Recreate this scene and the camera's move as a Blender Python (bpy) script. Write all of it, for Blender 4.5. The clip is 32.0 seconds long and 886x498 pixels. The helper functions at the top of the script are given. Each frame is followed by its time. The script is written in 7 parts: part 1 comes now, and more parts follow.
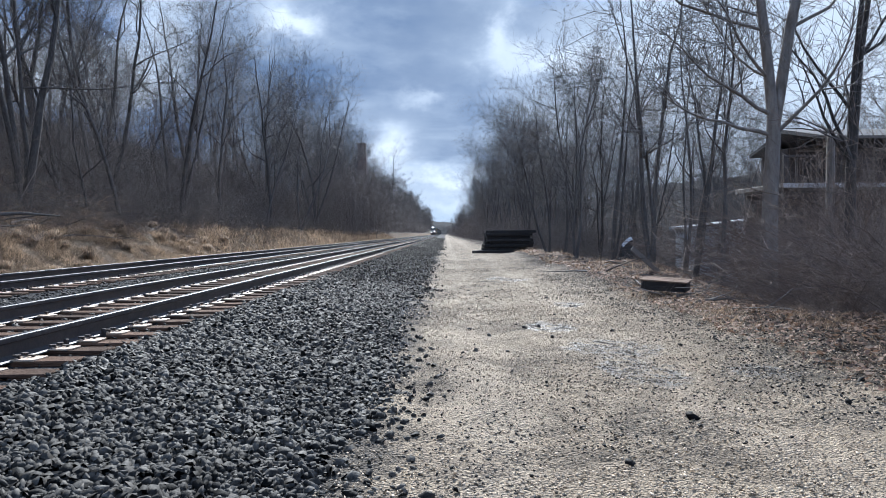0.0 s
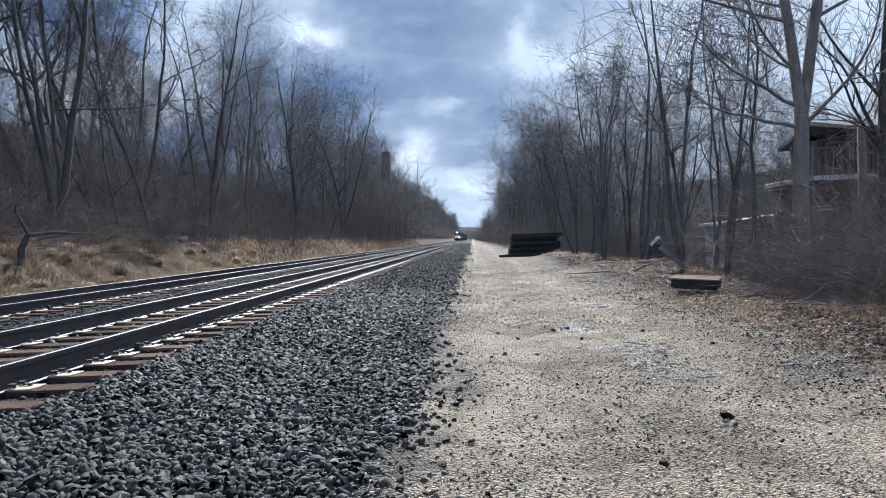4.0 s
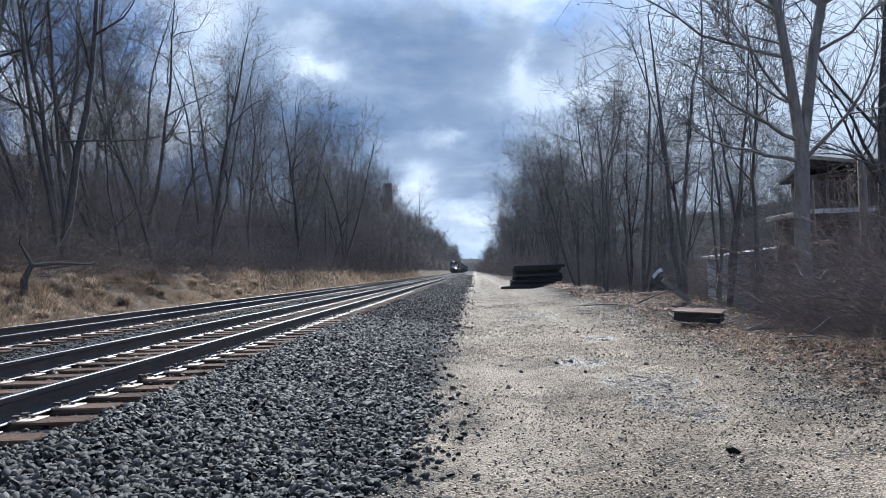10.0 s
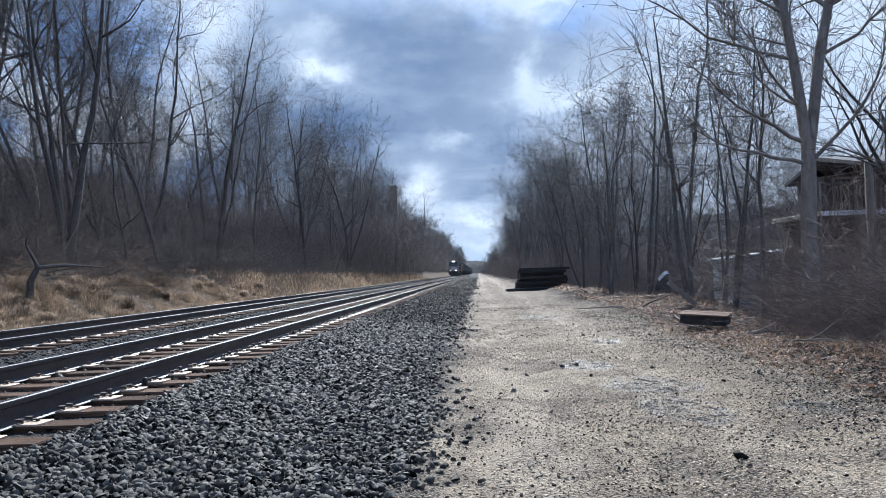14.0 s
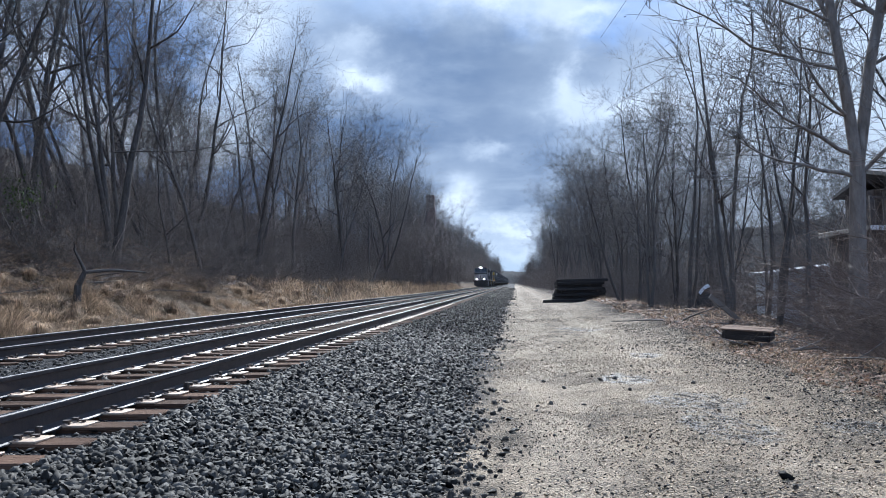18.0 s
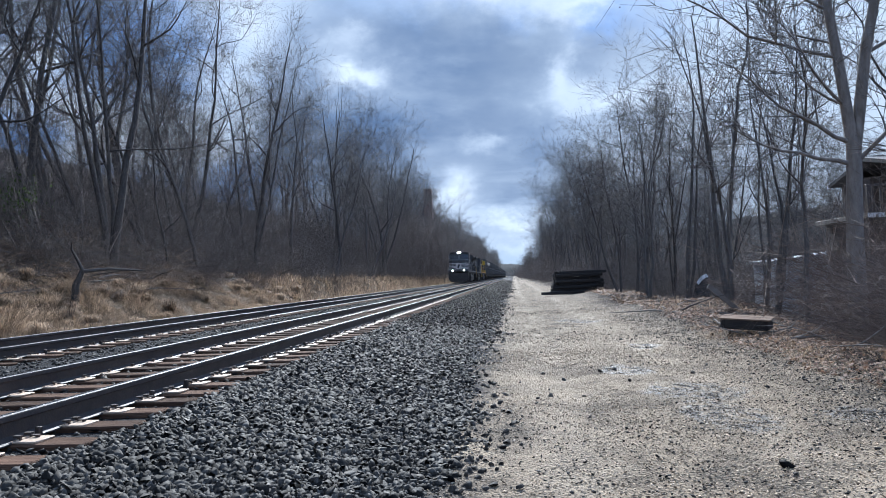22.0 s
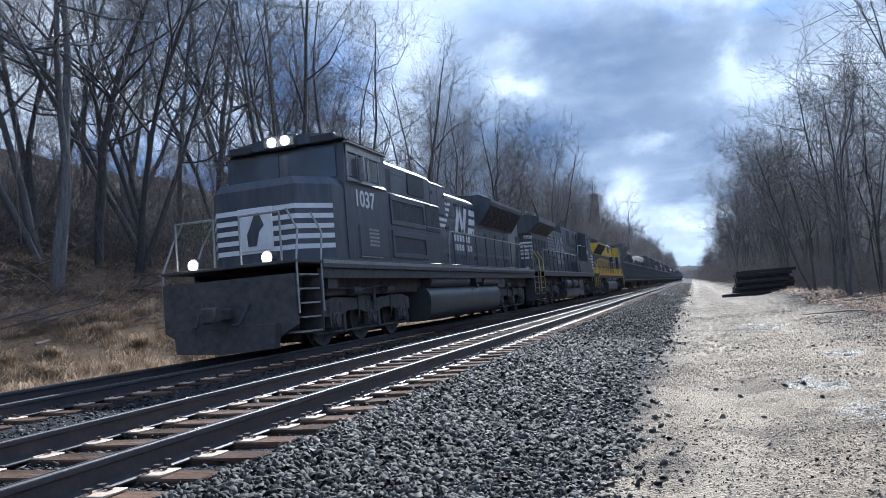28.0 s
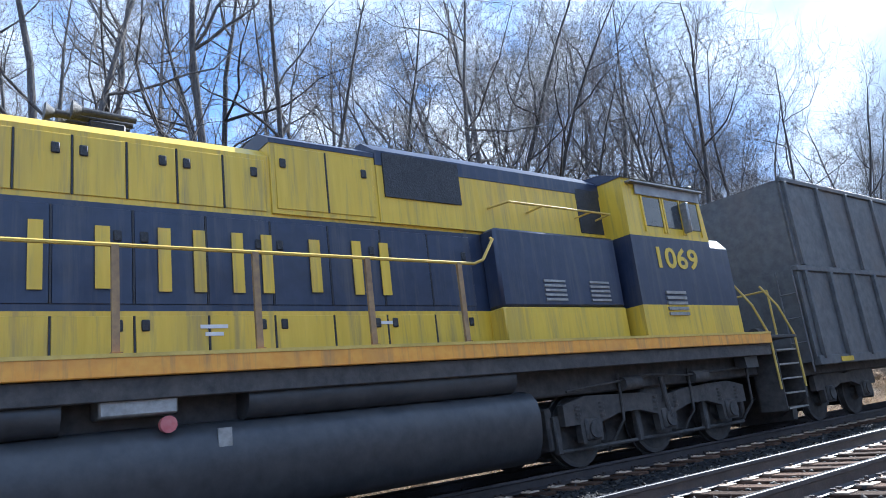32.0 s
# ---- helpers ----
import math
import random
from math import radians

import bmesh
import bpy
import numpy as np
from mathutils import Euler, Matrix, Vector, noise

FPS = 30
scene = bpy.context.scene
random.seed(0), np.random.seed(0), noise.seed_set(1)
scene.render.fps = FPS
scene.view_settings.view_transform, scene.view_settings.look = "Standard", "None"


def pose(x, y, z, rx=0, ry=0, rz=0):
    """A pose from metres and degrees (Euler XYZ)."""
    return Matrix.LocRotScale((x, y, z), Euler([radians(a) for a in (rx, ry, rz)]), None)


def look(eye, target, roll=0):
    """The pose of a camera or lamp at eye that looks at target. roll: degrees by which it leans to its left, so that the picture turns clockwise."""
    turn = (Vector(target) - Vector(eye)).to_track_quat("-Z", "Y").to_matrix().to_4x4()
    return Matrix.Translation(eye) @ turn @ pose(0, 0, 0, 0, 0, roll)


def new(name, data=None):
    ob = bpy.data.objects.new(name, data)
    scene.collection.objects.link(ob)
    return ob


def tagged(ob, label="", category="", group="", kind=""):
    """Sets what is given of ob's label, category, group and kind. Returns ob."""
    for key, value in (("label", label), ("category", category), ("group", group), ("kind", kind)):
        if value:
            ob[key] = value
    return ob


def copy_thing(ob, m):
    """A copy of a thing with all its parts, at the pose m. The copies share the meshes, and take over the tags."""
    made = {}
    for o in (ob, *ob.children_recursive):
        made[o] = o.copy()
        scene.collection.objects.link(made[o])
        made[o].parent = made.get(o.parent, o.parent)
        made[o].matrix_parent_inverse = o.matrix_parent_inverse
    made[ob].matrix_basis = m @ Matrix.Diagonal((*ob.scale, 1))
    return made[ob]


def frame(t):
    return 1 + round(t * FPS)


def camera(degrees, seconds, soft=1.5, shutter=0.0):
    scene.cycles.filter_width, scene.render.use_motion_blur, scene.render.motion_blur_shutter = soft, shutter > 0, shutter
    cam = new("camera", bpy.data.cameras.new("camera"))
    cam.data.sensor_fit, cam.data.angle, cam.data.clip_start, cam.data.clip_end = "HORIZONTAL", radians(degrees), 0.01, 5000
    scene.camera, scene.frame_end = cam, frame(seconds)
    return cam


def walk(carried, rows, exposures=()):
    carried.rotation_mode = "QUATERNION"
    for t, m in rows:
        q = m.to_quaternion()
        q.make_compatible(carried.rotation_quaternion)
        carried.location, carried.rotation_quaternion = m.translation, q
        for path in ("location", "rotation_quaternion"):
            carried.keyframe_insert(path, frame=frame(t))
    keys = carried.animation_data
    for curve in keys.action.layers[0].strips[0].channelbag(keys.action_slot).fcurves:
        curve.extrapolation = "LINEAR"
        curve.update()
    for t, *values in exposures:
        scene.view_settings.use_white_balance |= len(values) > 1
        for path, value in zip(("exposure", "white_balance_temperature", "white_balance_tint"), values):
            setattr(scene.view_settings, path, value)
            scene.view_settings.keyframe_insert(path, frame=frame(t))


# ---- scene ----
# World: x to the right of the line, y along the line, z up; x = 0 is the nearer
# track's centre line and z = 0 the top of its rails.
cam = camera(63.6, 32.0, soft=0.95, shutter=0.0)
PATH = [
    (0, (4.069, -0.437, 0.753), (4.06, 1.563, 0.71), -0.4),
    (1, (4.072, -0.453, 0.756), (4.084, 1.547, 0.713), -0.8),
    (2, (4.074, -0.43, 0.751), (4.056, 1.569, 0.703), -1.6),
    (3, (4.084, -0.429, 0.746), (4.027, 1.57, 0.7), -2.2),
    (6, (4.07, -0.471, 0.754), (3.969, 1.526, 0.794), -2.1),
    (9, (4.06, -0.471, 0.76), (3.963, 1.526, 0.816), -2.1),
    (11, (4.062, -0.466, 0.756), (3.989, 1.532, 0.823), -2.1),
    (13, (4.061, -0.45, 0.752), (3.987, 1.547, 0.81), -2.0),
    (14.5, (4.057, -0.445, 0.772), (3.938, 1.55, 0.851), -2.1),
    (16.5, (4.041, -0.444, 0.768), (3.854, 1.545, 0.868), -1.3),
    (19, (4.043, -0.444, 0.773), (3.84, 1.543, 0.871), -1.3),
    (21, (4.041, -0.435, 0.772), (3.84, 1.553, 0.859), -1.7),
    (23, (4.041, -0.434, 0.772), (3.837, 1.554, 0.853), -2.7),
    (24, (4.193, -0.32, 0.759), (3.927, 1.66, 0.855), -2.7),
    (24.5, (4.261, -0.219, 0.756), (3.962, 1.756, 0.85), -2.7),
    (25, (4.267, -0.117, 0.755), (3.937, 1.854, 0.842), -3.5),
    (26, (4.363, 0.136, 0.768), (3.88, 2.074, 0.88), -4.0),
    (26.5, (4.311, 0.163, 0.782), (3.751, 2.079, 0.903), -4.1),
    (28.5, (4.251, 0.161, 0.783), (3.597, 2.046, 0.926), -4.9),
    (29, (4.241, 0.214, 0.77), (3.595, 2.1, 0.922), -5.0),
    (29.5, (4.227, 0.392, 0.774), (3.605, 2.285, 0.946), -4.9),
    (30, (4.206, 0.644, 0.818), (3.597, 2.537, 1.035), -5.3),
    (30.5, (4.195, 0.848, 0.849), (3.53, 2.714, 1.121), -6.4),
    (31, (4.198, 0.943, 0.865), (3.346, 2.722, 1.196), -7.7),
    (31.5, (4.238, 0.918, 0.858), (3.061, 2.483, 1.263), -7.8),
    (32, (4.272, 0.844, 0.866), (2.754, 2.059, 1.338), -6.9),
]
walk(cam, [(t, look(eye, target, roll)) for t, eye, target, roll in PATH],
     exposures=[(0, 0.94, 5560, 8), (6, 0.88, 5540, 8), (23, 0.88, 5420, 8), (28.5, 1.12, 5400, 8), (29.3, 1.2, 5400, 8), (30.2, 1.35, 5400, 9), (31, 1.4, 5350, 9), (32, 1.65, 5450, 8)])

FAR = -4.2          # centre line of the farther track
GROUND = -0.53      # level of the gravel road
SUN_AZ, SUN_EL = radians(4.5), radians(34.5)   # sun: a little left of the line's direction


# ---- world and sun ----
def make_world():
    w = bpy.data.worlds.new("sky")
    scene.world = w
    w.use_nodes = True
    nt = w.node_tree
    nt.nodes.clear()
    N, L = nt.nodes.new, nt.links.new
    out, bg = N("ShaderNodeOutputWorld"), N("ShaderNodeBackground")
    sky = N("ShaderNodeTexSky")
    sky.sky_type, sky.sun_disc = "NISHITA", False
    sky.sun_elevation, sky.sun_rotation = SUN_EL, -SUN_AZ
    sky.air_density, sky.dust_density, sky.ozone_density = 1.0, 0.6, 2.0
    tc = N("ShaderNodeTexCoord")
    sep = N("ShaderNodeSeparateXYZ")
    L(tc.outputs["Generated"], sep.inputs[0])
    def op(kind, a, b=None, c=None):
        k = N("ShaderNodeMath")
        k.operation = kind
        for sock, v in zip(k.inputs, (a, b, c)):
            if isinstance(v, (int, float)):
                sock.default_value = v
            elif v is not None:
                L(v, sock)
        return k.outputs[0]

    def smooth(v, lo, hi, a=0.0, b=1.0):
        k = N("ShaderNodeMapRange")
        k.interpolation_type = "SMOOTHSTEP"
        for nm, w_ in (("From Min", lo), ("From Max", hi), ("To Min", a), ("To Max", b)):
            k.inputs[nm].default_value = w_
        L(v, k.inputs["Value"])
        return k.outputs[0]

    def noise(scale, detail, rough, off, flat=2.2):
        """Cloud noise over the directions, stretched along the horizon."""
        mp = N("ShaderNodeMapping")
        mp.inputs["Location"].default_value = off
        mp.inputs["Scale"].default_value = (1, 1, flat)
        L(tc.outputs["Generated"], mp.inputs["Vector"])
        nz = N("ShaderNodeTexNoise")
        nz.inputs["Scale"].default_value, nz.inputs["Detail"].default_value = scale, detail
        nz.inputs["Roughness"].default_value = rough
        L(mp.outputs[0], nz.inputs["Vector"])
        return nz.outputs["Fac"]

    def mix(fac, a, b):
        m = N("ShaderNodeMix")
        m.data_type = "RGBA"
        L(fac, m.inputs["Factor"])
        for sock, v in ((m.inputs[6], a), (m.inputs[7], b)):
            if isinstance(v, tuple):
                sock.default_value = (*v, 1)
            else:
                L(v, sock)
        return m.outputs[2]

    # azimuth to the left of +y and elevation in degrees; ragged copies of them for cloud edges
    az0 = op("MULTIPLY", op("ARCTAN2", op("MULTIPLY", sep.outputs[0], -1.0), sep.outputs[1]), 57.3)
    el0 = op("MULTIPLY", op("ARCSINE", sep.outputs[2]), 57.3)

    def ragged(v, scale, amount, off):
        return op("MULTIPLY_ADD", op("SUBTRACT", noise(scale, 7, 0.6, off, 1.4), 0.5), amount, v)

    az1, el1 = ragged(az0, 14, 6.0, (1.3, 0.2, 0.7)), ragged(el0, 17, 4.6, (4.1, 2.2, 3.7))
    az2, el2 = ragged(az0, 9, 9.0, (6.3, 1.2, 2.7)), ragged(el0, 11, 6.5, (0.6, 5.2, 1.7))

    def cloud(u, v, a, e, ra, re_, lo, hi, power=2.0):
        """1 inside a cloud at azimuth a and elevation e, 0 outside, fading between lo and hi."""
        du = op("POWER", op("ABSOLUTE", op("DIVIDE", op("SUBTRACT", u, a), ra)), power)
        dv = op("POWER", op("ABSOLUTE", op("DIVIDE", op("SUBTRACT", v, e), re_)), power)
        return smooth(op("ADD", du, dv), hi, lo)

    # blue sky with broken white cloud
    broken = mix(smooth(noise(5.2, 8, 0.55, (2.0, 0.4, 0.0), 1.7), 0.44, 0.66), SKY_BLUE, CLOUD_LIT)
    broken = mix(op("MULTIPLY", smooth(noise(2.6, 5, 0.5, (7.7, 0.4, 3.0), 1.6), 0.46, 0.62), 0.55), broken, CLOUD_PALE)
    broken = mix(op("MULTIPLY", smooth(noise(2.1, 4, 0.5, (5.7, 2.4, 3.0)), 0.5, 0.7), 0.25), broken, sky.outputs[0])
    # the large grey cloud before the sun: blue-grey above, paler and streaked below
    streak = noise(5.0, 4, 0.5, (3.1, 1.7, 0.5), 2.6)
    grey = mix(smooth(streak, 0.34, 0.70), CLOUD_DARK, CLOUD_GREY)
    grey = mix(op("MULTIPLY", smooth(noise(9, 5, 0.5, (8.1, 1.1, 4.5), 2.6), 0.46, 0.76), 0.40), grey, CLOUD_PALE)
    low = op("MULTIPLY", smooth(el0, 11.0, 4.0), smooth(noise(6.0, 5, 0.55, (1.1, 3.7, 2.5), 7.0), 0.42, 0.62))
    grey = mix(op("MULTIPLY", low, 0.8), grey, CLOUD_PALE)
    tilted = op("MULTIPLY_ADD", az0, -0.17, el2)
    lit = mix(cloud(az2, tilted, -5.0, 7.0, 24.5, 13.6, 0.55, 1.35, 4.0), broken, grey)
    lit = mix(op("MULTIPLY", cloud(az2, el2, -24.0, 11.0, 17.0, 11.0, 0.2, 1.7), 0.9), lit, CLOUD_BRIGHT)
    # gaps: a pale surround and a bright middle
    for a, e, ra, re_, k in GAPS:
        du, dv = op("DIVIDE", op("SUBTRACT", az1, a), ra), op("DIVIDE", op("SUBTRACT", el1, e), re_)
        d2 = op("ADD", op("MULTIPLY", du, du), op("MULTIPLY", dv, dv))
        lit = mix(op("MULTIPLY", op("EXPONENT", op("MULTIPLY", d2, -0.22)), 0.48 * k), lit, CLOUD_PALE)
        lit = mix(op("MULTIPLY", op("EXPONENT", op("MULTIPLY", d2, -0.9)), k), lit, CLOUD_LIT)
    lit = mix(smooth(sep.outputs[2], 0.06, 0.01, 0.0, 0.7), lit, CLOUD_LOW)
    L(lit, bg.inputs["Color"])
    bg.inputs["Strength"].default_value = SKY_STRENGTH
    L(bg.outputs[0], out.inputs[0])


SKY_STRENGTH = 0.07
CLOUD_BRIGHT = (6.0, 6.5, 7.1)
CLOUD_DARK, CLOUD_GREY = (1.35, 1.95, 3.1), (2.45, 3.0, 3.95)
CLOUD_LIT, CLOUD_LOW, CLOUD_PALE, SKY_BLUE = (7.6, 8.0, 8.5), (5.2, 6.0, 6.9), (4.7, 5.3, 6.1), (1.9, 3.3, 6.3)
# gaps in the grey cloud: azimuth, elevation, half widths, how clear
GAPS = [(-4.7, 13.7, 1.5, 1.0, 1.0), (-8.4, 13.6, 3.2, 1.0, 1.0), (-4.4, 15.4, 0.9, 1.6, 0.7), (-13.0, 13.6, 4.5, 1.0, 0.8), (-15.0, 10.0, 4.0, 1.6, 0.55), (-9.5, 8.6, 3.0, 1.2, 0.4),
        (12.2, 16.3, 2.3, 1.0, 1.0), (12.6, 18.9, 1.6, 1.1, 0.5), (2.0, 10.6, 1.6, 0.6, 0.4), (4.2, 6.3, 1.8, 1.7, 1.0), (0.4, 4.2, 3.4, 0.6, 0.9), (-0.4, 2.5, 2.2, 0.7, 0.7),
        (20.5, 20.6, 2.6, 2.6, 1.0), (18.0, 24.0, 3.0, 1.8, 0.9), (9.0, 25.2, 6.5, 1.7, 0.9), (0.0, 22.6, 5.5, 1.3, 0.9), (-6.0, 20.6, 3.0, 0.9, 0.8), (26.0, 24.5, 3.5, 2.5, 0.7)]
make_world()
sun = new("sun", bpy.data.lights.new("sun", "SUN"))
sun.data.energy, sun.data.angle, sun.data.color = 5.0, radians(0.8), (1.0, 0.94, 0.85)
sd = Vector((-math.sin(SUN_AZ) * math.cos(SUN_EL), math.cos(SUN_AZ) * math.cos(SUN_EL), math.sin(SUN_EL)))
sun.matrix_world = look(sd * 200, (0, 0, 0))


# ---- materials ----
def surf(name, c1, c2, scale=6.0, rough=0.8, metal=0.0, bump=0.0, bscale=None, big=0.6, spec=0.5, c3=None, stretch=(1, 1, 1), per_object=0.0, island=0.0, grime=0.0):
    """A two-scale procedural surface: c1 and c2 mixed by fine noise, broad blotches on top (c3 or darker), fine relief."""
    m = bpy.data.materials.new(name)
    m.use_nodes = True
    nt = m.node_tree
    N, L = nt.nodes.new, nt.links.new
    b = nt.nodes["Principled BSDF"]
    b.inputs["Metallic"].default_value = metal
    b.inputs["Specular IOR Level"].default_value = spec
    tc, mp = N("ShaderNodeTexCoord"), N("ShaderNodeMapping")
    mp.inputs["Scale"].default_value = stretch
    L(tc.outputs["Object"], mp.inputs["Vector"])

    def noise_tex(s, d, r=0.6):
        n = N("ShaderNodeTexNoise")
        n.inputs["Scale"].default_value, n.inputs["Detail"].default_value, n.inputs["Roughness"].default_value = s, d, r
        L(mp.outputs[0], n.inputs["Vector"])
        return n.outputs["Fac"]

    def mix(fac, a, bb, blend="MIX"):
        k = N("ShaderNodeMix")
        k.data_type, k.blend_type = "RGBA", blend
        if isinstance(fac, float):
            k.inputs["Factor"].default_value = fac
        else:
            L(fac, k.inputs["Factor"])
        for sock, v in ((k.inputs[6], a), (k.inputs[7], bb)):
            if isinstance(v, tuple):
                sock.default_value = (*v, 1)
            else:
                L(v, sock)
        return k.outputs[2]

    def ramp(v, lo, hi):
        k = N("ShaderNodeMapRange")
        k.inputs["From Min"].default_value, k.inputs["From Max"].default_value = lo, hi
        L(v, k.inputs["Value"])
        return k.outputs[0]

    fine = noise_tex(scale, 5)
    broad = noise_tex(scale * 0.13, 3)
    col = mix(ramp(fine, 0.32, 0.68), c1, c2)
    c3 = c3 or tuple(v * 0.55 for v in c1)
    col = mix(ramp(broad, 0.5, 0.5 + 0.3 / max(big, 0.05)), col, c3)
    if grime:
        # dirt washed down the panels in narrow streaks
        run = N("ShaderNodeMapping")
        run.inputs["Scale"].default_value = (5.0, 5.0, 0.35)
        L(tc.outputs["Object"], run.inputs["Vector"])
        nr = N("ShaderNodeTexNoise")
        nr.inputs["Scale"].default_value, nr.inputs["Detail"].default_value, nr.inputs["Roughness"].default_value = 1.6, 6, 0.65
        L(run.outputs[0], nr.inputs["Vector"])
        k = N("ShaderNodeMapRange")
        k.inputs["From Min"].default_value, k.inputs["From Max"].default_value, k.inputs["To Max"].default_value = 0.5, 0.74, grime
        L(nr.outputs["Fac"], k.inputs["Value"])
        col = mix(k.outputs[0], col, (0.13, 0.115, 0.095))
    if per_object or island:
        src = N("ShaderNodeObjectInfo").outputs["Random"] if per_object else N("ShaderNodeNewGeometry").outputs["Random Per Island"]
        amt = per_object or island
        k = N("ShaderNodeMapRange")
        k.inputs["To Min"].default_value, k.inputs["To Max"].default_value = 1 - amt, 1 + amt
        L(src, k.inputs["Value"])
        hv = N("ShaderNodeHueSaturation")
        L(k.outputs[0], hv.inputs["Value"])
        L(col, hv.inputs["Color"])
        col = hv.outputs[0]
    L(col, b.inputs["Base Color"])
    rr = N("ShaderNodeMapRange")
    rr.inputs["To Min"].default_value, rr.inputs["To Max"].default_value = max(rough - 0.12, 0.03), min(rough + 0.12, 1)
    L(broad, rr.inputs["Value"])
    L(rr.outputs[0], b.inputs["Roughness"])
    if bump:
        bp = N("ShaderNodeBump")
        bp.inputs["Strength"].default_value, bp.inputs["Distance"].default_value = min(bump, 1.0), 0.02 * max(bump, 1.0)
        L(noise_tex(bscale or scale * 1.7, 4), bp.inputs["Height"])
        L(bp.outputs[0], b.inputs["Normal"])
    return m


def glow(name, colour, strength):
    m = surf(name, colour, colour)
    b = m.node_tree.nodes["Principled BSDF"]
    b.inputs["Emission Color"].default_value, b.inputs["Emission Strength"].default_value = (*colour, 1), strength
    return m


M = {}
M["stone"] = surf("ballast_stone", (0.013, 0.0125, 0.012), (0.088, 0.079, 0.068), 26, 0.7, bump=0.2, bscale=80, island=0.99, spec=0.12)
M["pebble"] = surf("road_stone", (0.29, 0.228, 0.16), (0.55, 0.45, 0.335), 40, 0.75, bump=0.2, bscale=90, island=0.7, spec=0.12)
M["steel"] = surf("worn_rail_steel", (0.17, 0.17, 0.185), (0.11, 0.11, 0.125), 20, 0.2, metal=1.0, stretch=(1, 0.05, 1))
M["rail"] = surf("rail_rust", (0.03, 0.027, 0.029), (0.055, 0.043, 0.04), 22, 0.56, bump=0.2, bscale=60)
M["tie"] = surf("weathered_tie", (0.065, 0.036, 0.024), (0.14, 0.085, 0.055), 14, 0.9, bump=1.0, bscale=25, stretch=(0.25, 3, 3), per_object=0.45, spec=0.12)
M["plate"] = surf("rusty_plate", (0.50, 0.36, 0.25), (0.64, 0.50, 0.37), 25, 0.55, metal=0.1, bump=0.3, per_object=0.2)
M["spike"] = surf("dark_iron", (0.05, 0.04, 0.035), (0.09, 0.07, 0.06), 25, 0.7, metal=0.3)
M["bark"] = surf("grey_bark", (0.075, 0.069, 0.065), (0.155, 0.144, 0.134), 9, 0.95, bump=1.0, bscale=18, stretch=(2.5, 2.5, 0.5), per_object=0.3, spec=0.2)
M["twig"] = surf("twig_bark", (0.115, 0.103, 0.096), (0.205, 0.186, 0.17), 6, 0.85, per_object=0.3, spec=0.3)
M["sycamore"] = surf("pale_bark", (0.30, 0.27, 0.24), (0.16, 0.135, 0.115), 4, 0.9, bump=0.6, bscale=12, stretch=(2, 2, 0.6), spec=0.2)
M["brush"] = surf("brush_stem", (0.13, 0.11, 0.10), (0.23, 0.195, 0.17), 8, 0.85, island=0.5, spec=0.3)
M["grass"] = surf("dry_grass", (0.26, 0.185, 0.122), (0.50, 0.375, 0.26), 3, 0.8, island=0.8, spec=0.2, c3=(0.13, 0.09, 0.055), big=0.9)
M["leaf"] = surf("dead_leaf", (0.15, 0.09, 0.06), (0.32, 0.21, 0.145), 5, 0.7, island=0.5, spec=0.3)
M["green"] = surf("green_leaf", (0.07, 0.10, 0.03), (0.13, 0.17, 0.05), 8, 0.6, island=0.4, spec=0.3)
M["black"] = surf("weathered_black_paint", (0.036, 0.041, 0.05), (0.062, 0.067, 0.077), 5, 0.42, bump=0.12, c3=(0.105, 0.10, 0.096), stretch=(1.6, 1.6, 0.4), grime=0.5)
M["under"] = surf("grimy_running_gear", (0.035, 0.033, 0.032), (0.085, 0.076, 0.068), 7, 0.75, bump=0.4, c3=(0.10, 0.085, 0.07))
M["white"] = surf("chalky_white_paint", (0.62, 0.60, 0.57), (0.72, 0.70, 0.66), 8, 0.55)
M["faded"] = surf("faded_white_paint", (0.20, 0.20, 0.20), (0.42, 0.42, 0.42), 3, 0.6, c3=(0.12, 0.12, 0.12), big=0.8)
M["yellow"] = surf("heritage_yellow_paint", (0.64, 0.42, 0.03), (0.71, 0.485, 0.045), 6, 0.38, c3=(0.27, 0.19, 0.06), big=0.6, stretch=(2.2, 2.2, 0.2), grime=0.6)
M["blue"] = surf("heritage_dark_paint", (0.018, 0.027, 0.055), (0.03, 0.04, 0.075), 5, 0.35, c3=(0.05, 0.05, 0.055), big=0.4, grime=0.45)
M["orange"] = surf("orange_sill_paint", (0.72, 0.30, 0.035), (0.78, 0.37, 0.05), 9, 0.5, c3=(0.32, 0.17, 0.07), grime=0.6)
M["rail_yellow"] = surf("handrail_yellow", (0.55, 0.36, 0.06), (0.62, 0.44, 0.10), 12, 0.45)
M["grille"] = surf("radiator_screen", (0.02, 0.02, 0.022), (0.045, 0.045, 0.047), 30, 0.6, bump=0.5)
M["glass"] = surf("cab_glass", (0.03, 0.035, 0.04), (0.04, 0.045, 0.05), 3, 0.06, spec=0.8)
M["lamp"] = glow("headlight_glow", (1.0, 0.86, 0.68), 45.0)
M["car"] = surf("hopper_steel", (0.07, 0.072, 0.074), (0.13, 0.13, 0.128), 5, 0.6, bump=0.25, c3=(0.17, 0.13, 0.10), grime=0.35)
M["coal"] = surf("coal_load", (0.02, 0.02, 0.021), (0.045, 0.045, 0.045), 12, 0.9, bump=1.0, bscale=9, spec=0.15)
M["log"] = surf("creosoted_timber", (0.02, 0.018, 0.018), (0.045, 0.04, 0.037), 9, 0.8, bump=0.7, stretch=(0.3, 2, 2), per_object=0.4)
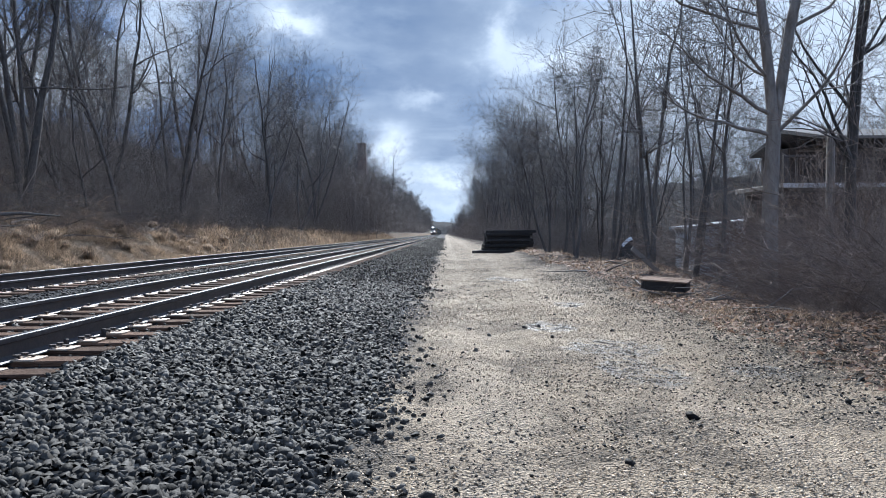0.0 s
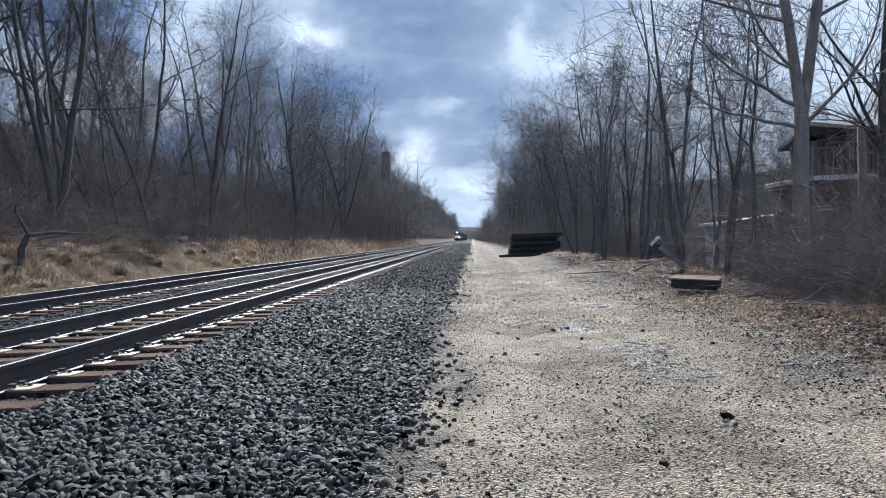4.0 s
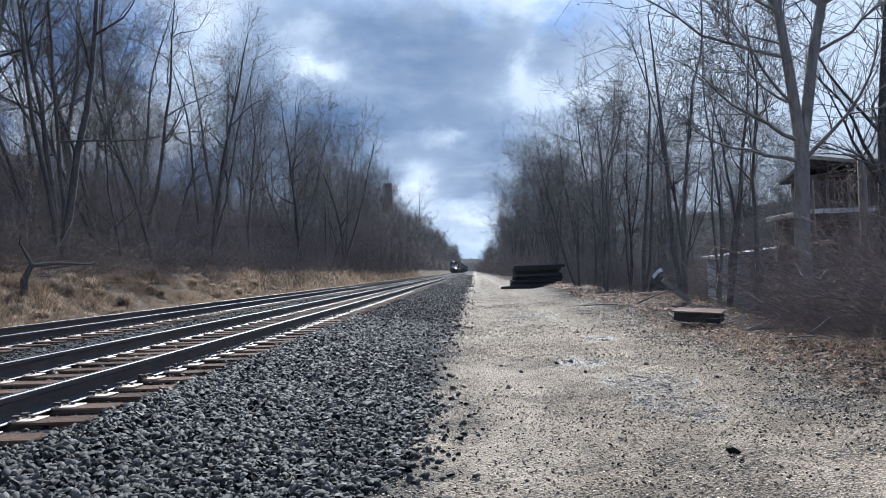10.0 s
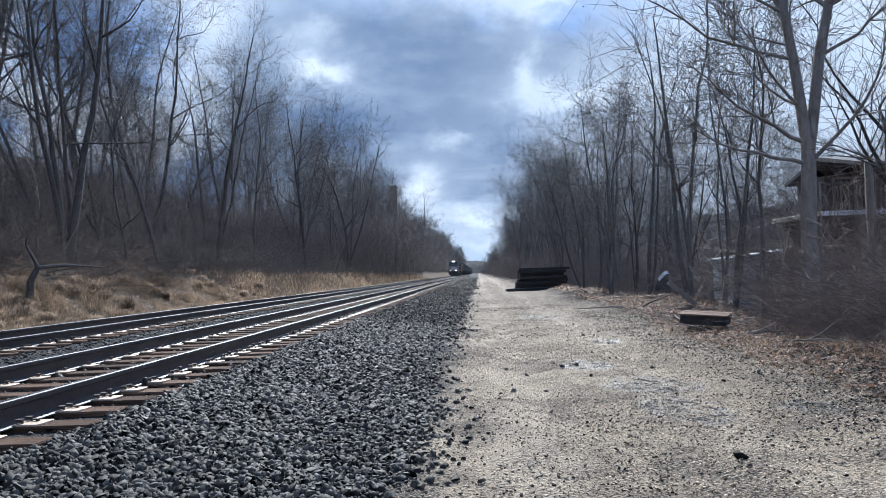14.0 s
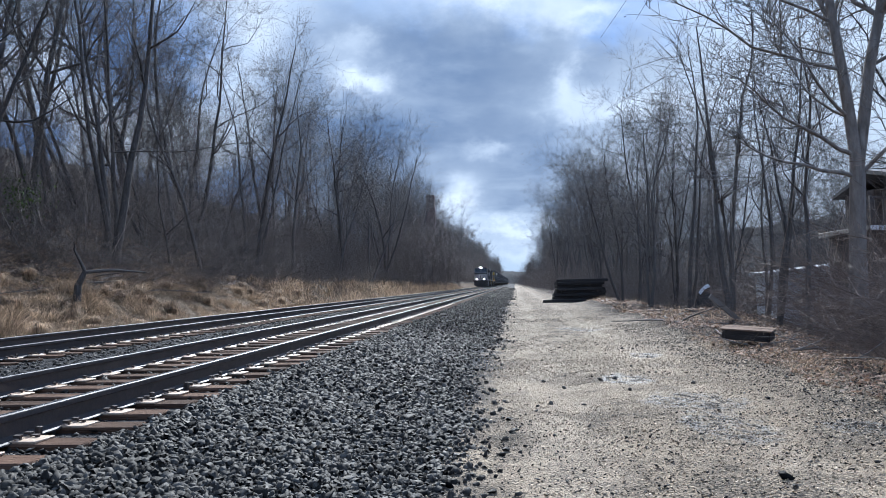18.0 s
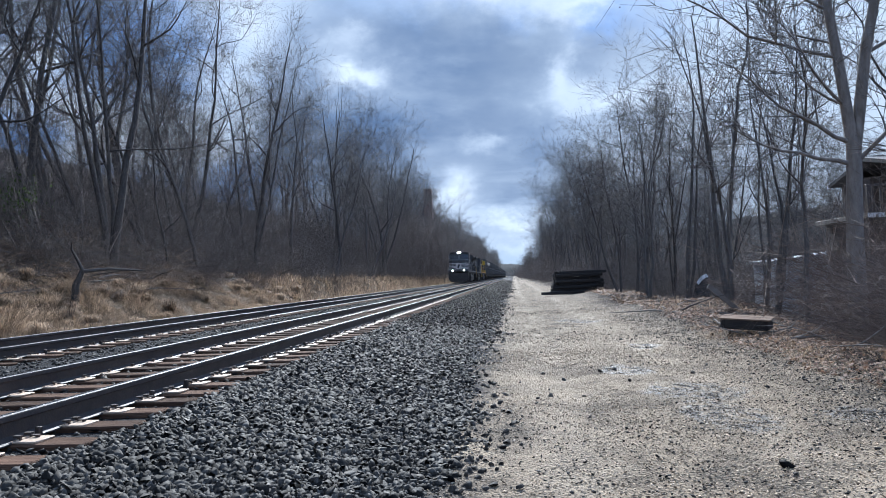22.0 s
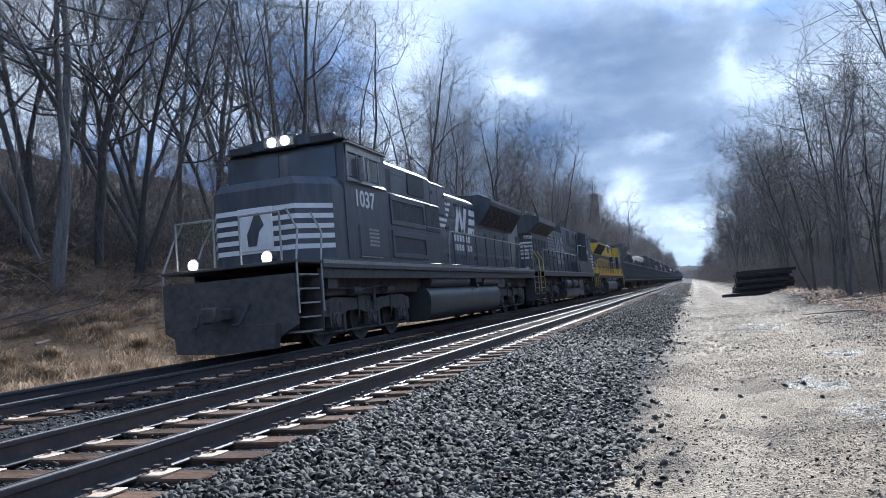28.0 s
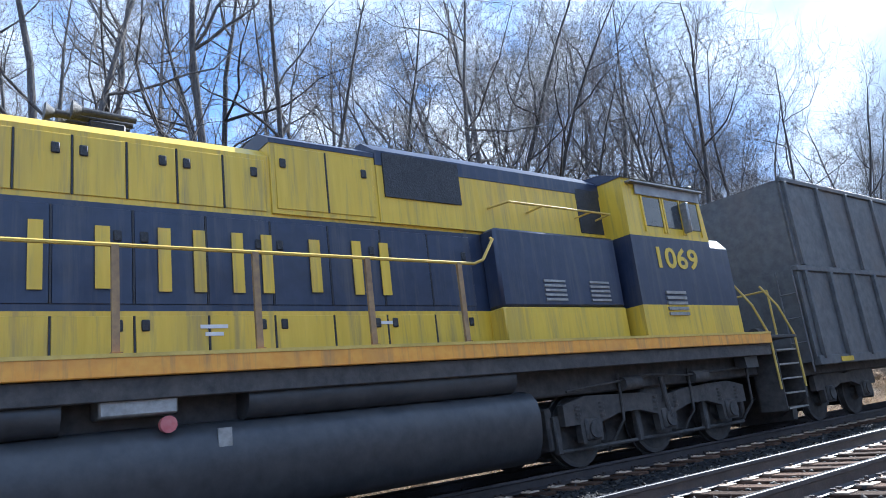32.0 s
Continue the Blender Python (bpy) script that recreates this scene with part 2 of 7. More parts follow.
M["block"] = surf("weathered_board", (0.17, 0.12, 0.088), (0.28, 0.20, 0.15), 10, 0.95, spec=0.1, bump=0.8, stretch=(0.3, 2, 2))
M["brick"] = surf("chimney_brick", (0.16, 0.115, 0.10), (0.23, 0.165, 0.145), 3, 0.9, bump=0.4)
M["siding"] = surf("white_siding", (0.60, 0.61, 0.62), (0.70, 0.70, 0.71), 4, 0.7, c3=(0.45, 0.45, 0.45))
M["roof"] = surf("dark_shingles", (0.05, 0.05, 0.055), (0.09, 0.085, 0.085), 8, 0.85, bump=0.5)
M["metalroof"] = surf("pale_metal_roof", (0.45, 0.46, 0.48), (0.58, 0.58, 0.6), 3, 0.4, metal=0.4)
M["wood"] = surf("grey_deck_wood", (0.15, 0.135, 0.12), (0.25, 0.225, 0.20), 8, 0.85, bump=0.4, stretch=(3, 3, 0.4))
M["cane"] = surf("red_brown_cane", (0.13, 0.10, 0.085), (0.24, 0.185, 0.15), 8, 0.8, island=0.45, spec=0.3)
M["speck"] = surf("pale_speck_sheet", (0.6, 0.6, 0.6), (0.72, 0.72, 0.72), 6, 0.5, bump=0.4)
# walls, posts and windows of the house; its shade is put into these colours
M["darkwall"] = surf("house_shade_boards", (0.07, 0.06, 0.055), (0.12, 0.10, 0.09), 6, 0.85, bump=0.3, stretch=(0.5, 3, 3))
M["darkopen"] = surf("unlit_interior", (0.03, 0.03, 0.032), (0.05, 0.05, 0.05), 4, 0.8)
M["hill"] = surf("far_woods", (0.03, 0.032, 0.035), (0.06, 0.06, 0.062), 0.05, 1.0, bump=0.5, bscale=0.2, spec=0.03)


def see_through(m, amount):
    """Lets daylight through thin blades and leaves."""
    nt = m.node_tree
    b, out = nt.nodes["Principled BSDF"], nt.nodes["Material Output"]
    tr, mx = nt.nodes.new("ShaderNodeBsdfTranslucent"), nt.nodes.new("ShaderNodeMixShader")
    nt.links.new(b.inputs["Base Color"].links[0].from_socket, tr.inputs["Color"])
    mx.inputs[0].default_value = amount
    nt.links.new(b.outputs[0], mx.inputs[1])
    nt.links.new(tr.outputs[0], mx.inputs[2])
    nt.links.new(mx.outputs[0], out.inputs["Surface"])


see_through(M["grass"], 0.4)
see_through(M["leaf"], 0.35)
see_through(M["green"], 0.4)


# ---- mesh helpers ----
class MB:
    """Collects vertices and faces of one mesh."""

    def __init__(self):
        self.v, self.f = [], []

    def add(self, vs, fs):
        n = len(self.v)
        self.v += [tuple(p) for p in vs]
        self.f += [tuple(i + n for i in f) for f in fs]
        return self

    def box(self, x0, x1, y0, y1, z0, z1, c=0.0):
        """A box; c: width of its chamfered edges."""
        if not c:
            vs = [(x, y, z) for z in (z0, z1) for y in (y0, y1) for x in (x0, x1)]
            return self.add(vs, [(0, 2, 3, 1), (4, 5, 7, 6), (0, 1, 5, 4), (2, 6, 7, 3), (0, 4, 6, 2), (1, 3, 7, 5)])
        bm = bmesh.new()
        r = bmesh.ops.create_cube(bm, size=1.0, matrix=Matrix.LocRotScale(((x0 + x1) / 2, (y0 + y1) / 2, (z0 + z1) / 2), None, (x1 - x0, y1 - y0, z1 - z0)))
        bmesh.ops.bevel(bm, geom=bm.edges[:], offset=c, segments=1, affect="EDGES")
        bm.verts.index_update()
        self.add([v.co for v in bm.verts], [[v.index for v in f.verts] for f in bm.faces])
        bm.free()
        return self

    def prism(self, pts, a, b, axis="y"):
        """A closed outline pts pushed from a to b along an axis: (x, z) for y, (y, z) for x, (x, y) for z."""
        n = len(pts)
        put = {"y": lambda p, h: (p[0], h, p[1]), "x": lambda p, h: (h, p[0], p[1]), "z": lambda p, h: (p[0], p[1], h)}[axis]
        vs = [put(p, a) for p in pts] + [put(p, b) for p in pts]
        fs = [(i, (i + 1) % n, n + (i + 1) % n, n + i) for i in range(n)]
        return self.add(vs, fs + [tuple(range(n))[::-1], tuple(range(n, 2 * n))])

    def tube(self, p0, p1, r0, r1=None, n=8, caps=True):
        p0, p1 = Vector(p0), Vector(p1)
        r1 = r0 if r1 is None else r1
        w = (p1 - p0).normalized()
        u = w.orthogonal().normalized()
        v = w.cross(u)
        ring = [(math.cos(2 * math.pi * i / n), math.sin(2 * math.pi * i / n)) for i in range(n)]
        vs = [p0 + r0 * (c * u + s * v) for c, s in ring] + [p1 + r1 * (c * u + s * v) for c, s in ring]
        fs = [(i, (i + 1) % n, n + (i + 1) % n, n + i) for i in range(n)]
        if caps:
            fs += [tuple(range(n))[::-1], tuple(range(n, 2 * n))]
        return self.add(vs, fs)

    def path(self, pts, r, n=6):
        for a, b in zip(pts, pts[1:]):
            self.tube(a, b, r, n=n)
        return self

    def mesh(self, name, material):
        bm = bmesh.new()
        vs = [bm.verts.new(p) for p in self.v]
        for f in self.f:
            try:
                bm.faces.new([vs[i] for i in f])
            except ValueError:
                pass
        bmesh.ops.recalc_face_normals(bm, faces=bm.faces[:])
        me = bpy.data.meshes.new(name)
        bm.to_mesh(me)
        bm.free()
        me.polygons.foreach_set("use_smooth", np.ones(len(me.polygons), bool))
        me.set_sharp_from_angle(angle=0.62)
        me.materials.append(material)
        return me


def part(name, mb, material, parent, label=""):
    """Links a mesh as one part under a thing or a part."""
    ob = new(name, mb.mesh(name, material) if isinstance(mb, MB) else mb)
    ob.parent = parent
    return tagged(ob, label)


def thing(name, label, category, group="", kind="", at=None):
    ob = new(name)
    ob.empty_display_size = 0.2
    if at is not None:
        ob.matrix_world = at
    return tagged(ob, label, category, group, kind)


def soup(name, verts, faces, material, smooth=False):
    """A mesh from arrays of vertices and of faces with equal numbers of corners."""
    verts, faces = np.asarray(verts, np.float32), np.asarray(faces, np.int32)
    me = bpy.data.meshes.new(name)
    me.vertices.add(len(verts))
    me.vertices.foreach_set("co", verts.ravel())
    k = faces.shape[1]
    me.loops.add(faces.size)
    me.loops.foreach_set("vertex_index", faces.ravel())
    me.polygons.add(len(faces))
    me.polygons.foreach_set("loop_start", np.arange(0, faces.size, k, dtype=np.int32))
    if smooth:
        me.polygons.foreach_set("use_smooth", np.ones(len(faces), bool))
    me.update(calc_edges=True)
    me.materials.append(material)
    return me


def tubes(p0, p1, r0, r1, n):
    """Many tapered tubes at once: arrays of their ends and radii."""
    p0, p1 = np.asarray(p0, float), np.asarray(p1, float)
    w = p1 - p0
    w /= np.linalg.norm(w, axis=1, keepdims=True) + 1e-9
    ref = np.where(np.abs(w[:, 2:3]) > 0.9, np.array([[1.0, 0, 0]]), np.array([[0, 0, 1.0]]))
    u = np.cross(w, ref)
    u /= np.linalg.norm(u, axis=1, keepdims=True) + 1e-9
    v = np.cross(w, u)
    a = 2 * np.pi * np.arange(n) / n
    ring = np.cos(a)[None, :, None] * u[:, None] + np.sin(a)[None, :, None] * v[:, None]
    lo = p0[:, None] + np.asarray(r0)[:, None, None] * ring
    hi = p1[:, None] + np.asarray(r1)[:, None, None] * ring
    verts = np.concatenate([lo, hi], 1).reshape(-1, 3)
    i = np.arange(n)
    quad = np.stack([i, (i + 1) % n, n + (i + 1) % n, n + i], 1)
    faces = (np.arange(len(p0))[:, None, None] * 2 * n + quad[None]).reshape(-1, 4)
    return verts, faces


def lettering(text, size, material, name, depth=0.004):
    """Characters in the built-in font as a thin mesh, centred, in the x-z plane facing -y."""
    cu = bpy.data.curves.new(name, "FONT")
    cu.body, cu.size, cu.extrude, cu.align_x, cu.align_y, cu.offset = text, size, depth, "CENTER", "CENTER", size * 0.02
    cu.resolution_u = 3
    ob = new(name, cu)
    bpy.context.view_layer.update()
    me = bpy.data.meshes.new_from_object(ob.evaluated_get(bpy.context.evaluated_depsgraph_get()))
    bpy.data.objects.remove(ob)
    me.materials.clear()
    me.materials.append(material)
    me.transform(Matrix.Rotation(radians(90), 4, "X"))
    return me


# ---- ground ----
def wave(x, y, s, k):
    """Smooth pseudo-random relief, about -1 to 1."""
    r = np.random.RandomState(k)
    out = 0
    for _ in range(5):
        a, f, p = r.uniform(0, 6.28), s * r.uniform(0.6, 1.6), r.uniform(0, 6.28)
        out = out + np.sin((x * np.cos(a) + y * np.sin(a)) * f + p)
    return out / 3.2


def ground_z(x, y):
    x, y = np.asarray(x, float), np.asarray(y, float)
    z = np.interp(x, [-300, -70, -45, -30, -14, -10.5, -8.6, -7.2, -5.7, 1.45, 3.4, 3.9, 7.6, 8.6, 10.5, 14, 30, 80, 400],
                  [30, 20, 15, 9, 2.2, 0.7, -0.35, -0.62, -0.22, -0.22, -0.50, GROUND, GROUND, -0.42, -0.5, -1.3, -3.0, -4.0, 10])
    off = np.clip((np.abs(x + 2) - 8) / 6, 0, 1)
    z = z + off * (0.25 * wave(x, y, 0.5, 1) + 0.08 * wave(x, y, 2.1, 2))
    road = np.clip((x - 3.4) / 0.5, 0, 1) * np.clip((9.0 - x) / 1.0, 0, 1)
    rut = np.exp(-((x - 4.6 - 0.08 * np.sin(y * 0.21)) / 0.28) ** 2) + np.exp(-((x - 6.15 - 0.1 * np.sin(y * 0.17)) / 0.32) ** 2)
    z = z - road * (0.035 * rut) + road * (0.016 * wave(x, y, 2.4, 3) + 0.010 * wave(x, y, 9, 4))
    fade = np.exp(-np.maximum(y, 0) / 25.0)
    z = z + road * fade * (0.005 * wave(x, y, 27, 5) + 0.003 * wave(x, y, 45, 6))
    return z


WET = [(5.75, 19.7, 0.7, 0.8), (5.5, 9.2, 0.4, 0.55), (5.95, 7.6, 0.6, 0.6), (5.9, 6.3, 0.45, 0.8), (6.3, 12.5, 0.3, 0.5), (7.0, 6.2, 0.3, 0.4)]


def make_ground():
    xs = np.concatenate([np.linspace(-400, -60, 18), np.linspace(-56, -12, 45), np.linspace(-11.5, 2.5, 57), np.arange(2.6, 8.6, 0.06), np.linspace(8.7, 20, 46), np.linspace(22, 60, 20), np.linspace(80, 400, 12)])
    ys = np.concatenate([np.linspace(-2500, -60, 20), np.linspace(-50, 1, 40), np.arange(1.05, 13, 0.075), np.arange(13.2, 40, 0.4), np.linspace(41, 120, 60), np.linspace(125, 600, 60), np.linspace(700, 4200, 20)])
    X, Y = np.meshgrid(xs, ys)
    Z = ground_z(X, Y)
    n = len(xs)
    verts = np.stack([X, Y, Z], -1).reshape(-1, 3)
    i, j = np.meshgrid(np.arange(len(ys) - 1), np.arange(n - 1), indexing="ij")
    a = (i * n + j).ravel()
    faces = np.stack([a, a + 1, a + n + 1, a + n], 1)
    m = bpy.data.materials.new("ground")
    m.use_nodes = True
    nt = m.node_tree
    N, L = nt.nodes.new, nt.links.new
    b = nt.nodes["Principled BSDF"]
    b.inputs["Specular IOR Level"].default_value = 0.1
    tc, sep = N("ShaderNodeTexCoord"), N("ShaderNodeSeparateXYZ")
    L(tc.outputs["Object"], sep.inputs[0])

    def nz(s, d=5, r=0.6):
        k = N("ShaderNodeTexNoise")
        k.inputs["Scale"].default_value, k.inputs["Detail"].default_value, k.inputs["Roughness"].default_value = s, d, r
        L(tc.outputs["Object"], k.inputs["Vector"])
        return k.outputs["Fac"]

    def rng(v, lo, hi, a=0.0, c=1.0):
        k = N("ShaderNodeMapRange")
        k.inputs["From Min"].default_value, k.inputs["From Max"].default_value = lo, hi
        k.inputs["To Min"].default_value, k.inputs["To Max"].default_value = a, c
        L(v, k.inputs["Value"])
        return k.outputs[0]

    def math_(op, a, c):
        k = N("ShaderNodeMath")
        k.operation = op
        for s, v in zip(k.inputs, (a, c)):
            if isinstance(v, (int, float)):
                s.default_value = v
            else:
                L(v, s)
        return k.outputs[0]

    def mix(f, a, c):
        k = N("ShaderNodeMix")
        k.data_type = "RGBA"
        L(f, k.inputs["Factor"])
        for s, v in ((k.inputs[6], a), (k.inputs[7], c)):
            if isinstance(v, tuple):
                s.default_value = (*v, 1)
            else:
                L(v, s)
        return k.outputs[2]

    x = math_("ADD", sep.outputs[0], rng(nz(0.9, 4), 0, 1, -0.7, 0.7))
    fine, mid, blot = nz(42, 6, 0.7), nz(7, 5), nz(0.8, 4)
    road = mix(rng(fine, 0.3, 0.7), (0.33, 0.258, 0.18), (0.60, 0.49, 0.36))
    road = mix(rng(mid, 0.5, 0.85), road, (0.24, 0.19, 0.145))
    wet = rng(blot, 0.52, 0.72)
    road = mix(wet, road, (0.15, 0.122, 0.094))
    # the wheel tracks are packed smooth and pale
    for c, w in ((4.45, 0.42), (6.1, 0.38)):
        d = math_("DIVIDE", math_("ABSOLUTE", math_("SUBTRACT", x, c), 0.0), w)
        road = mix(math_("MULTIPLY", rng(d, 1.0, 0.3), rng(nz(1.7, 4), 0.4, 0.6, 0.2, 0.85)), road, (0.60, 0.49, 0.365))
    ballast = mix(rng(nz(26, 3, 0.8), 0.35, 0.65), (0.02, 0.02, 0.023), (0.07, 0.07, 0.075))
    litter = mix(rng(nz(19, 6, 0.75), 0.35, 0.65), (0.03, 0.022, 0.018), (0.10, 0.07, 0.052))
    dry = mix(rng(nz(11, 6, 0.75), 0.35, 0.65), (0.08, 0.055, 0.035), (0.22, 0.15, 0.09))
    vor = N("ShaderNodeTexVoronoi")
    vor.inputs["Scale"].default_value = 55.0
    L(tc.outputs["Object"], vor.inputs["Vector"])
    bw = N("ShaderNodeRGBToBW")
    L(vor.outputs["Color"], bw.inputs[0])
    # dark gravel: in patches, towards the verge, and more of it farther along
    gravel = math_("ADD", rng(nz(1.3, 5), 0.5, 0.63, 0, 0.8), math_("ADD", rng(sep.outputs[1], 9, 30, 0, 0.55), rng(x, 6.4, 7.8, 0, 0.5)))
    chips = math_("MULTIPLY", math_("MINIMUM", gravel, 1.0), rng(bw.outputs[0], 0.3, 0.58, 0, 0.85))
    road = mix(chips, road, (0.105, 0.092, 0.078))
    col = mix(rng(x, 3.45, 3.85), ballast, road)
    col = mix(rng(x, 7.6, 8.3), col, litter)
    left = mix(rng(x, -11.8, -10.6), litter, dry)
    col = mix(rng(x, -7.4, -6.9), left, col)
    # wet spots in the wheel tracks: place and half widths
    spots = None
    for px, py, rx, ry in WET:
        dx = math_("DIVIDE", math_("SUBTRACT", sep.outputs[0], px), rx)
        dy = math_("DIVIDE", math_("SUBTRACT", sep.outputs[1], py), ry)
        near = math_("SUBTRACT", 1.0, math_("ADD", math_("MULTIPLY", dx, dx), math_("MULTIPLY", dy, dy)))
        spots = near if spots is None else math_("MAXIMUM", spots, near)
    soak = rng(math_("ADD", spots, rng(nz(5.0, 5), 0, 1, -0.9, 0.9)), 0.0, 0.6)
    soak = math_("MULTIPLY", soak, rng(mid, 0.42, 0.55))
    col = mix(soak, col, (0.17, 0.145, 0.115))
    L(col, b.inputs["Base Color"])
    L(rng(soak, 0, 1, 0.85, 0.24), b.inputs["Roughness"])
    L(rng(soak, 0, 1, 0.1, 0.9), b.inputs["Specular IOR Level"])
    bp = N("ShaderNodeBump")
    bp.inputs["Strength"].default_value, bp.inputs["Distance"].default_value = 1.0, 0.05
    L(math_("ADD", math_("ADD", fine, math_("MULTIPLY", mid, 2.0)), math_("MULTIPLY", vor.outputs["Distance"], -1.2)), bp.inputs["Height"])
    L(bp.outputs[0], b.inputs["Normal"])
    ob = new("ground", soup("ground", verts, faces, m, smooth=True))
    tagged(ob, "gravel service road beside the ballast, with leaf litter and dry grass on the banks", "ground", kind="structure")


make_ground()

def slab_bases(n):
    """Irregular five-sided slabs with a smaller top: n variants of the same ten corners."""
    q, out = np.random.RandomState(77), []
    for _ in range(n):
        a = np.cumsum(q.uniform(0.6, 1.4, 5))
        a = a / a[-1] * 2 * math.pi + q.uniform(0, 6.28)
        p = np.stack([np.cos(a), np.sin(a)], 1) * q.uniform(0.9, 1.1)
        k, off = q.uniform(0.5, 0.85), q.uniform(-0.2, 0.2, 2)
        out.append(np.concatenate([np.c_[p, np.full(5, -1.0)], np.c_[p * k + off, np.full(5, 1.0)]]))
    return np.array(out)


SLABS = slab_bases(12)
SLAB_F = np.array([(i, (i + 1) % 5, 5 + (i + 1) % 5) for i in range(5)] + [(i, 5 + (i + 1) % 5, 5 + i) for i in range(5)] + [(5, 6, 7), (5, 7, 8), (5, 8, 9)])
OCT_V = np.array([(1, 0, 0), (-1, 0, 0), (0, 1, 0), (0, -1, 0), (0, 0, 1), (0, 0, -1.0)])
OCT_F = np.array([(0, 2, 4), (2, 1, 4), (1, 3, 4), (3, 0, 4), (2, 0, 5), (1, 2, 5), (3, 1, 5), (0, 3, 5)])


def stones(x, y, z, size, rng, fine=True, tilt=0.2, flat=0.52):
    """Angular stones at the given places; size: half widths."""
    n, k, tri = len(x), 10 if fine else 6, SLAB_F if fine else OCT_F
    if fine:
        v = SLABS[rng.randint(0, len(SLABS), n)]
        v[:, :, :2] += v[:, :, 2:] * rng.uniform(-0.25, 0.25, (n, 1, 2))
        v[:, :, 2] += (v[:, :, :2] * rng.uniform(-0.3, 0.3, (n, 1, 2))).sum(-1)
    else:
        v = OCT_V[None] * (1 + rng.uniform(-0.42, 0.18, (n, k, 1)))
    v = v * rng.uniform(0.4, 1.35, (n, 1, 3)) * np.array([1.25, 1.0, flat])
    # lying on their broad sides, free to turn, tilted a little
    q = np.concatenate([np.ones((n, 1)), rng.normal(0, tilt, (n, 2)), rng.normal(0, 0.1, (n, 1))], 1)
    w = rng.uniform(0, math.pi, n)
    turn = np.stack([np.cos(w), np.zeros(n), np.zeros(n), np.sin(w)], 1)
    q /= np.linalg.norm(q, axis=1, keepdims=True)
    (e, f, g, h), (a, b, c, d) = q.T, turn.T
    a, b, c, d = e * a - f * b - g * c - h * d, e * b + f * a + g * d - h * c, e * c - f * d + g * a + h * b, e * d + f * c - g * b + h * a
    rot = np.stack([1 - 2 * (c * c + d * d), 2 * (b * c - a * d), 2 * (b * d + a * c), 2 * (b * c + a * d), 1 - 2 * (b * b + d * d), 2 * (c * d - a * b), 2 * (b * d - a * c), 2 * (c * d + a * b), 1 - 2 * (b * b + c * c)], -1).reshape(n, 3, 3)
    v = np.einsum("nij,nkj->nki", rot, v) * size[:, None, None]
    v += np.stack([x, y, z], -1)[:, None]
    faces = (np.arange(n)[:, None, None] * k + tri[None]).reshape(-1, 3)
    return v.reshape(-1, 3), faces


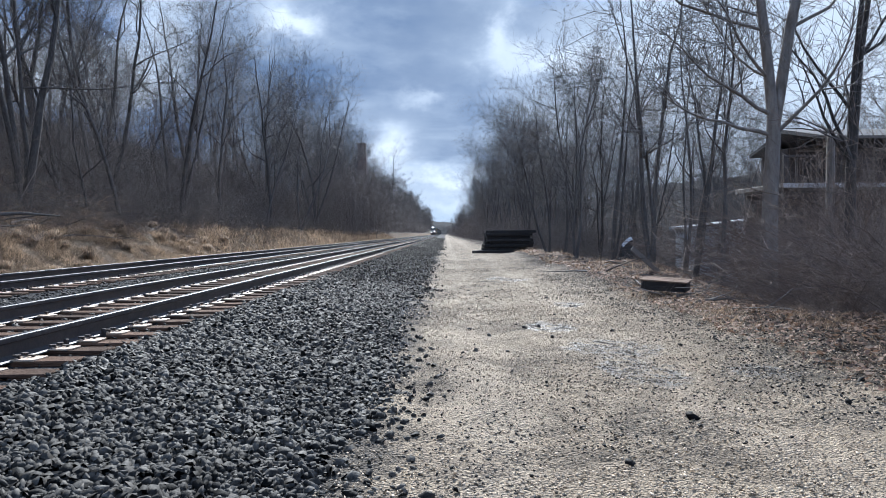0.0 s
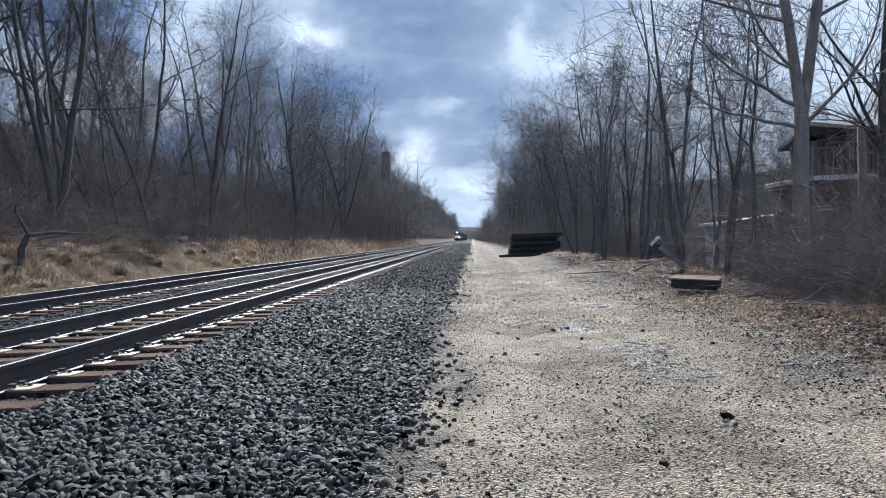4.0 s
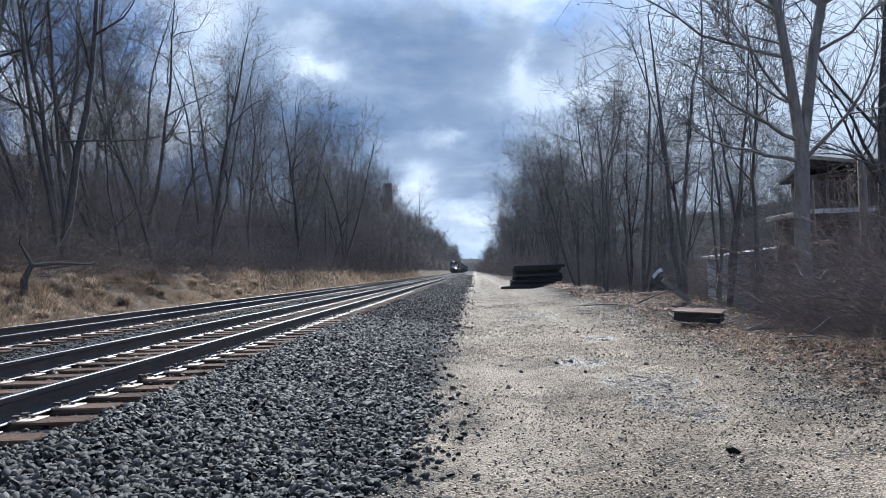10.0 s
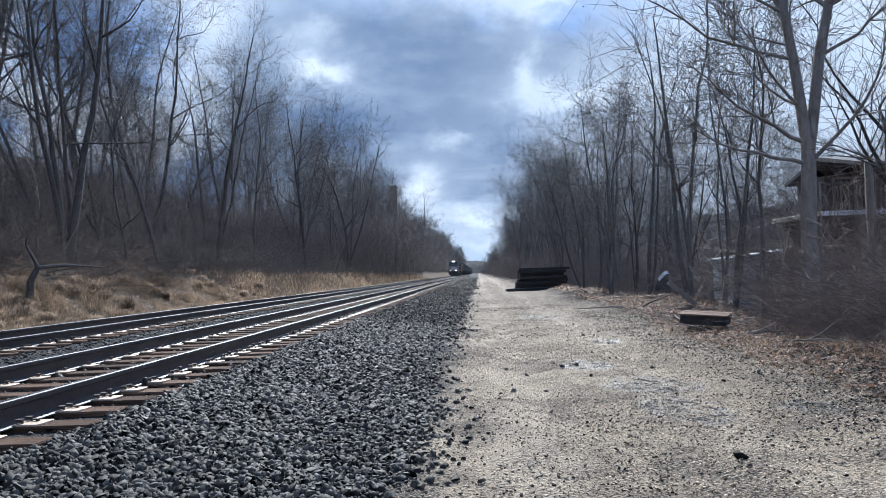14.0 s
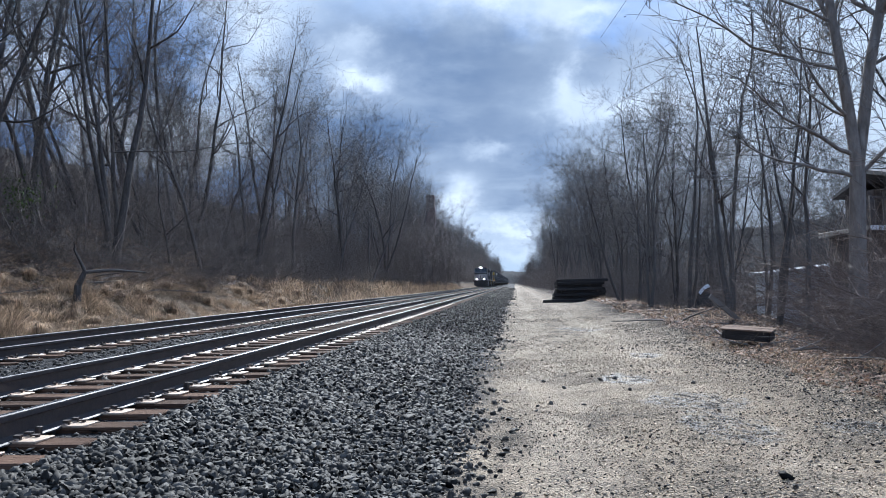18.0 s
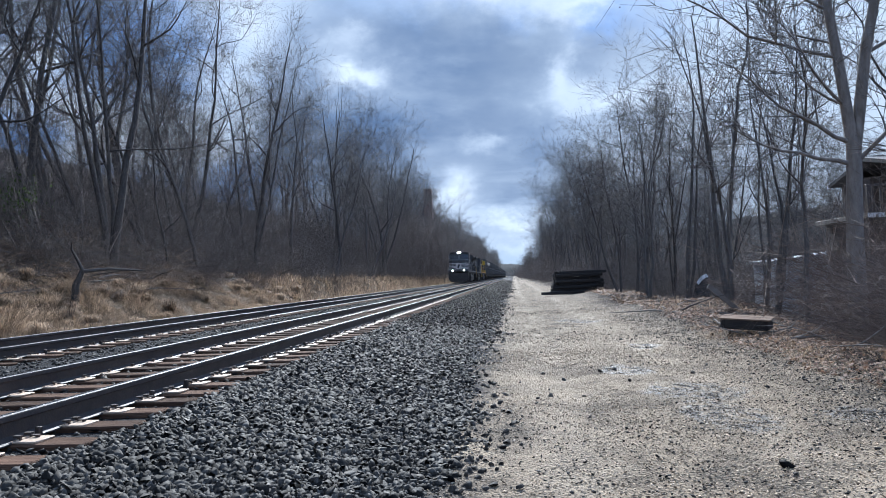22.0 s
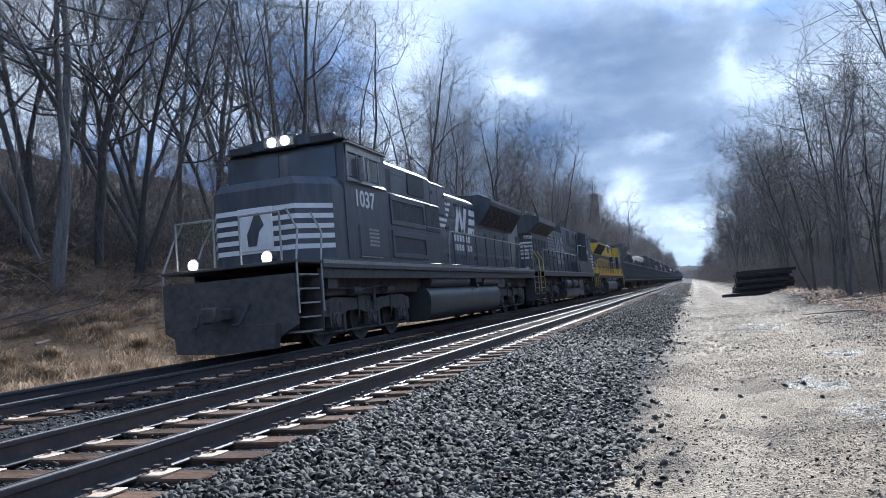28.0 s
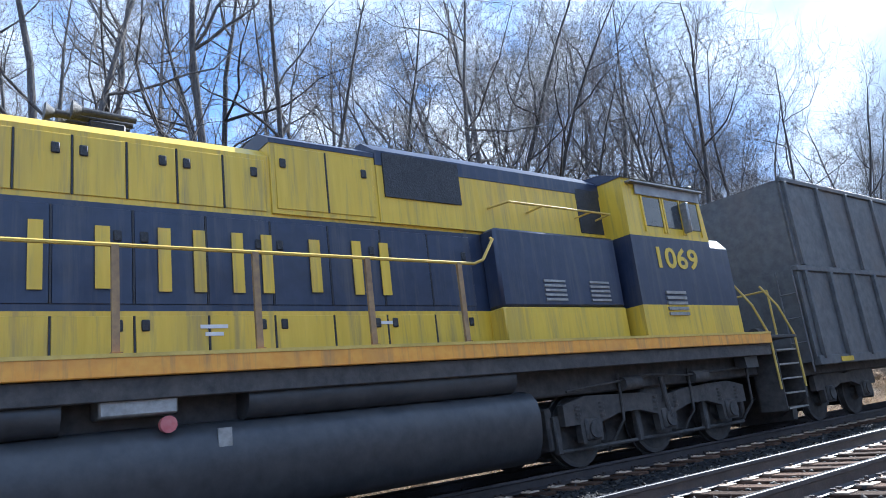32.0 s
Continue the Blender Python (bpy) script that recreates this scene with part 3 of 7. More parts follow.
def scatter_stones():
    r = np.random.RandomState(5)

    def lay(name, label, n, x0, x1, y0, y1, s0, s1, mat, fine, skew=1.0, lift=0.35, keep=None, tilt=0.2, flat=0.52):
        u = r.uniform(0, 1, n) ** skew
        x, y = r.uniform(x0, x1, n), y0 + (y1 - y0) * u
        if keep is not None:
            ok = keep(x, y, r)
            x, y = x[ok], y[ok]
        s = r.uniform(s0, s1, len(x))
        z = ground_z(x, y) + s * r.uniform(-0.1, 2 * lift, len(x))
        ob = new(name, soup(name, *stones(x, y, z, s, r, fine, tilt, flat), mat))
        tagged(ob, label, "gravel", kind="stuff")

    edge = lambda x, y, q: x < 3.5 + 0.28 * wave(x * 0 + 1, y, 0.8, 9) + 0.15 * wave(x, y, 3.0, 8) + q.normal(0, 0.14, len(x)) + (q.rand(len(x)) < 0.04) * 0.5  # noqa: E731
    lay("ballast_shoulder", "grey angular crushed-stone ballast sloping down from the ties", 23000, 1.25, 4.2, 1.5, 6.5, 0.012, 0.034, M["stone"], True, 1.2, keep=edge, tilt=0.3, flat=0.45)
    lay("ballast_shoulder_mid", "grey angular crushed-stone ballast beside the ties", 17000, 1.25, 4.0, 6.0, 16, 0.016, 0.038, M["stone"], True, 1.2, keep=edge, tilt=0.3, flat=0.48)
    lay("ballast_shoulder_far", "grey crushed-stone ballast beside the track", 11000, 1.25, 4.1, 15.5, 60, 0.024, 0.05, M["stone"], False, 1.4, keep=edge, tilt=0.5, flat=0.7)
    lay("ballast_shoulder_distant", "grey crushed-stone ballast along the distant track", 12000, 1.25, 4.2, 55, 180, 0.045, 0.085, M["stone"], False, 1.3, keep=edge)
    lay("ballast_between_far", "grey crushed-stone ballast between the distant ties", 14000, -6.3, 1.4, 34, 120, 0.03, 0.06, M["stone"], False, 1.3, lift=0.2)
    behind = lambda x, y, q: ~((np.abs(np.abs(x) - 0.7525) < 0.09) | (np.abs(np.abs(x - FAR) - 0.7525) < 0.09))  # noqa: E731
    lay("ballast_behind", "grey crushed-stone ballast of the track behind", 12000, -7.0, 3.9, -26, 2.2, 0.024, 0.05, M["stone"], False, lift=0.2, keep=lambda x, y, q: behind(x, y, q) & edge(x, y, q))
    lay("road_gravel_behind", "pale stones on the gravel road behind", 4000, 3.5, 8.6, -24, 1.8, 0.008, 0.02, M["pebble"], False, 0.6, lift=0.3)
    lay("ballast_between", "grey crushed-stone ballast between the ties and tracks", 24000, -6.3, 1.4, 2.0, 36, 0.02, 0.042, M["stone"], False, 1.3, lift=0.25)
    lay("ballast_outer", "grey crushed-stone ballast beyond the far rails", 6000, -7.4, -5.6, 2.0, 40, 0.025, 0.05, M["stone"], False, 1.3)
    lay("road_gravel", "small pale stones pressed into the gravel road", 60000, 3.4, 8.4, 1.4, 12, 0.004, 0.014, M["pebble"], False, 1.5, lift=0.5, keep=lambda x, y, q: wave(x, y, 1.3, 24) + q.normal(0, 0.5, len(x)) > -0.35)
    lay("road_gravel_far", "pale stones pressed into the gravel road", 7000, 3.5, 8.8, 10, 34, 0.010, 0.024, M["pebble"], False, 1.3, lift=0.3)
    patch = lambda x, y, q: wave(x, y, 1.1, 22) + 0.5 * wave(x, y, 3.1, 27) + q.normal(0, 0.25, len(x)) > 0.45  # noqa: E731
    lay("road_stones", "loose dark stones lying in patches on the gravel road", 16000, 3.4, 8.4, 1.5, 26, 0.006, 0.018, M["stone"], False, 1.3, lift=0.5, keep=patch)
    lay("road_chips", "small dark stone chips strewn over the gravel road", 15000, 3.4, 8.4, 1.4, 13, 0.004, 0.011, M["stone"], False, 1.5, lift=0.5, keep=lambda x, y, q: wave(x, y, 1.1, 22) + 0.5 * wave(x, y, 3.1, 27) + q.normal(0, 0.25, len(x)) > 0.5)
    lay("loose_stones", "single loose dark stones on the gravel road", 130, 3.4, 8.2, 1.8, 18, 0.016, 0.03, M["stone"], True, 1.0, lift=0.5)
    lay("verge_gravel", "grey gravel at the edge of the road", 11000, 6.4, 9.0, 3.0, 22, 0.008, 0.022, M["stone"], False, 1.2, lift=0.3, keep=lambda x, y, q: x > 7.0 + 0.5 * wave(x, y, 0.9, 23) + q.normal(0, 0.25, len(x)))
    # the same ground thins out behind the eye
    lay("ballast_near_behind", "grey angular ballast beside the track behind", 14000, 1.25, 4.2, -5.0, 1.6, 0.014, 0.036, M["stone"], False, 0.6, keep=edge, tilt=0.3, flat=0.5)
    lay("road_gravel_near_behind", "small pale stones pressed into the road behind", 12000, 3.4, 8.4, -1.6, 1.5, 0.004, 0.014, M["pebble"], False, 0.5, lift=0.5, keep=lambda x, y, q: wave(x, y, 1.3, 24) + q.normal(0, 0.5, len(x)) > -0.35)
    lay("road_chips_near_behind", "small dark stone chips on the road behind", 3000, 3.4, 8.4, -1.6, 1.5, 0.004, 0.012, M["stone"], False, 0.5, lift=0.5, keep=patch)


scatter_stones()


# ---- tracks ----
PITCH = 0.495       # tie spacing
TIE_Y0 = 3.961 - 0.495 * 6


def rail_outline():
    """Half outline of a rail in x and z, its top at z = 0."""
    half = [(0.0, -0.186), (0.076, -0.186), (0.076, -0.176), (0.03, -0.160), (0.009, -0.145), (0.009, -0.055), (0.036, -0.042), (0.037, -0.012), (0.034, -0.005), (0.027, -0.0012)]
    return half[1:] + [(-x, z) for x, z in half[1:]][::-1]


def make_track(cx, name, label, n_parts, n_all, plates):
    t = thing(name, label, "track", kind="structure", at=pose(cx, 0, 0))
    for sx in (-0.7525, 0.7525):
        rail = part("rail", MB().prism([(sx + x, z) for x, z in rail_outline()], -60, 1500), M["rail"], t, "rusty steel rail with a polished head")
        part("running_surface", MB().prism([(sx + x, z) for x, z in [(-0.012, -0.003), (-0.009, 0.0008), (0.0, 0.0022), (0.009, 0.0008), (0.012, -0.003)]], -60, 1500), M["steel"], rail, "polished rail head")
    r = random.Random(3)
    tie_mesh = MB().box(-1.3, 1.3, -0.115, 0.115, -0.365, -0.183, 0.012).mesh("tie", M["tie"])
    plate, spikes = MB(), MB()
    plate.box(-0.20, 0.23, -0.1, 0.1, -0.184, -0.168, 0.004)
    plate.prism([(0.08, -0.17), (0.10, -0.17), (0.095, -0.158), (0.08, -0.158)], -0.095, 0.095)
    plate.prism([(-0.10, -0.17), (-0.08, -0.17), (-0.08, -0.158), (-0.095, -0.158)], -0.095, 0.095)
    for x, y in ((0.092, 0.05), (0.092, -0.055), (-0.092, -0.05), (0.15, 0.04)):
        spikes.box(x - 0.010, x + 0.010, y - 0.010, y + 0.010, -0.172, -0.148 if abs(x) < 0.12 else -0.158)
        spikes.box(x - 0.022 - (0.012 if x > 0 else 0), x + 0.014, y - 0.017, y + 0.017, -0.150 if abs(x) < 0.12 else -0.160, -0.136 if abs(x) < 0.12 else -0.150)
    pm, sm = plate.mesh("tie_plate", M["plate"]), spikes.mesh("spike", M["spike"])
    anchor = MB().box(-0.10, 0.10, -0.018, 0.018, -0.205, -0.16, 0.006).box(-0.10, -0.065, -0.02, 0.02, -0.18, -0.12, 0.005).mesh("rail_anchor", M["spike"])
    rest = MB()
    for i in range(n_all):
        y = TIE_Y0 + i * PITCH + r.uniform(-0.03, 0.03)
        dx, turn = r.uniform(-0.05, 0.05), r.uniform(-1.2, 1.2)
        if i < n_parts:
            tie = part("tie", tie_mesh, M["tie"], t)
            tie.matrix_local = pose(dx, y, r.uniform(-0.006, 0.004), 0, 0, turn)
            if i < plates:
                for sx in (-1, 1):
                    p = part("tie_plate", pm, M["plate"], t)
                    p.matrix_local = pose(sx * 0.7525, y, 0, 0, 0, 0 if sx > 0 else 180)
                    part("spike", sm, M["spike"], p)
                    if r.random() < 0.55:
                        a = part("rail_anchor", anchor, M["spike"], t)
                        a.matrix_local = pose(sx * 0.7525, y + r.choice((-0.145, 0.145)), 0, 0, 0, 0 if sx < 0 else 180)
        else:
            rest.box(dx - 1.3, dx + 1.3, y - 0.115, y + 0.115, -0.3, -0.184)
    for i in range(1, 54):
        y, dx = TIE_Y0 - i * PITCH, r.uniform(-0.05, 0.05)
        rest.box(dx - 1.3, dx + 1.3, y - 0.115, y + 0.115, -0.365, -0.184)
        for sx in (-1, 1):
            if i < 20:
                p = part("tie_plate", pm, M["plate"], t)
                p.matrix_local = pose(sx * 0.7525, y, 0, 0, 0, 0 if sx > 0 else 180)
                part("spike", sm, M["spike"], p)
    if n_all > n_parts:
        tagged(part("ties_beyond", rest, M["tie"], t), kind="stuff")
    return t


make_track(0.0, "near_track", "empty railway track on weathered wooden ties in grey ballast", 150, 420, 70)
make_track(FAR, "far_track", "railway track on wooden ties that carries the train", 70, 300, 40)


# ---- trees ----
def unit(v):
    return v / (np.linalg.norm(v) + 1e-9)


class Tree:
    """Grows a bare tree as tapered segments: stems and limbs in one list, twigs in another."""

    def __init__(self, seed, twigs=2, twig_len=1.0):
        self.rng, self.limbs, self.fine, self.twigs, self.twig_len, self.dens, self.fuzz = np.random.RandomState(seed), [], [], twigs, twig_len, 1.0, 0

    def side(self, d, angle):
        o = unit(np.cross(d, self.rng.normal(size=3)))
        return unit(d * math.cos(angle) + o * math.sin(angle))

    def branch(self, p, d, length, r, level, rise=None, end=0.15, wobble=None):
        steps = (10, 7, 4, 3)[level]
        rise = (0.02, 0.08, 0.08, 0.06)[level] if rise is None else rise
        wobble = (0.075, 0.2, 0.19, 0.16)[level] if wobble is None else wobble
        pts, p = [], np.array(p, float)
        for i in range(steps):
            d = unit(d + self.rng.normal(0, wobble, 3) + np.array([0, 0, rise]))
            q = p + d * length / steps
            f0, f1 = 1 - (1 - end) * i / steps, 1 - (1 - end) * (i + 1) / steps
            (self.limbs if level < 2 else self.fine).append((p, q, r * f0, r * f1))
            pts.append((q, d, r * f1, (i + 1) / steps))
            p = q
        return pts

    def twig(self, a, scale=1.0):
        w = self.side(a[1], radians(self.rng.uniform(22, 58)))
        ln = self.rng.uniform(0.45, 1.5) * self.twig_len * scale
        tip = a[0] + unit(w + np.array([0, 0, 0.18])) * ln
        self.fine.append((a[0], tip, 0.007, 0.003))
        return tip

    def clothe(self, pts, length, level, fork=0.0, spread=36.0):
        """Side branches from the points of a branch, down to twigs."""
        if level >= 3:
            return
        for q, d, r, f in pts:
            if f < fork:
                continue
            count = (1 + (self.rng.rand() < 0.6)) if level == 0 else (1 + (self.rng.rand() < 0.4))
            count = count if self.rng.rand() < self.dens * (0.8 if level == 2 else 1) else 0
            for _ in range(count):
                w = self.side(d, radians(self.rng.uniform(0.55, 1.25) * spread))
                ln = length * (0.42, 0.52, 0.5)[level] * self.rng.uniform(0.6, 1.1) * (1.2 - 0.6 * f if level == 0 else 1)
                ln = max(ln, 0.5)
                sub = self.branch(q, w, ln, max(r * 0.58, 0.008), level + 1)
                self.clothe(sub, ln, level + 1, 0.0, spread)
                for _ in range(self.twigs):
                    self.twig(sub[self.rng.randint(len(sub))])
                if level == 2:
                    for at in sub:
                        for _ in range(self.fuzz):
                            self.twig(at, 0.9)

    def thing(self, name, label, bark="bark", twig="twig", thick=1.0, sides=6):
        t = thing(name, label, "tree")
        for nm, segs, m, n, k in (("trunk", self.limbs, bark, sides, 1.0), ("crown", self.fine, twig, 3, thick)):
            p0, p1, r0, r1 = (np.array([s[i] for s in segs]) for i in range(4))
            part(nm, soup(nm, *tubes(p0, p1, r0 * k, r1 * k, n), M[m], smooth=True), M[m], t)
        return t


def forest_tree(seed, h, r, fork, spread, twigs, lean=(0, 0), stems=1, fuzz=1, thick=1.0):
    g = Tree(seed, twigs)
    g.dens, g.fuzz = 0.85, fuzz
    for k in range(stems):
        a = 2.1 * k + seed
        off = 0.0 if stems == 1 else 0.12
        d = unit(np.array([lean[0] + off * math.cos(a), lean[1] + off * math.sin(a), 1.0]))
        hh = h * (1 - 0.12 * k)
        pts = g.branch((0.25 * off * math.cos(a), 0.25 * off * math.sin(a), -0.5), d, hh, r * (1 - 0.15 * k), 0)
        g.clothe(pts, hh, 0, fork, spread)
    return g.thing("tree", "tall bare winter tree with grey bark and fine twigs", thick=thick)


FOREST = "bare trees along the railway"
SPECS = [(19, 0.20, 0.36, 54, 2, (0.05, 0), 1, 0), (17, 0.16, 0.38, 54, 2, (-0.08, 0.03), 1, 0), (20, 0.21, 0.36, 56, 2, (0.0, 0.05), 2, 0), (15, 0.12, 0.25, 50, 2, (0.12, 0), 1, 0), (18, 0.17, 0.34, 58, 2, (0.2, -0.05), 2, 0), (12, 0.09, 0.15, 48, 2, (-0.12, 0.05), 1, 0), (16, 0.13, 0.36, 54, 2, (0.05, 0.1), 3, 0), (17, 0.19, 0.38, 56, 2, (0.04, 0), 1, 0), (18, 0.17, 0.34, 60, 2, (-0.06, 0.06), 2, 0)]
KINDS = [tagged(forest_tree(20 + k, *spec), group=FOREST) for k, spec in enumerate(SPECS)]


def far_woods(seed):
    """Several bare trees with their twigs in one mesh, for woods too far off to tell apart."""
    q = np.random.RandomState(seed)
    segs = []
    for k in range(3):
        g = Tree(seed * 7 + k, 3)
        g.dens, g.fuzz = 0.85, 1
        h = q.uniform(15, 20)
        g.clothe(g.branch((0, 0, -0.5), unit(np.array([q.normal(0, 0.08), q.normal(0, 0.08), 1.0])), h, 0.2, 0), h, 0, 0.25, 54)
        off = np.array([q.uniform(-4, 4), -7 + 7 * k + q.uniform(-2, 2), 0])
        segs += [(p + off, e + off, a * f, b * f) for part_, f in ((g.limbs, 1.0), (g.fine, 1.3)) for p, e, a, b in part_]
    p0, p1, r0, r1 = (np.array([v[i] for v in segs]) for i in range(4))
    return soup("distant_woods", *tubes(p0, p1, r0, r1, 3), M["twig"], smooth=True)


WOODS = [far_woods(k) for k in (1, 2, 3)]


def fill_woods(r, n, x0, x1, y0, y1, gap, s0, s1):
    done = 0
    for _ in range(n * 12):
        x, y = r.uniform(x0, x1), r.uniform(y0, y1)
        if done >= n or any((x - a) ** 2 + (y - b) ** 2 < gap**2 for a, b in SPOTS):
            continue
        SPOTS.append((x, y))
        brush("distant_woods", "distant bare woods along the line", r.choice(WOODS), x, y, r.uniform(s0, s1), r.choice((0, 180)) + r.uniform(-12, 12))
        done += 1


def plant(k, x, y, s, rz):
    t = copy_thing(KINDS[k], Matrix.Identity(4))
    t.matrix_basis = pose(x, y, float(ground_z(x, y)), 0, 0, rz) @ Matrix.Diagonal((s, s, s, 1))
    return t


SPOTS = []


def fill_trees(r, n, x0, x1, y0, y1, gap, s0, s1, kinds=(0, 1, 2, 3, 4, 5, 6), ok=None):
    done = 0
    for _ in range(n * 12):
        if done >= n:
            break
        x, y = r.uniform(x0, x1), r.uniform(y0, y1)
        if (ok and not ok(x, y)) or any((x - a) ** 2 + (y - b) ** 2 < gap**2 for a, b in SPOTS):
            continue
        SPOTS.append((x, y))
        plant(r.choice(kinds), x, y, r.uniform(s0, s1), r.uniform(0, 360))
        done += 1


def brush_mesh(name, seed, w, d, n, h0, h1, r, mat, twigs=4, lean=0.35, reach=0.2, bow=0.12):
    """A thicket of thin curved stems with side twigs over a patch w by d."""
    q = np.random.RandomState(seed)
    segs = []
    for _ in range(n):
        p = np.array([q.uniform(-w / 2, w / 2), q.uniform(-d / 2, d / 2), -0.3])
        h = q.uniform(h0, h1)
        v = unit(np.array([q.normal(0, lean), q.normal(0, lean), 1.0]))
        bend = np.array([q.normal(0, bow), q.normal(0, bow), 0.0])
        k, rr = 5, r * q.uniform(0.5, 1.3) * h / h1
        for i in range(k):
            v = unit(v + bend + q.normal(0, 0.07, 3))
            e = p + v * h / k
            segs.append((p, e, rr * (1 - 0.17 * i), rr * (1 - 0.17 * (i + 1))))
            if i:
                for _ in range(twigs // 2 if i < 3 else twigs):
                    tw = unit(v + q.normal(0, 0.5, 3))
                    m = p + (e - p) * q.rand()
                    ln = h * q.uniform(0.06, reach)
                    segs.append((m, m + tw * ln, rr * 0.4, rr * 0.12))
            p = e
    p0, p1, r0, r1 = (np.array([s[i] for s in segs]) for i in range(4))
    return soup(name, *tubes(p0, p1, r0, r1, 3), M[mat], smooth=True)


def brush(name, label, me, x, y, s, rz, sz=1.0):
    ob = new(name, me)
    ob.matrix_world = pose(x, y, float(ground_z(x, y)), 0, 0, rz) @ Matrix.Diagonal((s, s, s * sz, 1))
    return tagged(ob, label, "undergrowth", kind="stuff")


def make_forest():
    r = random.Random(11)
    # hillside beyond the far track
    off_sightline = lambda x, y: abs(x - (4.2 - 0.1175 * y)) > 4.0  # noqa: E731  (a thinner strip of wood before the chimney)
    fill_trees(r, 32, -30, -12.0, 28, 75, 2.4, 0.78, 1.08)
    fill_trees(r, 25, -27, -12.0, -2, 34, 2.3, 0.75, 1.02, (0, 2, 4, 7, 8))
    fill_trees(r, 14, -48, -30, 20, 110, 3.5, 0.5, 0.7)
    fill_trees(r, 5, -44, -26, -25, 30, 4.0, 0.7, 0.95)
    fill_trees(r, 52, -30, -11.5, 75, 200, 2.8, 0.82, 1.15, ok=off_sightline)
    fill_woods(r, 24, -34, -15, 195, 480, 7.0, 0.85, 1.2)
    fill_woods(r, 20, -28, -14.5, 480, 1000, 12.0, 0.95, 1.25)
    # smaller trees on that sight line cover the chimney's lower part in view
    for y in range(118, 196, 7):
        plant(r.choice((0, 1, 3, 5, 6)), 4.2 - 0.1175 * y + r.uniform(-2.5, 2.5), y, r.uniform(0.6, 0.8), r.uniform(0, 360))
    # beyond the road
    fill_trees(r, 9, 11.2, 14.0, 66, 94, 2.2, 0.66, 0.8, (0, 1, 2, 6, 7, 8))
    fill_trees(r, 12, 11.2, 14.0, 94, 130, 2.2, 0.8, 0.98, (0, 1, 2, 6, 7, 8))
    fill_trees(r, 34, 11.2, 26, 56, 130, 2.2, 0.69, 0.9)
    fill_trees(r, 14, 12.0, 30, 130, 195, 4.0, 0.85, 1.1)
    fill_woods(r, 20, 13.5, 34, 195, 420, 7.0, 0.85, 1.1)
    fill_woods(r, 16, 13.5, 32, 420, 1000, 12.0, 0.9, 1.2)
    fill_woods(r, 26, 36, 76, 36, 130, 6.0, 0.55, 0.8)
    fill_trees(r, 20, 12.0, 34, 30, 58, 2.4, 0.5, 0.78, (1, 3, 5, 6))
    for t in KINDS:
        for o in (*t.children_recursive, t):
            bpy.data.objects.remove(o)
    wood = "dense bare undergrowth of thin stems below the trees"
    A = [brush_mesh("undergrowth", 40 + k, 7, 7, 130, 1.0, 6.0, 0.016, "brush", 6, 0.65, 0.3, 0.2) for k in range(3)]
    for x, s in ((-11.9, 0.3), (-12.9, 0.42), (-14.4, 0.6), (-16.6, 0.8), (-20.0, 1.0), (-25.0, 1.1)):
        for k in range(-2, int(135 / (6.2 * s))):
            if x > -16.0 and 4 < 6.2 * s * k < 23:
                continue
            brush("undergrowth", wood, A[r.randrange(3)], x + r.uniform(-0.8, 0.6), 6.2 * s * k + r.uniform(-1, 1), s * r.uniform(0.85, 1.15), r.uniform(0, 360))
    S = [brush_mesh("saplings", 50 + k, 8, 8, 30, 3.0, 10.0, 0.024, "brush", 11, 0.3, 0.3, 0.14) for k in range(2)]
    tall = "slender bare saplings filling the wood"
    for x in (-15.5, -18.5, -22.0, -25.5, -29.0):
        for k in range(-1, 16):
            if x > -16.0 and k < 3:
                continue
            brush("saplings", tall, S[r.randrange(2)], x + r.uniform(-1, 1), 8.0 * k + r.uniform(-2, 2), r.uniform(0.75, 1.05), r.uniform(0, 360))
    for k in range(-2, 11):
        for x in (-33,):
            brush("saplings", tall, S[r.randrange(2)], x + r.uniform(-2, 2), 8.0 * k + r.uniform(-2, 2), r.uniform(0.6, 0.8), r.uniform(0, 360))
    # saplings set along the camera's line to the chimney, to cover its foot
    for y in range(96, 196, 6):
        for d in (-2.5, 2.0):
            brush("saplings", tall, S[r.randrange(2)], min(4.2 - 0.1175 * y + d, -11.5), y + r.uniform(-2, 2), r.uniform(1.05, 1.35), r.uniform(0, 360))
    for k in range(26):
        brush("saplings", tall, S[r.randrange(2)], -15 + r.uniform(-2, 2), 130 + 10 * k, r.uniform(1.0, 1.3), r.uniform(0, 360))
        brush("saplings", tall, S[r.randrange(2)], 14 + r.uniform(-2, 2), 62 + 10 * k, r.uniform(0.8, 1.1), r.uniform(0, 360))
    for k in range(40):
        brush("undergrowth", wood, A[r.randrange(3)], -12.8 + r.uniform(-1.5, 0.8), 138 + 9 * k, r.uniform(1.0, 1.4), r.uniform(0, 360))
        brush("undergrowth", wood, A[r.randrange(3)], 12.0 + r.uniform(-0.6, 1.2), 138 + 9 * k, r.uniform(1.0, 1.4), r.uniform(0, 360))
    for k in range(22):
        brush("undergrowth", wood, A[r.randrange(3)], 11.6 + r.uniform(-0.6, 0.6), 50 + 4 * k, r.uniform(0.6, 0.95), r.uniform(0, 360))
        brush("undergrowth", wood, A[r.randrange(3)], 17.0 + r.uniform(-1, 1), 46 + 4 * k, r.uniform(0.85, 1.15), r.uniform(0, 360))
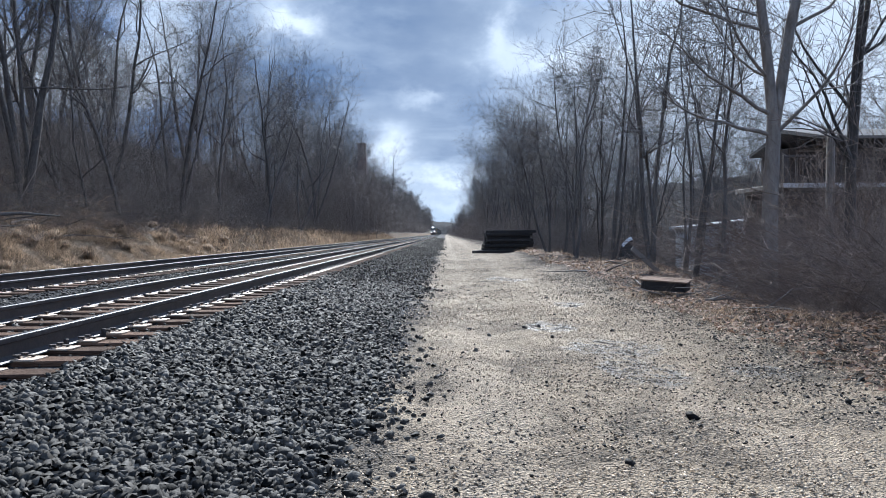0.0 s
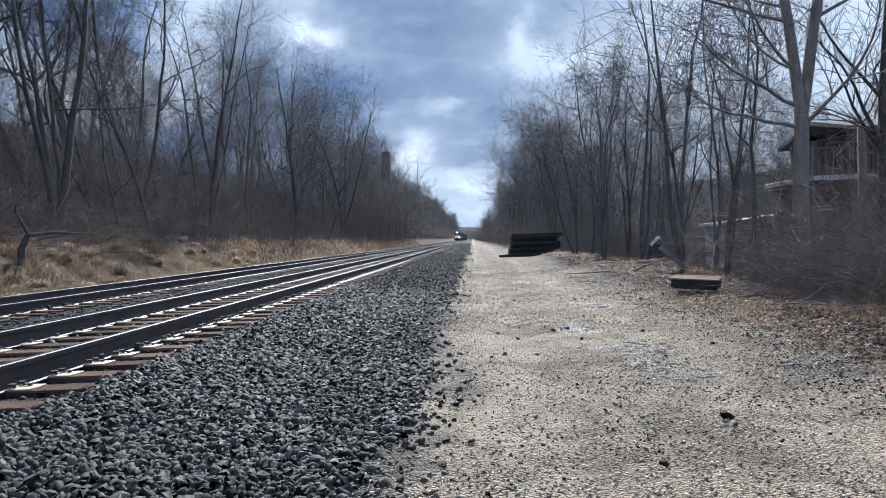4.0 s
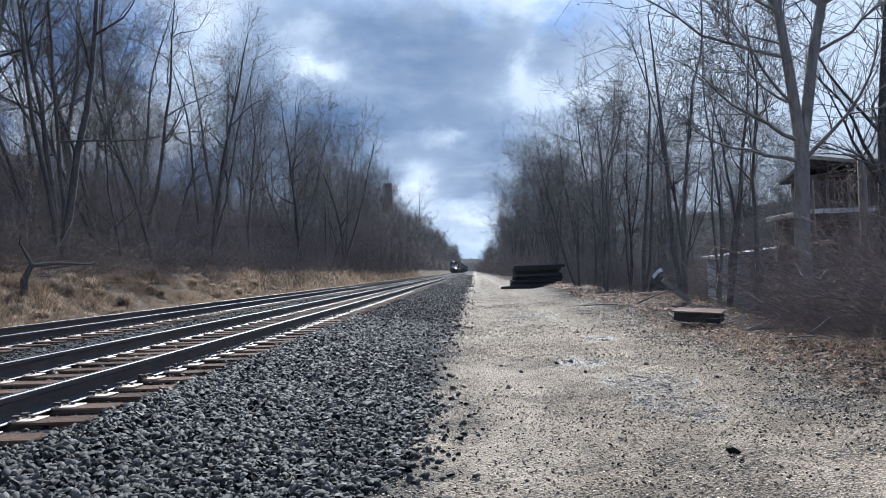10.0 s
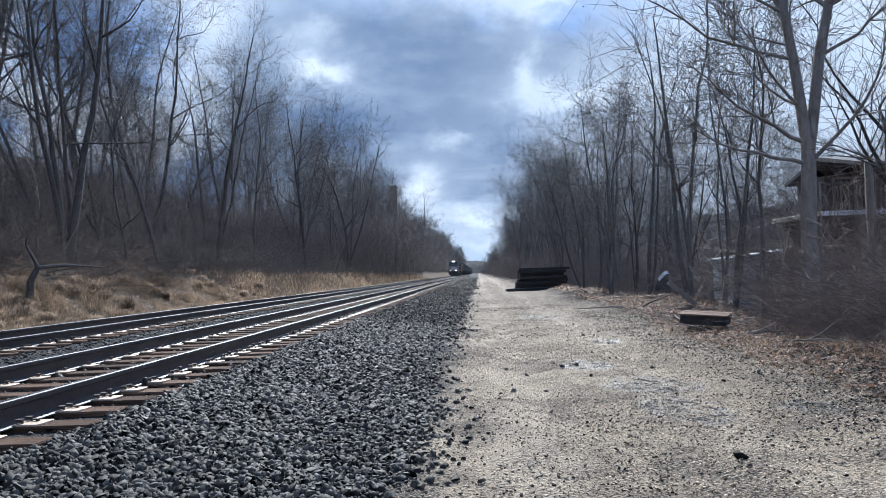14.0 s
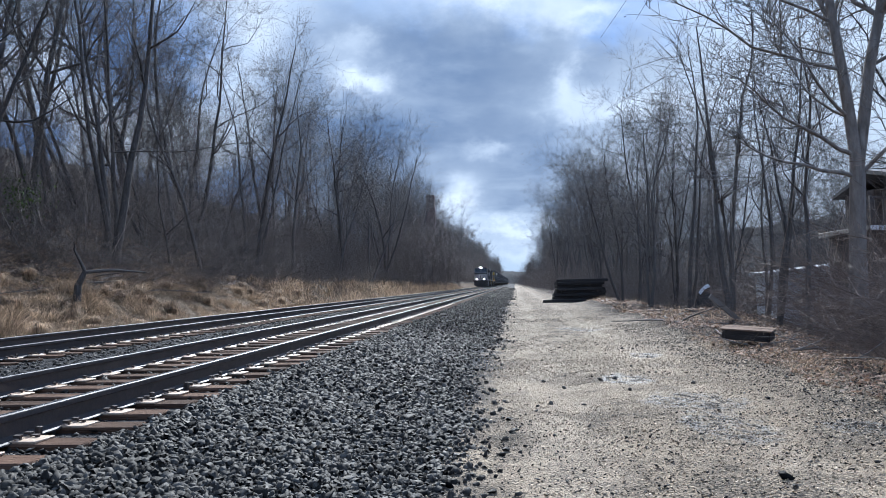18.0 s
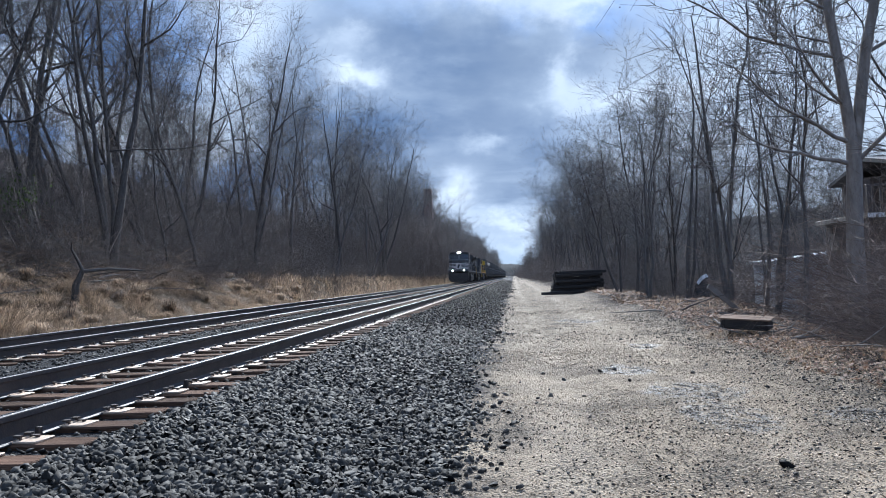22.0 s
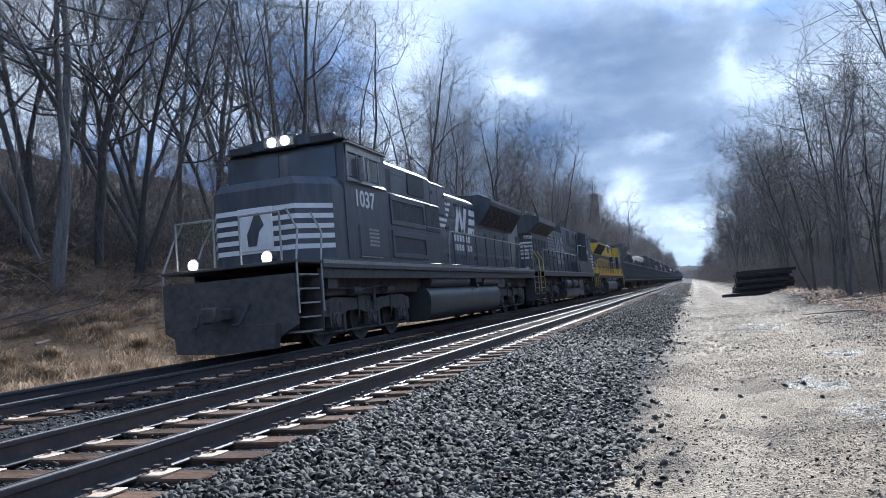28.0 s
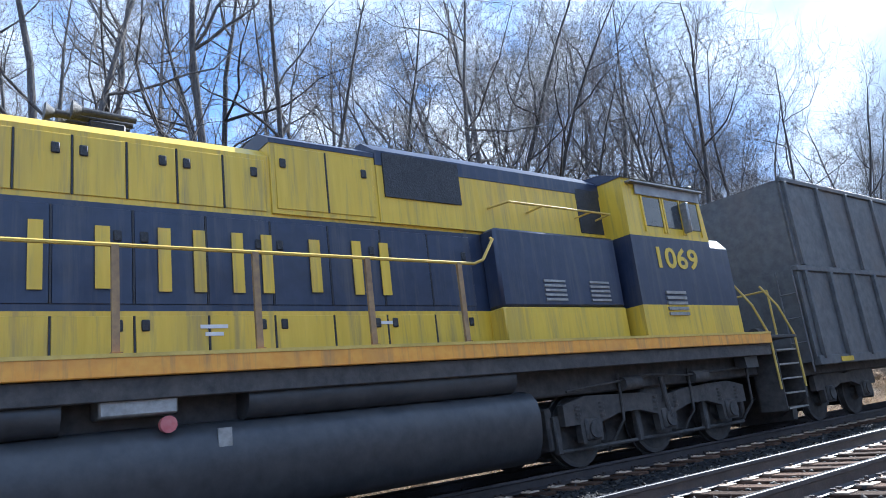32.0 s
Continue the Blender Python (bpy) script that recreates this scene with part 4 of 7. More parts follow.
    for k in range(9):
        brush("undergrowth", wood, A[r.randrange(3)], 12.4 + r.uniform(-0.5, 0.8) + 0.2 * (8 - k), 33.5 + 2.4 * k, r.uniform(0.42, 0.6), r.uniform(0, 360))
        brush("undergrowth", wood, A[r.randrange(3)], 15.5 + r.uniform(-0.5, 2.5), 40 + 3.0 * k, r.uniform(0.6, 0.9), r.uniform(0, 360))


make_forest()


def make_grass():
    r = np.random.RandomState(21)

    def blades(name, label, n, x0, x1, y0, y1, h0, h1, w, skew, mat="grass", lean=0.5):
        x, y = r.uniform(x0, x1, n), y0 + (y1 - y0) * r.uniform(0, 1, n) ** skew
        clump = 0.55 + 0.9 * np.clip(wave(x, y, 2.6, 12) * 0.6 + wave(x, y, 4.0, 13) * 0.5, -0.5, 1)
        h = r.uniform(h0, h1, n) * clump
        a = r.uniform(0, 6.28, n)
        lx, ly = r.normal(0, lean, n) * h, r.normal(0, lean, n) * h
        z = ground_z(x, y) - 0.03
        wx, wy = np.cos(a) * w, np.sin(a) * w
        P = [np.stack(p, -1) for p in ((x - wx, y - wy, z), (x + wx, y + wy, z), (x + wx * 0.7 + lx * 0.4, y + wy * 0.7 + ly * 0.4, z + h * 0.6), (x - wx * 0.7 + lx * 0.4, y - wy * 0.7 + ly * 0.4, z + h * 0.6), (x + lx, y + ly, z + h * r.uniform(0.75, 1.0, n)))]
        verts = np.stack(P, 1).reshape(-1, 3)
        b = np.arange(n)[:, None] * 5
        faces = np.concatenate([b + np.array([[0, 1, 2]]), b + np.array([[0, 2, 3]]), b + np.array([[3, 2, 4]])])
        tagged(new(name, soup(name, verts, faces, M[mat])), label, "grass", kind="stuff")

    blades("dry_grass", "tall dry straw-coloured grass on the bank beyond the rails", 60000, -11.3, -7.1, 3, 42, 0.2, 0.5, 0.006, 1.2, lean=0.8)
    blades("matted_grass", "flattened pale dead grass matted over the bank", 75000, -12.3, -7.0, 2, 46, 0.12, 0.34, 0.005, 1.1, lean=1.6)
    blades("dry_grass_far", "dry straw-coloured grass along the far side of the track", 22000, -11.6, -7.0, 40, 170, 0.35, 0.8, 0.02, 1.3)
    blades("slope_straw", "flattened dead straw and stalks over the open slope", 42000, -17.5, -11.5, 2, 34, 0.12, 0.4, 0.005, 1.0, lean=1.8)
    blades("slope_grass", "sparse dry grass and stalks on the wooded slope", 9000, -14, -11.0, 0, 60, 0.15, 0.45, 0.005, 1.0, "cane")
    blades("verge_grass", "flattened dry grass at the road's edge", 5000, 7.7, 10.5, 6, 16, 0.06, 0.22, 0.004, 1.0, lean=0.9)
    blades("verge_grass_far", "dry grass and stalks below the trees", 5000, 8.4, 11.5, 20, 70, 0.1, 0.35, 0.008, 1.2)


make_grass()


def scatter_leaves():
    r = np.random.RandomState(31)

    def leaves(name, label, n, x0, x1, y0, y1, s0, s1, skew, mat):
        x, y = r.uniform(x0, x1, n), y0 + (y1 - y0) * r.uniform(0, 1, n) ** skew
        edge = 7.75 + 0.03 * np.clip(y - 8, 0, 30) + 0.2 * wave(x * 0, y, 1.3, 14)
        if x0 > 0:
            ok = x > edge + r.exponential(0.1, n) - 0.25
            x, y = x[ok], y[ok]
        n = len(x)
        s, a = r.uniform(s0, s1, n), r.uniform(0, 6.28, n)
        z = ground_z(x, y) + r.uniform(0.004, 0.05, n)
        c, d = np.cos(a) * s, np.sin(a) * s
        t = [r.uniform(-0.5, 0.7, n) * s for _ in range(4)]
        P = [np.stack(p, -1) for p in ((x - c, y - d, z + t[0]), (x + d * 0.6, y - c * 0.6, z + t[1] * 0.3), (x + c, y + d, z + t[2]), (x - d * 0.6, y + c * 0.6, z + t[3]))]
        b = np.arange(n)[:, None] * 4
        faces = np.concatenate([b + np.array([[0, 1, 2]]), b + np.array([[0, 2, 3]])])
        tagged(new(name, soup(name, np.stack(P, 1).reshape(-1, 3), faces, M[mat])), label, "leaves", kind="stuff")

    leaves("leaf_litter", "curled brown dead leaves along the road's edge", 17000, 7.4, 11.5, 5, 26, 0.016, 0.046, 1.0, "leaf")
    leaves("leaf_litter_far", "brown leaf litter at the foot of the trees", 5000, 8.0, 13, 24, 70, 0.05, 0.11, 1.2, "leaf")
    leaves("slope_leaves", "brown dead leaves over the wooded slope", 9000, -22, -10.5, -5, 50, 0.04, 0.1, 1.0, "leaf")


scatter_leaves()


# ---- train ----
def wheelset(parent, y, r=0.53):
    """An axle with two wheels, its pose in the thing's space."""
    ob = part("wheelset", MB().tube((-0.9, 0, 0), (0.9, 0, 0), 0.09, n=10), M["under"], parent, "steel axle with two wheels")
    ob.matrix_local = pose(0, y, r)
    for sx in (-1, 1):
        w = MB()
        w.tube((sx * 0.69, 0, 0), (sx * 0.715, 0, 0), r + 0.03, n=28)
        w.tube((sx * 0.715, 0, 0), (sx * 0.82, 0, 0), r, n=28)
        w.tube((sx * 0.82, 0, 0), (sx * 0.835, 0, 0), r - 0.07, r - 0.11, n=28)
        w.tube((sx * 0.83, 0, 0), (sx * 0.92, 0, 0), 0.17, 0.14, n=12)
        part("wheel", w, M["under"], ob)
    return ob


def truck(parent, yc, axles, spread, r=0.53, big=True):
    """A bogie: side frames, springs, brake gear; its wheelsets are returned."""
    half = spread * (axles - 1) / 2
    for sx in (-1, 1):
        a, b = yc - half - 0.55, yc + half + 0.55
        pts = [(a, 0.62), (a, 0.92), (a + 0.5, 1.02), (yc - 0.6, 0.98), (yc, 0.90), (yc + 0.6, 0.98), (b - 0.5, 1.02), (b, 0.92), (b, 0.62)]
        low = []
        for i in range(axles):
            c = yc + half - i * spread
            low += [(c + 0.24, 0.62), (c + 0.22, 0.36), (c - 0.22, 0.36), (c - 0.24, 0.62)]
            if i < axles - 1:
                low += [(c - spread * 0.5 + 0.25, 0.72), (c - spread * 0.5 - 0.25, 0.72)]
        frame_ = part("side_frame", MB().prism(pts + low, sx * 1.02, sx * 1.14, "x"), M["under"], parent, "cast steel bogie side frame")
        for i in range(axles):
            c = yc - half + i * spread
            part("axle_box", MB().box(sx * 1.13 - 0.06, sx * 1.13 + 0.06, c - 0.16, c + 0.16, 0.38, 0.70, 0.03).tube((sx * 1.14, c, 0.53), (sx * 1.22, c, 0.53), 0.12, n=12), M["under"], frame_)
            if big:
                for k in (-0.27, 0.27):
                    sp = MB()
                    for q in range(4):
                        sp.tube((sx * 1.1, c + k, 0.70 + 0.06 * q), (sx * 1.1, c + k, 0.73 + 0.06 * q), 0.075, n=10)
                    part("spring", sp, M["under"], frame_)
        if big:
            for c in (yc - spread * 0.5, yc + spread * 0.5):
                part("brake_cylinder", MB().tube((sx * 1.2, c - 0.24, 1.14), (sx * 1.2, c + 0.18, 1.14), 0.11, n=12), M["under"], parent)
            part("damper", MB().tube((sx * 1.2, yc, 0.55), (sx * 1.2, yc + 0.1, 1.2), 0.04, n=8), M["under"], parent)
    for i in range(axles):
        c = yc - half + i * spread
        # locomotive motors, and plain fill on cars, added to block the view through
        part("traction_motor", MB().box(-0.62, 0.62, c + 0.1, c + min(spread, 1.3) * 0.8, 0.22, 0.95, 0.08), M["under"], parent)
        if big:
            part("gear_case", MB().prism([(c - 0.42, 0.3), (c - 0.2, 0.12), (c + 0.3, 0.12), (c + 0.75, 0.3), (c + 0.75, 0.8), (c - 0.42, 0.8)], -0.5, -0.3, "x"), M["under"], parent)
    if big:
        # a solid dark block added so no bright ground shows between the wheels
        part("centre_frame", MB().box(-0.55, 0.55, yc - half - 0.5, yc + half + 0.5, 0.14, 1.0, 0.04), M["under"], parent, "dark block added between the wheels to close the view through")
        for sx in (-1, 1):
            part("brake_rod", MB().tube((sx * 0.98, yc - half - 0.6, 0.27), (sx * 0.98, yc + half + 0.6, 0.27), 0.03, n=8), M["under"], parent)
            part("air_pipe", MB().path([(sx * 1.24, yc - half - 0.5, 1.22), (sx * 1.24, yc - 0.5, 1.18), (sx * 1.24, yc + 0.4, 1.24), (sx * 1.2, yc + half + 0.5, 1.1)], 0.018), M["under"], parent)
            for i in range(axles):
                c = yc - half + i * spread
                part("brake_hanger", MB().box(sx * 1.0 - 0.05, sx * 1.0 + 0.05, c + 0.56, c + 0.68, 0.24, 0.78, 0.02).box(sx * 0.92 - 0.08, sx * 0.92 + 0.08, c + 0.52, c + 0.6, 0.34, 0.7, 0.02), M["under"], parent)
                part("sand_pipe", MB().path([(sx * 1.16, c - 0.75, 1.3), (sx * 1.16, c - 0.72, 0.6), (sx * 0.86, c - 0.6, 0.16)], 0.022), M["under"], parent)
            part("sand_box", MB().prism([(yc - half - 0.75, 1.2), (yc - half - 0.35, 1.2), (yc - half - 0.3, 1.46), (yc - half - 0.75, 1.46)], sx * 1.2, sx * 1.42, "x"), M["tank"], parent)
    for e in (-1, 1):
        part("brake_beam", MB().box(-0.98, 0.98, min(yc + e * (half + 0.62), yc + e * (half + 0.75)), max(yc + e * (half + 0.62), yc + e * (half + 0.75)), 0.3, 0.9, 0.03), M["under"], parent)
    part("bolster", MB().box(-1.0, 1.0, yc - 0.35, yc + 0.35, 0.7, 1.25, 0.05), M["under"], parent)
    return [wheelset(parent, yc - half + i * spread, r) for i in range(axles)]


def coupler(parent, y, d):
    c = MB().box(-0.12, 0.12, min(y, y + d * 0.55), max(y, y + d * 0.55), 0.72, 0.95, 0.03)
    c.box(-0.2, 0.14, min(y + d * 0.42, y + d * 0.62), max(y + d * 0.42, y + d * 0.62), 0.68, 0.99, 0.04)
    part("coupler", c, M["under"], parent, "rusty knuckle coupler")
    for x in (-0.55, 0.5):
        part("air_hose", MB().path([(x, y, 1.05), (x, y + d * 0.18, 0.85), (x * 0.9, y + d * 0.35, 0.62), (x * 0.8, y + d * 0.5, 0.62)], 0.03), M["grille"], parent)


def end_steps(parent, y, d, rail_mat):
    """Stairs, pilot and handrails at one end; d: -1 or 1, outwards."""
    pilot = MB().prism([(-1.5, 0.95), (-1.5, 0.55), (-0.9, 0.22), (0.9, 0.22), (1.5, 0.55), (1.5, 0.95), (1.5, 1.5), (-1.5, 1.5)], y - d * 0.06, y + d * 0.02)
    pilot.prism([(-1.15, 0.6), (-1.1, 0.14), (0, 0.08), (1.1, 0.14), (1.15, 0.6)], y + d * 0.02, y + d * 0.2)
    part("pilot", pilot, M["under"], parent, "black pilot plate with a small plough")
    for sx in (-1, 1):
        stair = part("stairs", MB().box(sx * 1.01 - 0.01, sx * 1.01 + 0.01, y - d * 0.1, y - d * 0.85, 0.4, 1.5), M["under"], parent, "side steps up to the walkway")
        for k in range(5):
            z = 0.38 + 0.27 * k
            part("tread", MB().box(sx * 1.28 - 0.25, sx * 1.28 + 0.25, y - d * 0.85 + (0 if d < 0 else 0), y - d * 0.12, z, z + 0.03), M["treads"], stair)
        for yy in (y - d * 0.9,):
            part("side_plate", MB().box(sx * 1.28 - 0.26, sx * 1.28 + 0.26, min(yy, yy - d * 0.03), max(yy, yy - d * 0.03), 0.36, 1.5), M["under"], stair)
        for yy, in_ in ((y - d * 0.04, 0.0), (y - d * 0.98, 0.0)):
            part("grab_rail", MB().path([(sx * 1.53, yy, 0.75), (sx * 1.53, yy, 1.75), (sx * 1.45, yy - d * (0.25 if in_ == 0 else 0), 2.35), (sx * 1.2, yy - d * 0.3, 2.78)], 0.022), M[rail_mat], parent, "painted tubular grab rail")
    for sx in (-1, 1):
        part("end_rail", MB().path([(sx * 1.2, y - d * 0.08, 1.75), (sx * 1.2, y - d * 0.08, 2.7), (sx * 0.3, y - d * 0.08, 2.7), (sx * 0.3, y - d * 0.08, 1.75)], 0.022), M[rail_mat], parent)


M["treads"] = surf("worn_step_edge", (0.25, 0.24, 0.22), (0.4, 0.38, 0.35), 12, 0.45, metal=0.6)


def walkway_rails(parent, y0, y1, n, mat, low=False):
    for sx in (-1, 1):
        start = [(1.3, -0.25, 3.3), (1.5, -0.1, 3.22), (1.5, 0.12, 2.92), (1.5, 0.28, 2.86)] if mat == "rail_yellow" else [(1.5, 0.0, 1.8), (1.5, 0.1, 2.7), (1.5, 0.28, 2.86)]
        part("handrail", MB().path([(sx * x, y0 + dy, z) for x, dy, z in start] + [ (sx * 1.5, y1 - 0.35, 2.86), (sx * 1.5, y1 - 0.1, 2.62), (sx * 1.5, y1, 1.8)], 0.021), M[mat], parent, "long tubular walkway handrail")
        for i in range(n):
            y = y0 + 0.55 + (y1 - y0 - 1.1) * i / (n - 1)
            part("rail_post", MB().box(sx * 1.5 - 0.02, sx * 1.5 + 0.02, y - 0.035, y + 0.035, 1.7, 2.86).box(sx * 1.5 - 0.03, sx * 1.53 + 0.01, y - 0.06, y + 0.06, 1.65, 1.84, 0.01), M["post_rust" if mat == "rail_yellow" else "black"], parent)


M["post_rust"] = surf("rusty_post", (0.24, 0.15, 0.08), (0.36, 0.23, 0.10), 14, 0.65)


def hood_doors(parent, x, y0, y1, n, z0, z1, mat, gap=0.012):
    """A row of hinged doors on both flanks of the hood, each with a latch."""
    w = (y1 - y0) / n
    for sx in (-1, 1):
        for i in range(n):
            a = y0 + i * w + gap
            d = part("hood_door", MB().box(min(sx * x, sx * (x + 0.014)), max(sx * x, sx * (x + 0.014)), a, a + w - 2 * gap, z0, z1, 0.005), M[mat], parent)
            if i:
                part("door_seam", MB().box(min(sx * (x - 0.004), sx * (x + 0.016)), max(sx * (x - 0.004), sx * (x + 0.016)), a - gap - 0.009, a - gap + 0.009, z0, z1), M["grille"], parent)
            yy = a + w - 0.16 if i % 2 else a + 0.1
            part("latch", MB().box(min(sx * (x + 0.012), sx * (x + 0.035)), max(sx * (x + 0.012), sx * (x + 0.035)), yy, yy + 0.085, (z0 * 0.35 + z1 * 0.65), (z0 * 0.35 + z1 * 0.65) + 0.12, 0.012), M["grille"], d)


def put_text(parent, text, size, mat, place, facing, name="number", label=""):
    """Characters on a face; facing: degrees about z, 0 faces -y."""
    ob = new(name, lettering(text, size, mat, name))
    ob.parent = parent
    ob.matrix_local = pose(*place, 0, 0, facing)
    return tagged(ob, label)


def bars(parent, name, label, mat, place_x, items):
    """Plain bars on both flanks: (y0, y1, z0, z1) each."""
    for sx in (-1, 1):
        for y0, y1, z0, z1 in items:
            part(name, MB().box(min(sx * place_x, sx * (place_x + 0.006)), max(sx * place_x, sx * (place_x + 0.006)), y0, y1, z0, z1), M[mat], parent, label)


def chamfer_plan(x, y0, y1, c0=0.0, c1=0.0, d1=None):
    """An outline in plan with its corners cut at the low and high end; d1: the high cut's length along y."""
    d1 = c1 if d1 is None else d1
    pts = [(-x, y1 - d1), (-x, y0 + c0)]
    if c0:
        pts += [(-x + c0, y0), (x - c0, y0)]
    pts += [(x, y0 + c0), (x, y1 - d1)]
    if c1:
        pts += [(x - c1, y1), (-x + c1, y1)]
    return pts


TANK = [(1.22, 1.16), (1.36, 1.11), (1.45, 1.0), (1.49, 0.84), (1.48, 0.66), (1.44, 0.46), (1.36, 0.30), (1.24, 0.215)]


def make_road_unit(name, label, group, L, number, paint):
    """A wide-cab road locomotive with flared radiators, its cab towards -y; paint: low, mid, up, roof, sill, rail."""
    t = thing(name, label, "locomotive", group)
    low, mid, up, roof, sill, rail = paint
    u = lambda s: -L / 2 + s  # noqa: E731
    part("underframe", MB().box(-1.1, 1.1, u(0.3), u(L - 0.3), 1.05, 1.5, 0.03), M["under"], t)
    part("walkway", MB().box(-1.55, 1.55, u(0), u(L), 1.70, 1.76, 0.01), M["under"], t)
    for sx in (-1, 1):
        part("side_sill", MB().box(sx * 1.54 - 0.03, sx * 1.54 + 0.03, u(1.0), u(L - 1.0), 1.61, 1.82, 0.01), M[sill], t)
        part("sill_flange", MB().box(sx * 1.46 - 0.05, sx * 1.46 + 0.05, u(1.0), u(L - 1.0), 1.40, 1.61, 0.01), M["under"], t)
    # long hood in horizontal bands
    hb, he = u(4.6), u(L - 0.42)
    for nm, m, z0, z1 in (("hood_lower", low, 1.76, 2.33), ("hood_middle", mid, 2.33, 3.46), ("hood_upper", up, 3.46, 4.22)):
        part(nm, MB().prism(chamfer_plan(0.95, hb, he, 0, 0.36, 0.72), z0, z1, "z"), M[m], t)
    part("hood_roof", MB().prism([(-0.95, 4.22), (0.95, 4.22), (0.78, 4.36), (-0.78, 4.36)], hb, u(14.0)), M[up if up == "yellow" else roof], t)
    # taller electrical section behind the cab
    tall = [(-1.0, 3.5), (1.0, 3.5), (1.0, 4.50), (0.7, 4.70), (-0.7, 4.70), (-1.0, 4.50)]
    part("upper_hood", MB().prism(tall, hb, u(9.1)), M[up], t)
    part("upper_hood", MB().prism([(x * 0.985, min(z, 4.44) if z < 4.6 else 4.60) for x, z in tall], u(9.1), u(10.6)), M[up], t)
    part("upper_hood_cap", MB().prism([(-1.01, 4.30), (1.01, 4.30), (1.01, 4.51), (0.7, 4.72), (-0.7, 4.72), (-1.01, 4.51)], hb - 0.01, u(9.11)), M[roof], t)
    part("upper_hood_cap", MB().prism([(-0.995, 4.40), (0.995, 4.40), (0.995, 4.46), (0.7, 4.62), (-0.7, 4.62), (-0.995, 4.46)], u(9.11), u(10.61)), M[roof], t)
    for sx in (-1, 1):
        part("intake_grille", MB().box(sx * 1.0 - 0.025, sx * 1.0 + 0.025, u(7.3 if mid == "black" else 7.7), u(8.6 if mid == "black" else 9.0), 3.86, 4.48), M["grille"], t, "dark intake grille")
        if mid == "black":
            part("equipment_cabinet", MB().box(min(sx * 0.95, sx * 1.47), max(sx * 0.95, sx * 1.47), u(4.66), u(8.55), 1.78, 3.58, 0.03), M[mid], t, "full-width equipment cabinet behind the cab")
            for z0, z1 in ((1.92, 2.62), (2.76, 3.54)):
                fr = part("panel_frame", MB().box(min(sx * 1.46, sx * 1.5), max(sx * 1.46, sx * 1.5), u(4.82), u(7.26), z1 - 0.16, z1, 0.01).box(min(sx * 1.46, sx * 1.5), max(sx * 1.46, sx * 1.5), u(4.82), u(7.26), z0, z0 + 0.13, 0.01)
                          .box(min(sx * 1.46, sx * 1.5), max(sx * 1.46, sx * 1.5), u(4.82), u(4.94), z0 + 0.13, z1 - 0.16, 0.01).box(min(sx * 1.46, sx * 1.5), max(sx * 1.46, sx * 1.5), u(7.14), u(7.26), z0 + 0.13, z1 - 0.16, 0.01), M[mid], t)
                part("duct_recess", MB().box(min(sx * 1.46, sx * 1.476), max(sx * 1.46, sx * 1.476), u(4.94), u(7.14), z0 + 0.13, z1 - 0.16), M["grille"], fr, "dark recessed intake screen")
            part("cabinet_screen", MB().box(min(sx * 1.46, sx * 1.485), max(sx * 1.46, sx * 1.485), u(7.36), u(8.5), 2.74, 3.5, 0.01), M["grille"], t, "dark screen with a light upper edge")
            part("screen_edge", MB().box(min(sx * 1.46, sx * 1.51), max(sx * 1.46, sx * 1.51), u(7.34), u(8.52), 3.5, 3.53, 0.005).box(min(sx * 1.46, sx * 1.495), max(sx * 1.46, sx * 1.495), u(7.36), u(8.5), 2.86, 2.88), M["treads"], t)
            part("panel_seam", MB().box(min(sx * 1.46, sx * 1.474), max(sx * 1.46, sx * 1.474), u(7.29), u(7.31), 1.9, 3.55).box(min(sx * 1.46, sx * 1.474), max(sx * 1.46, sx * 1.474), u(7.36), u(8.5), 2.68, 2.695), M["grille"], t)
            part("battery_door", MB().box(min(sx * 1.5, sx * 1.512), max(sx * 1.5, sx * 1.512), u(2.9), u(4.5), 1.92, 2.6, 0.006), M[mid], t)
            part("door_bar", MB().box(min(sx * 1.51, sx * 1.53), max(sx * 1.51, sx * 1.53), u(2.88), u(4.05), 1.87, 1.9, 0.005), M["treads"], t)
            part("window_ledge", MB().prism([(sx * 1.5, 3.66), (sx * 1.5, 3.54), (sx * 1.58, 3.56)], u(2.5), u(4.43)), M["treads"], t)
            for yy in (2.86, 4.54):
                part("door_seam", MB().box(min(sx * 1.498, sx * 1.503), max(sx * 1.498, sx * 1.503), u(yy) - 0.008, u(yy) + 0.008, 1.86, 2.62), M["grille"], t)
        else:
            part("blower_duct", MB().box(min(sx * 0.95, sx * 1.28), max(sx * 0.95, sx * 1.28), u(4.75), u(7.4), 2.33, 3.48, 0.04), M[mid], t)
            part("blower_duct", MB().box(min(sx * 0.95, sx * 1.28), max(sx * 0.95, sx * 1.28), u(4.75), u(7.4), 1.78, 2.33, 0.02), M[low], t)
            part("grab_rail", MB().path([(sx * 1.0, u(4.8), 3.86), (sx * 1.36, u(4.85), 3.86), (sx * 1.36, u(7.1), 3.86), (sx * 1.0, u(7.2), 3.86)], 0.018), M[rail], t)
            for k in (5.3, 6.4):
                part("rail_bracket", MB().box(min(sx * 0.98, sx * 1.35), max(sx * 0.98, sx * 1.35), u(k) - 0.012, u(k) + 0.012, 3.848, 3.872), M[rail], t)
        for k in range(5):
            for d in (5.1, 6.1):
                part("louvre", MB().box(min(sx * 1.27, sx * 1.3), max(sx * 1.27, sx * 1.3), u(d), u(d + 0.45), 2.42 + 0.07 * k, 2.455 + 0.07 * k), M["treads"], t) if mid != "black" else None
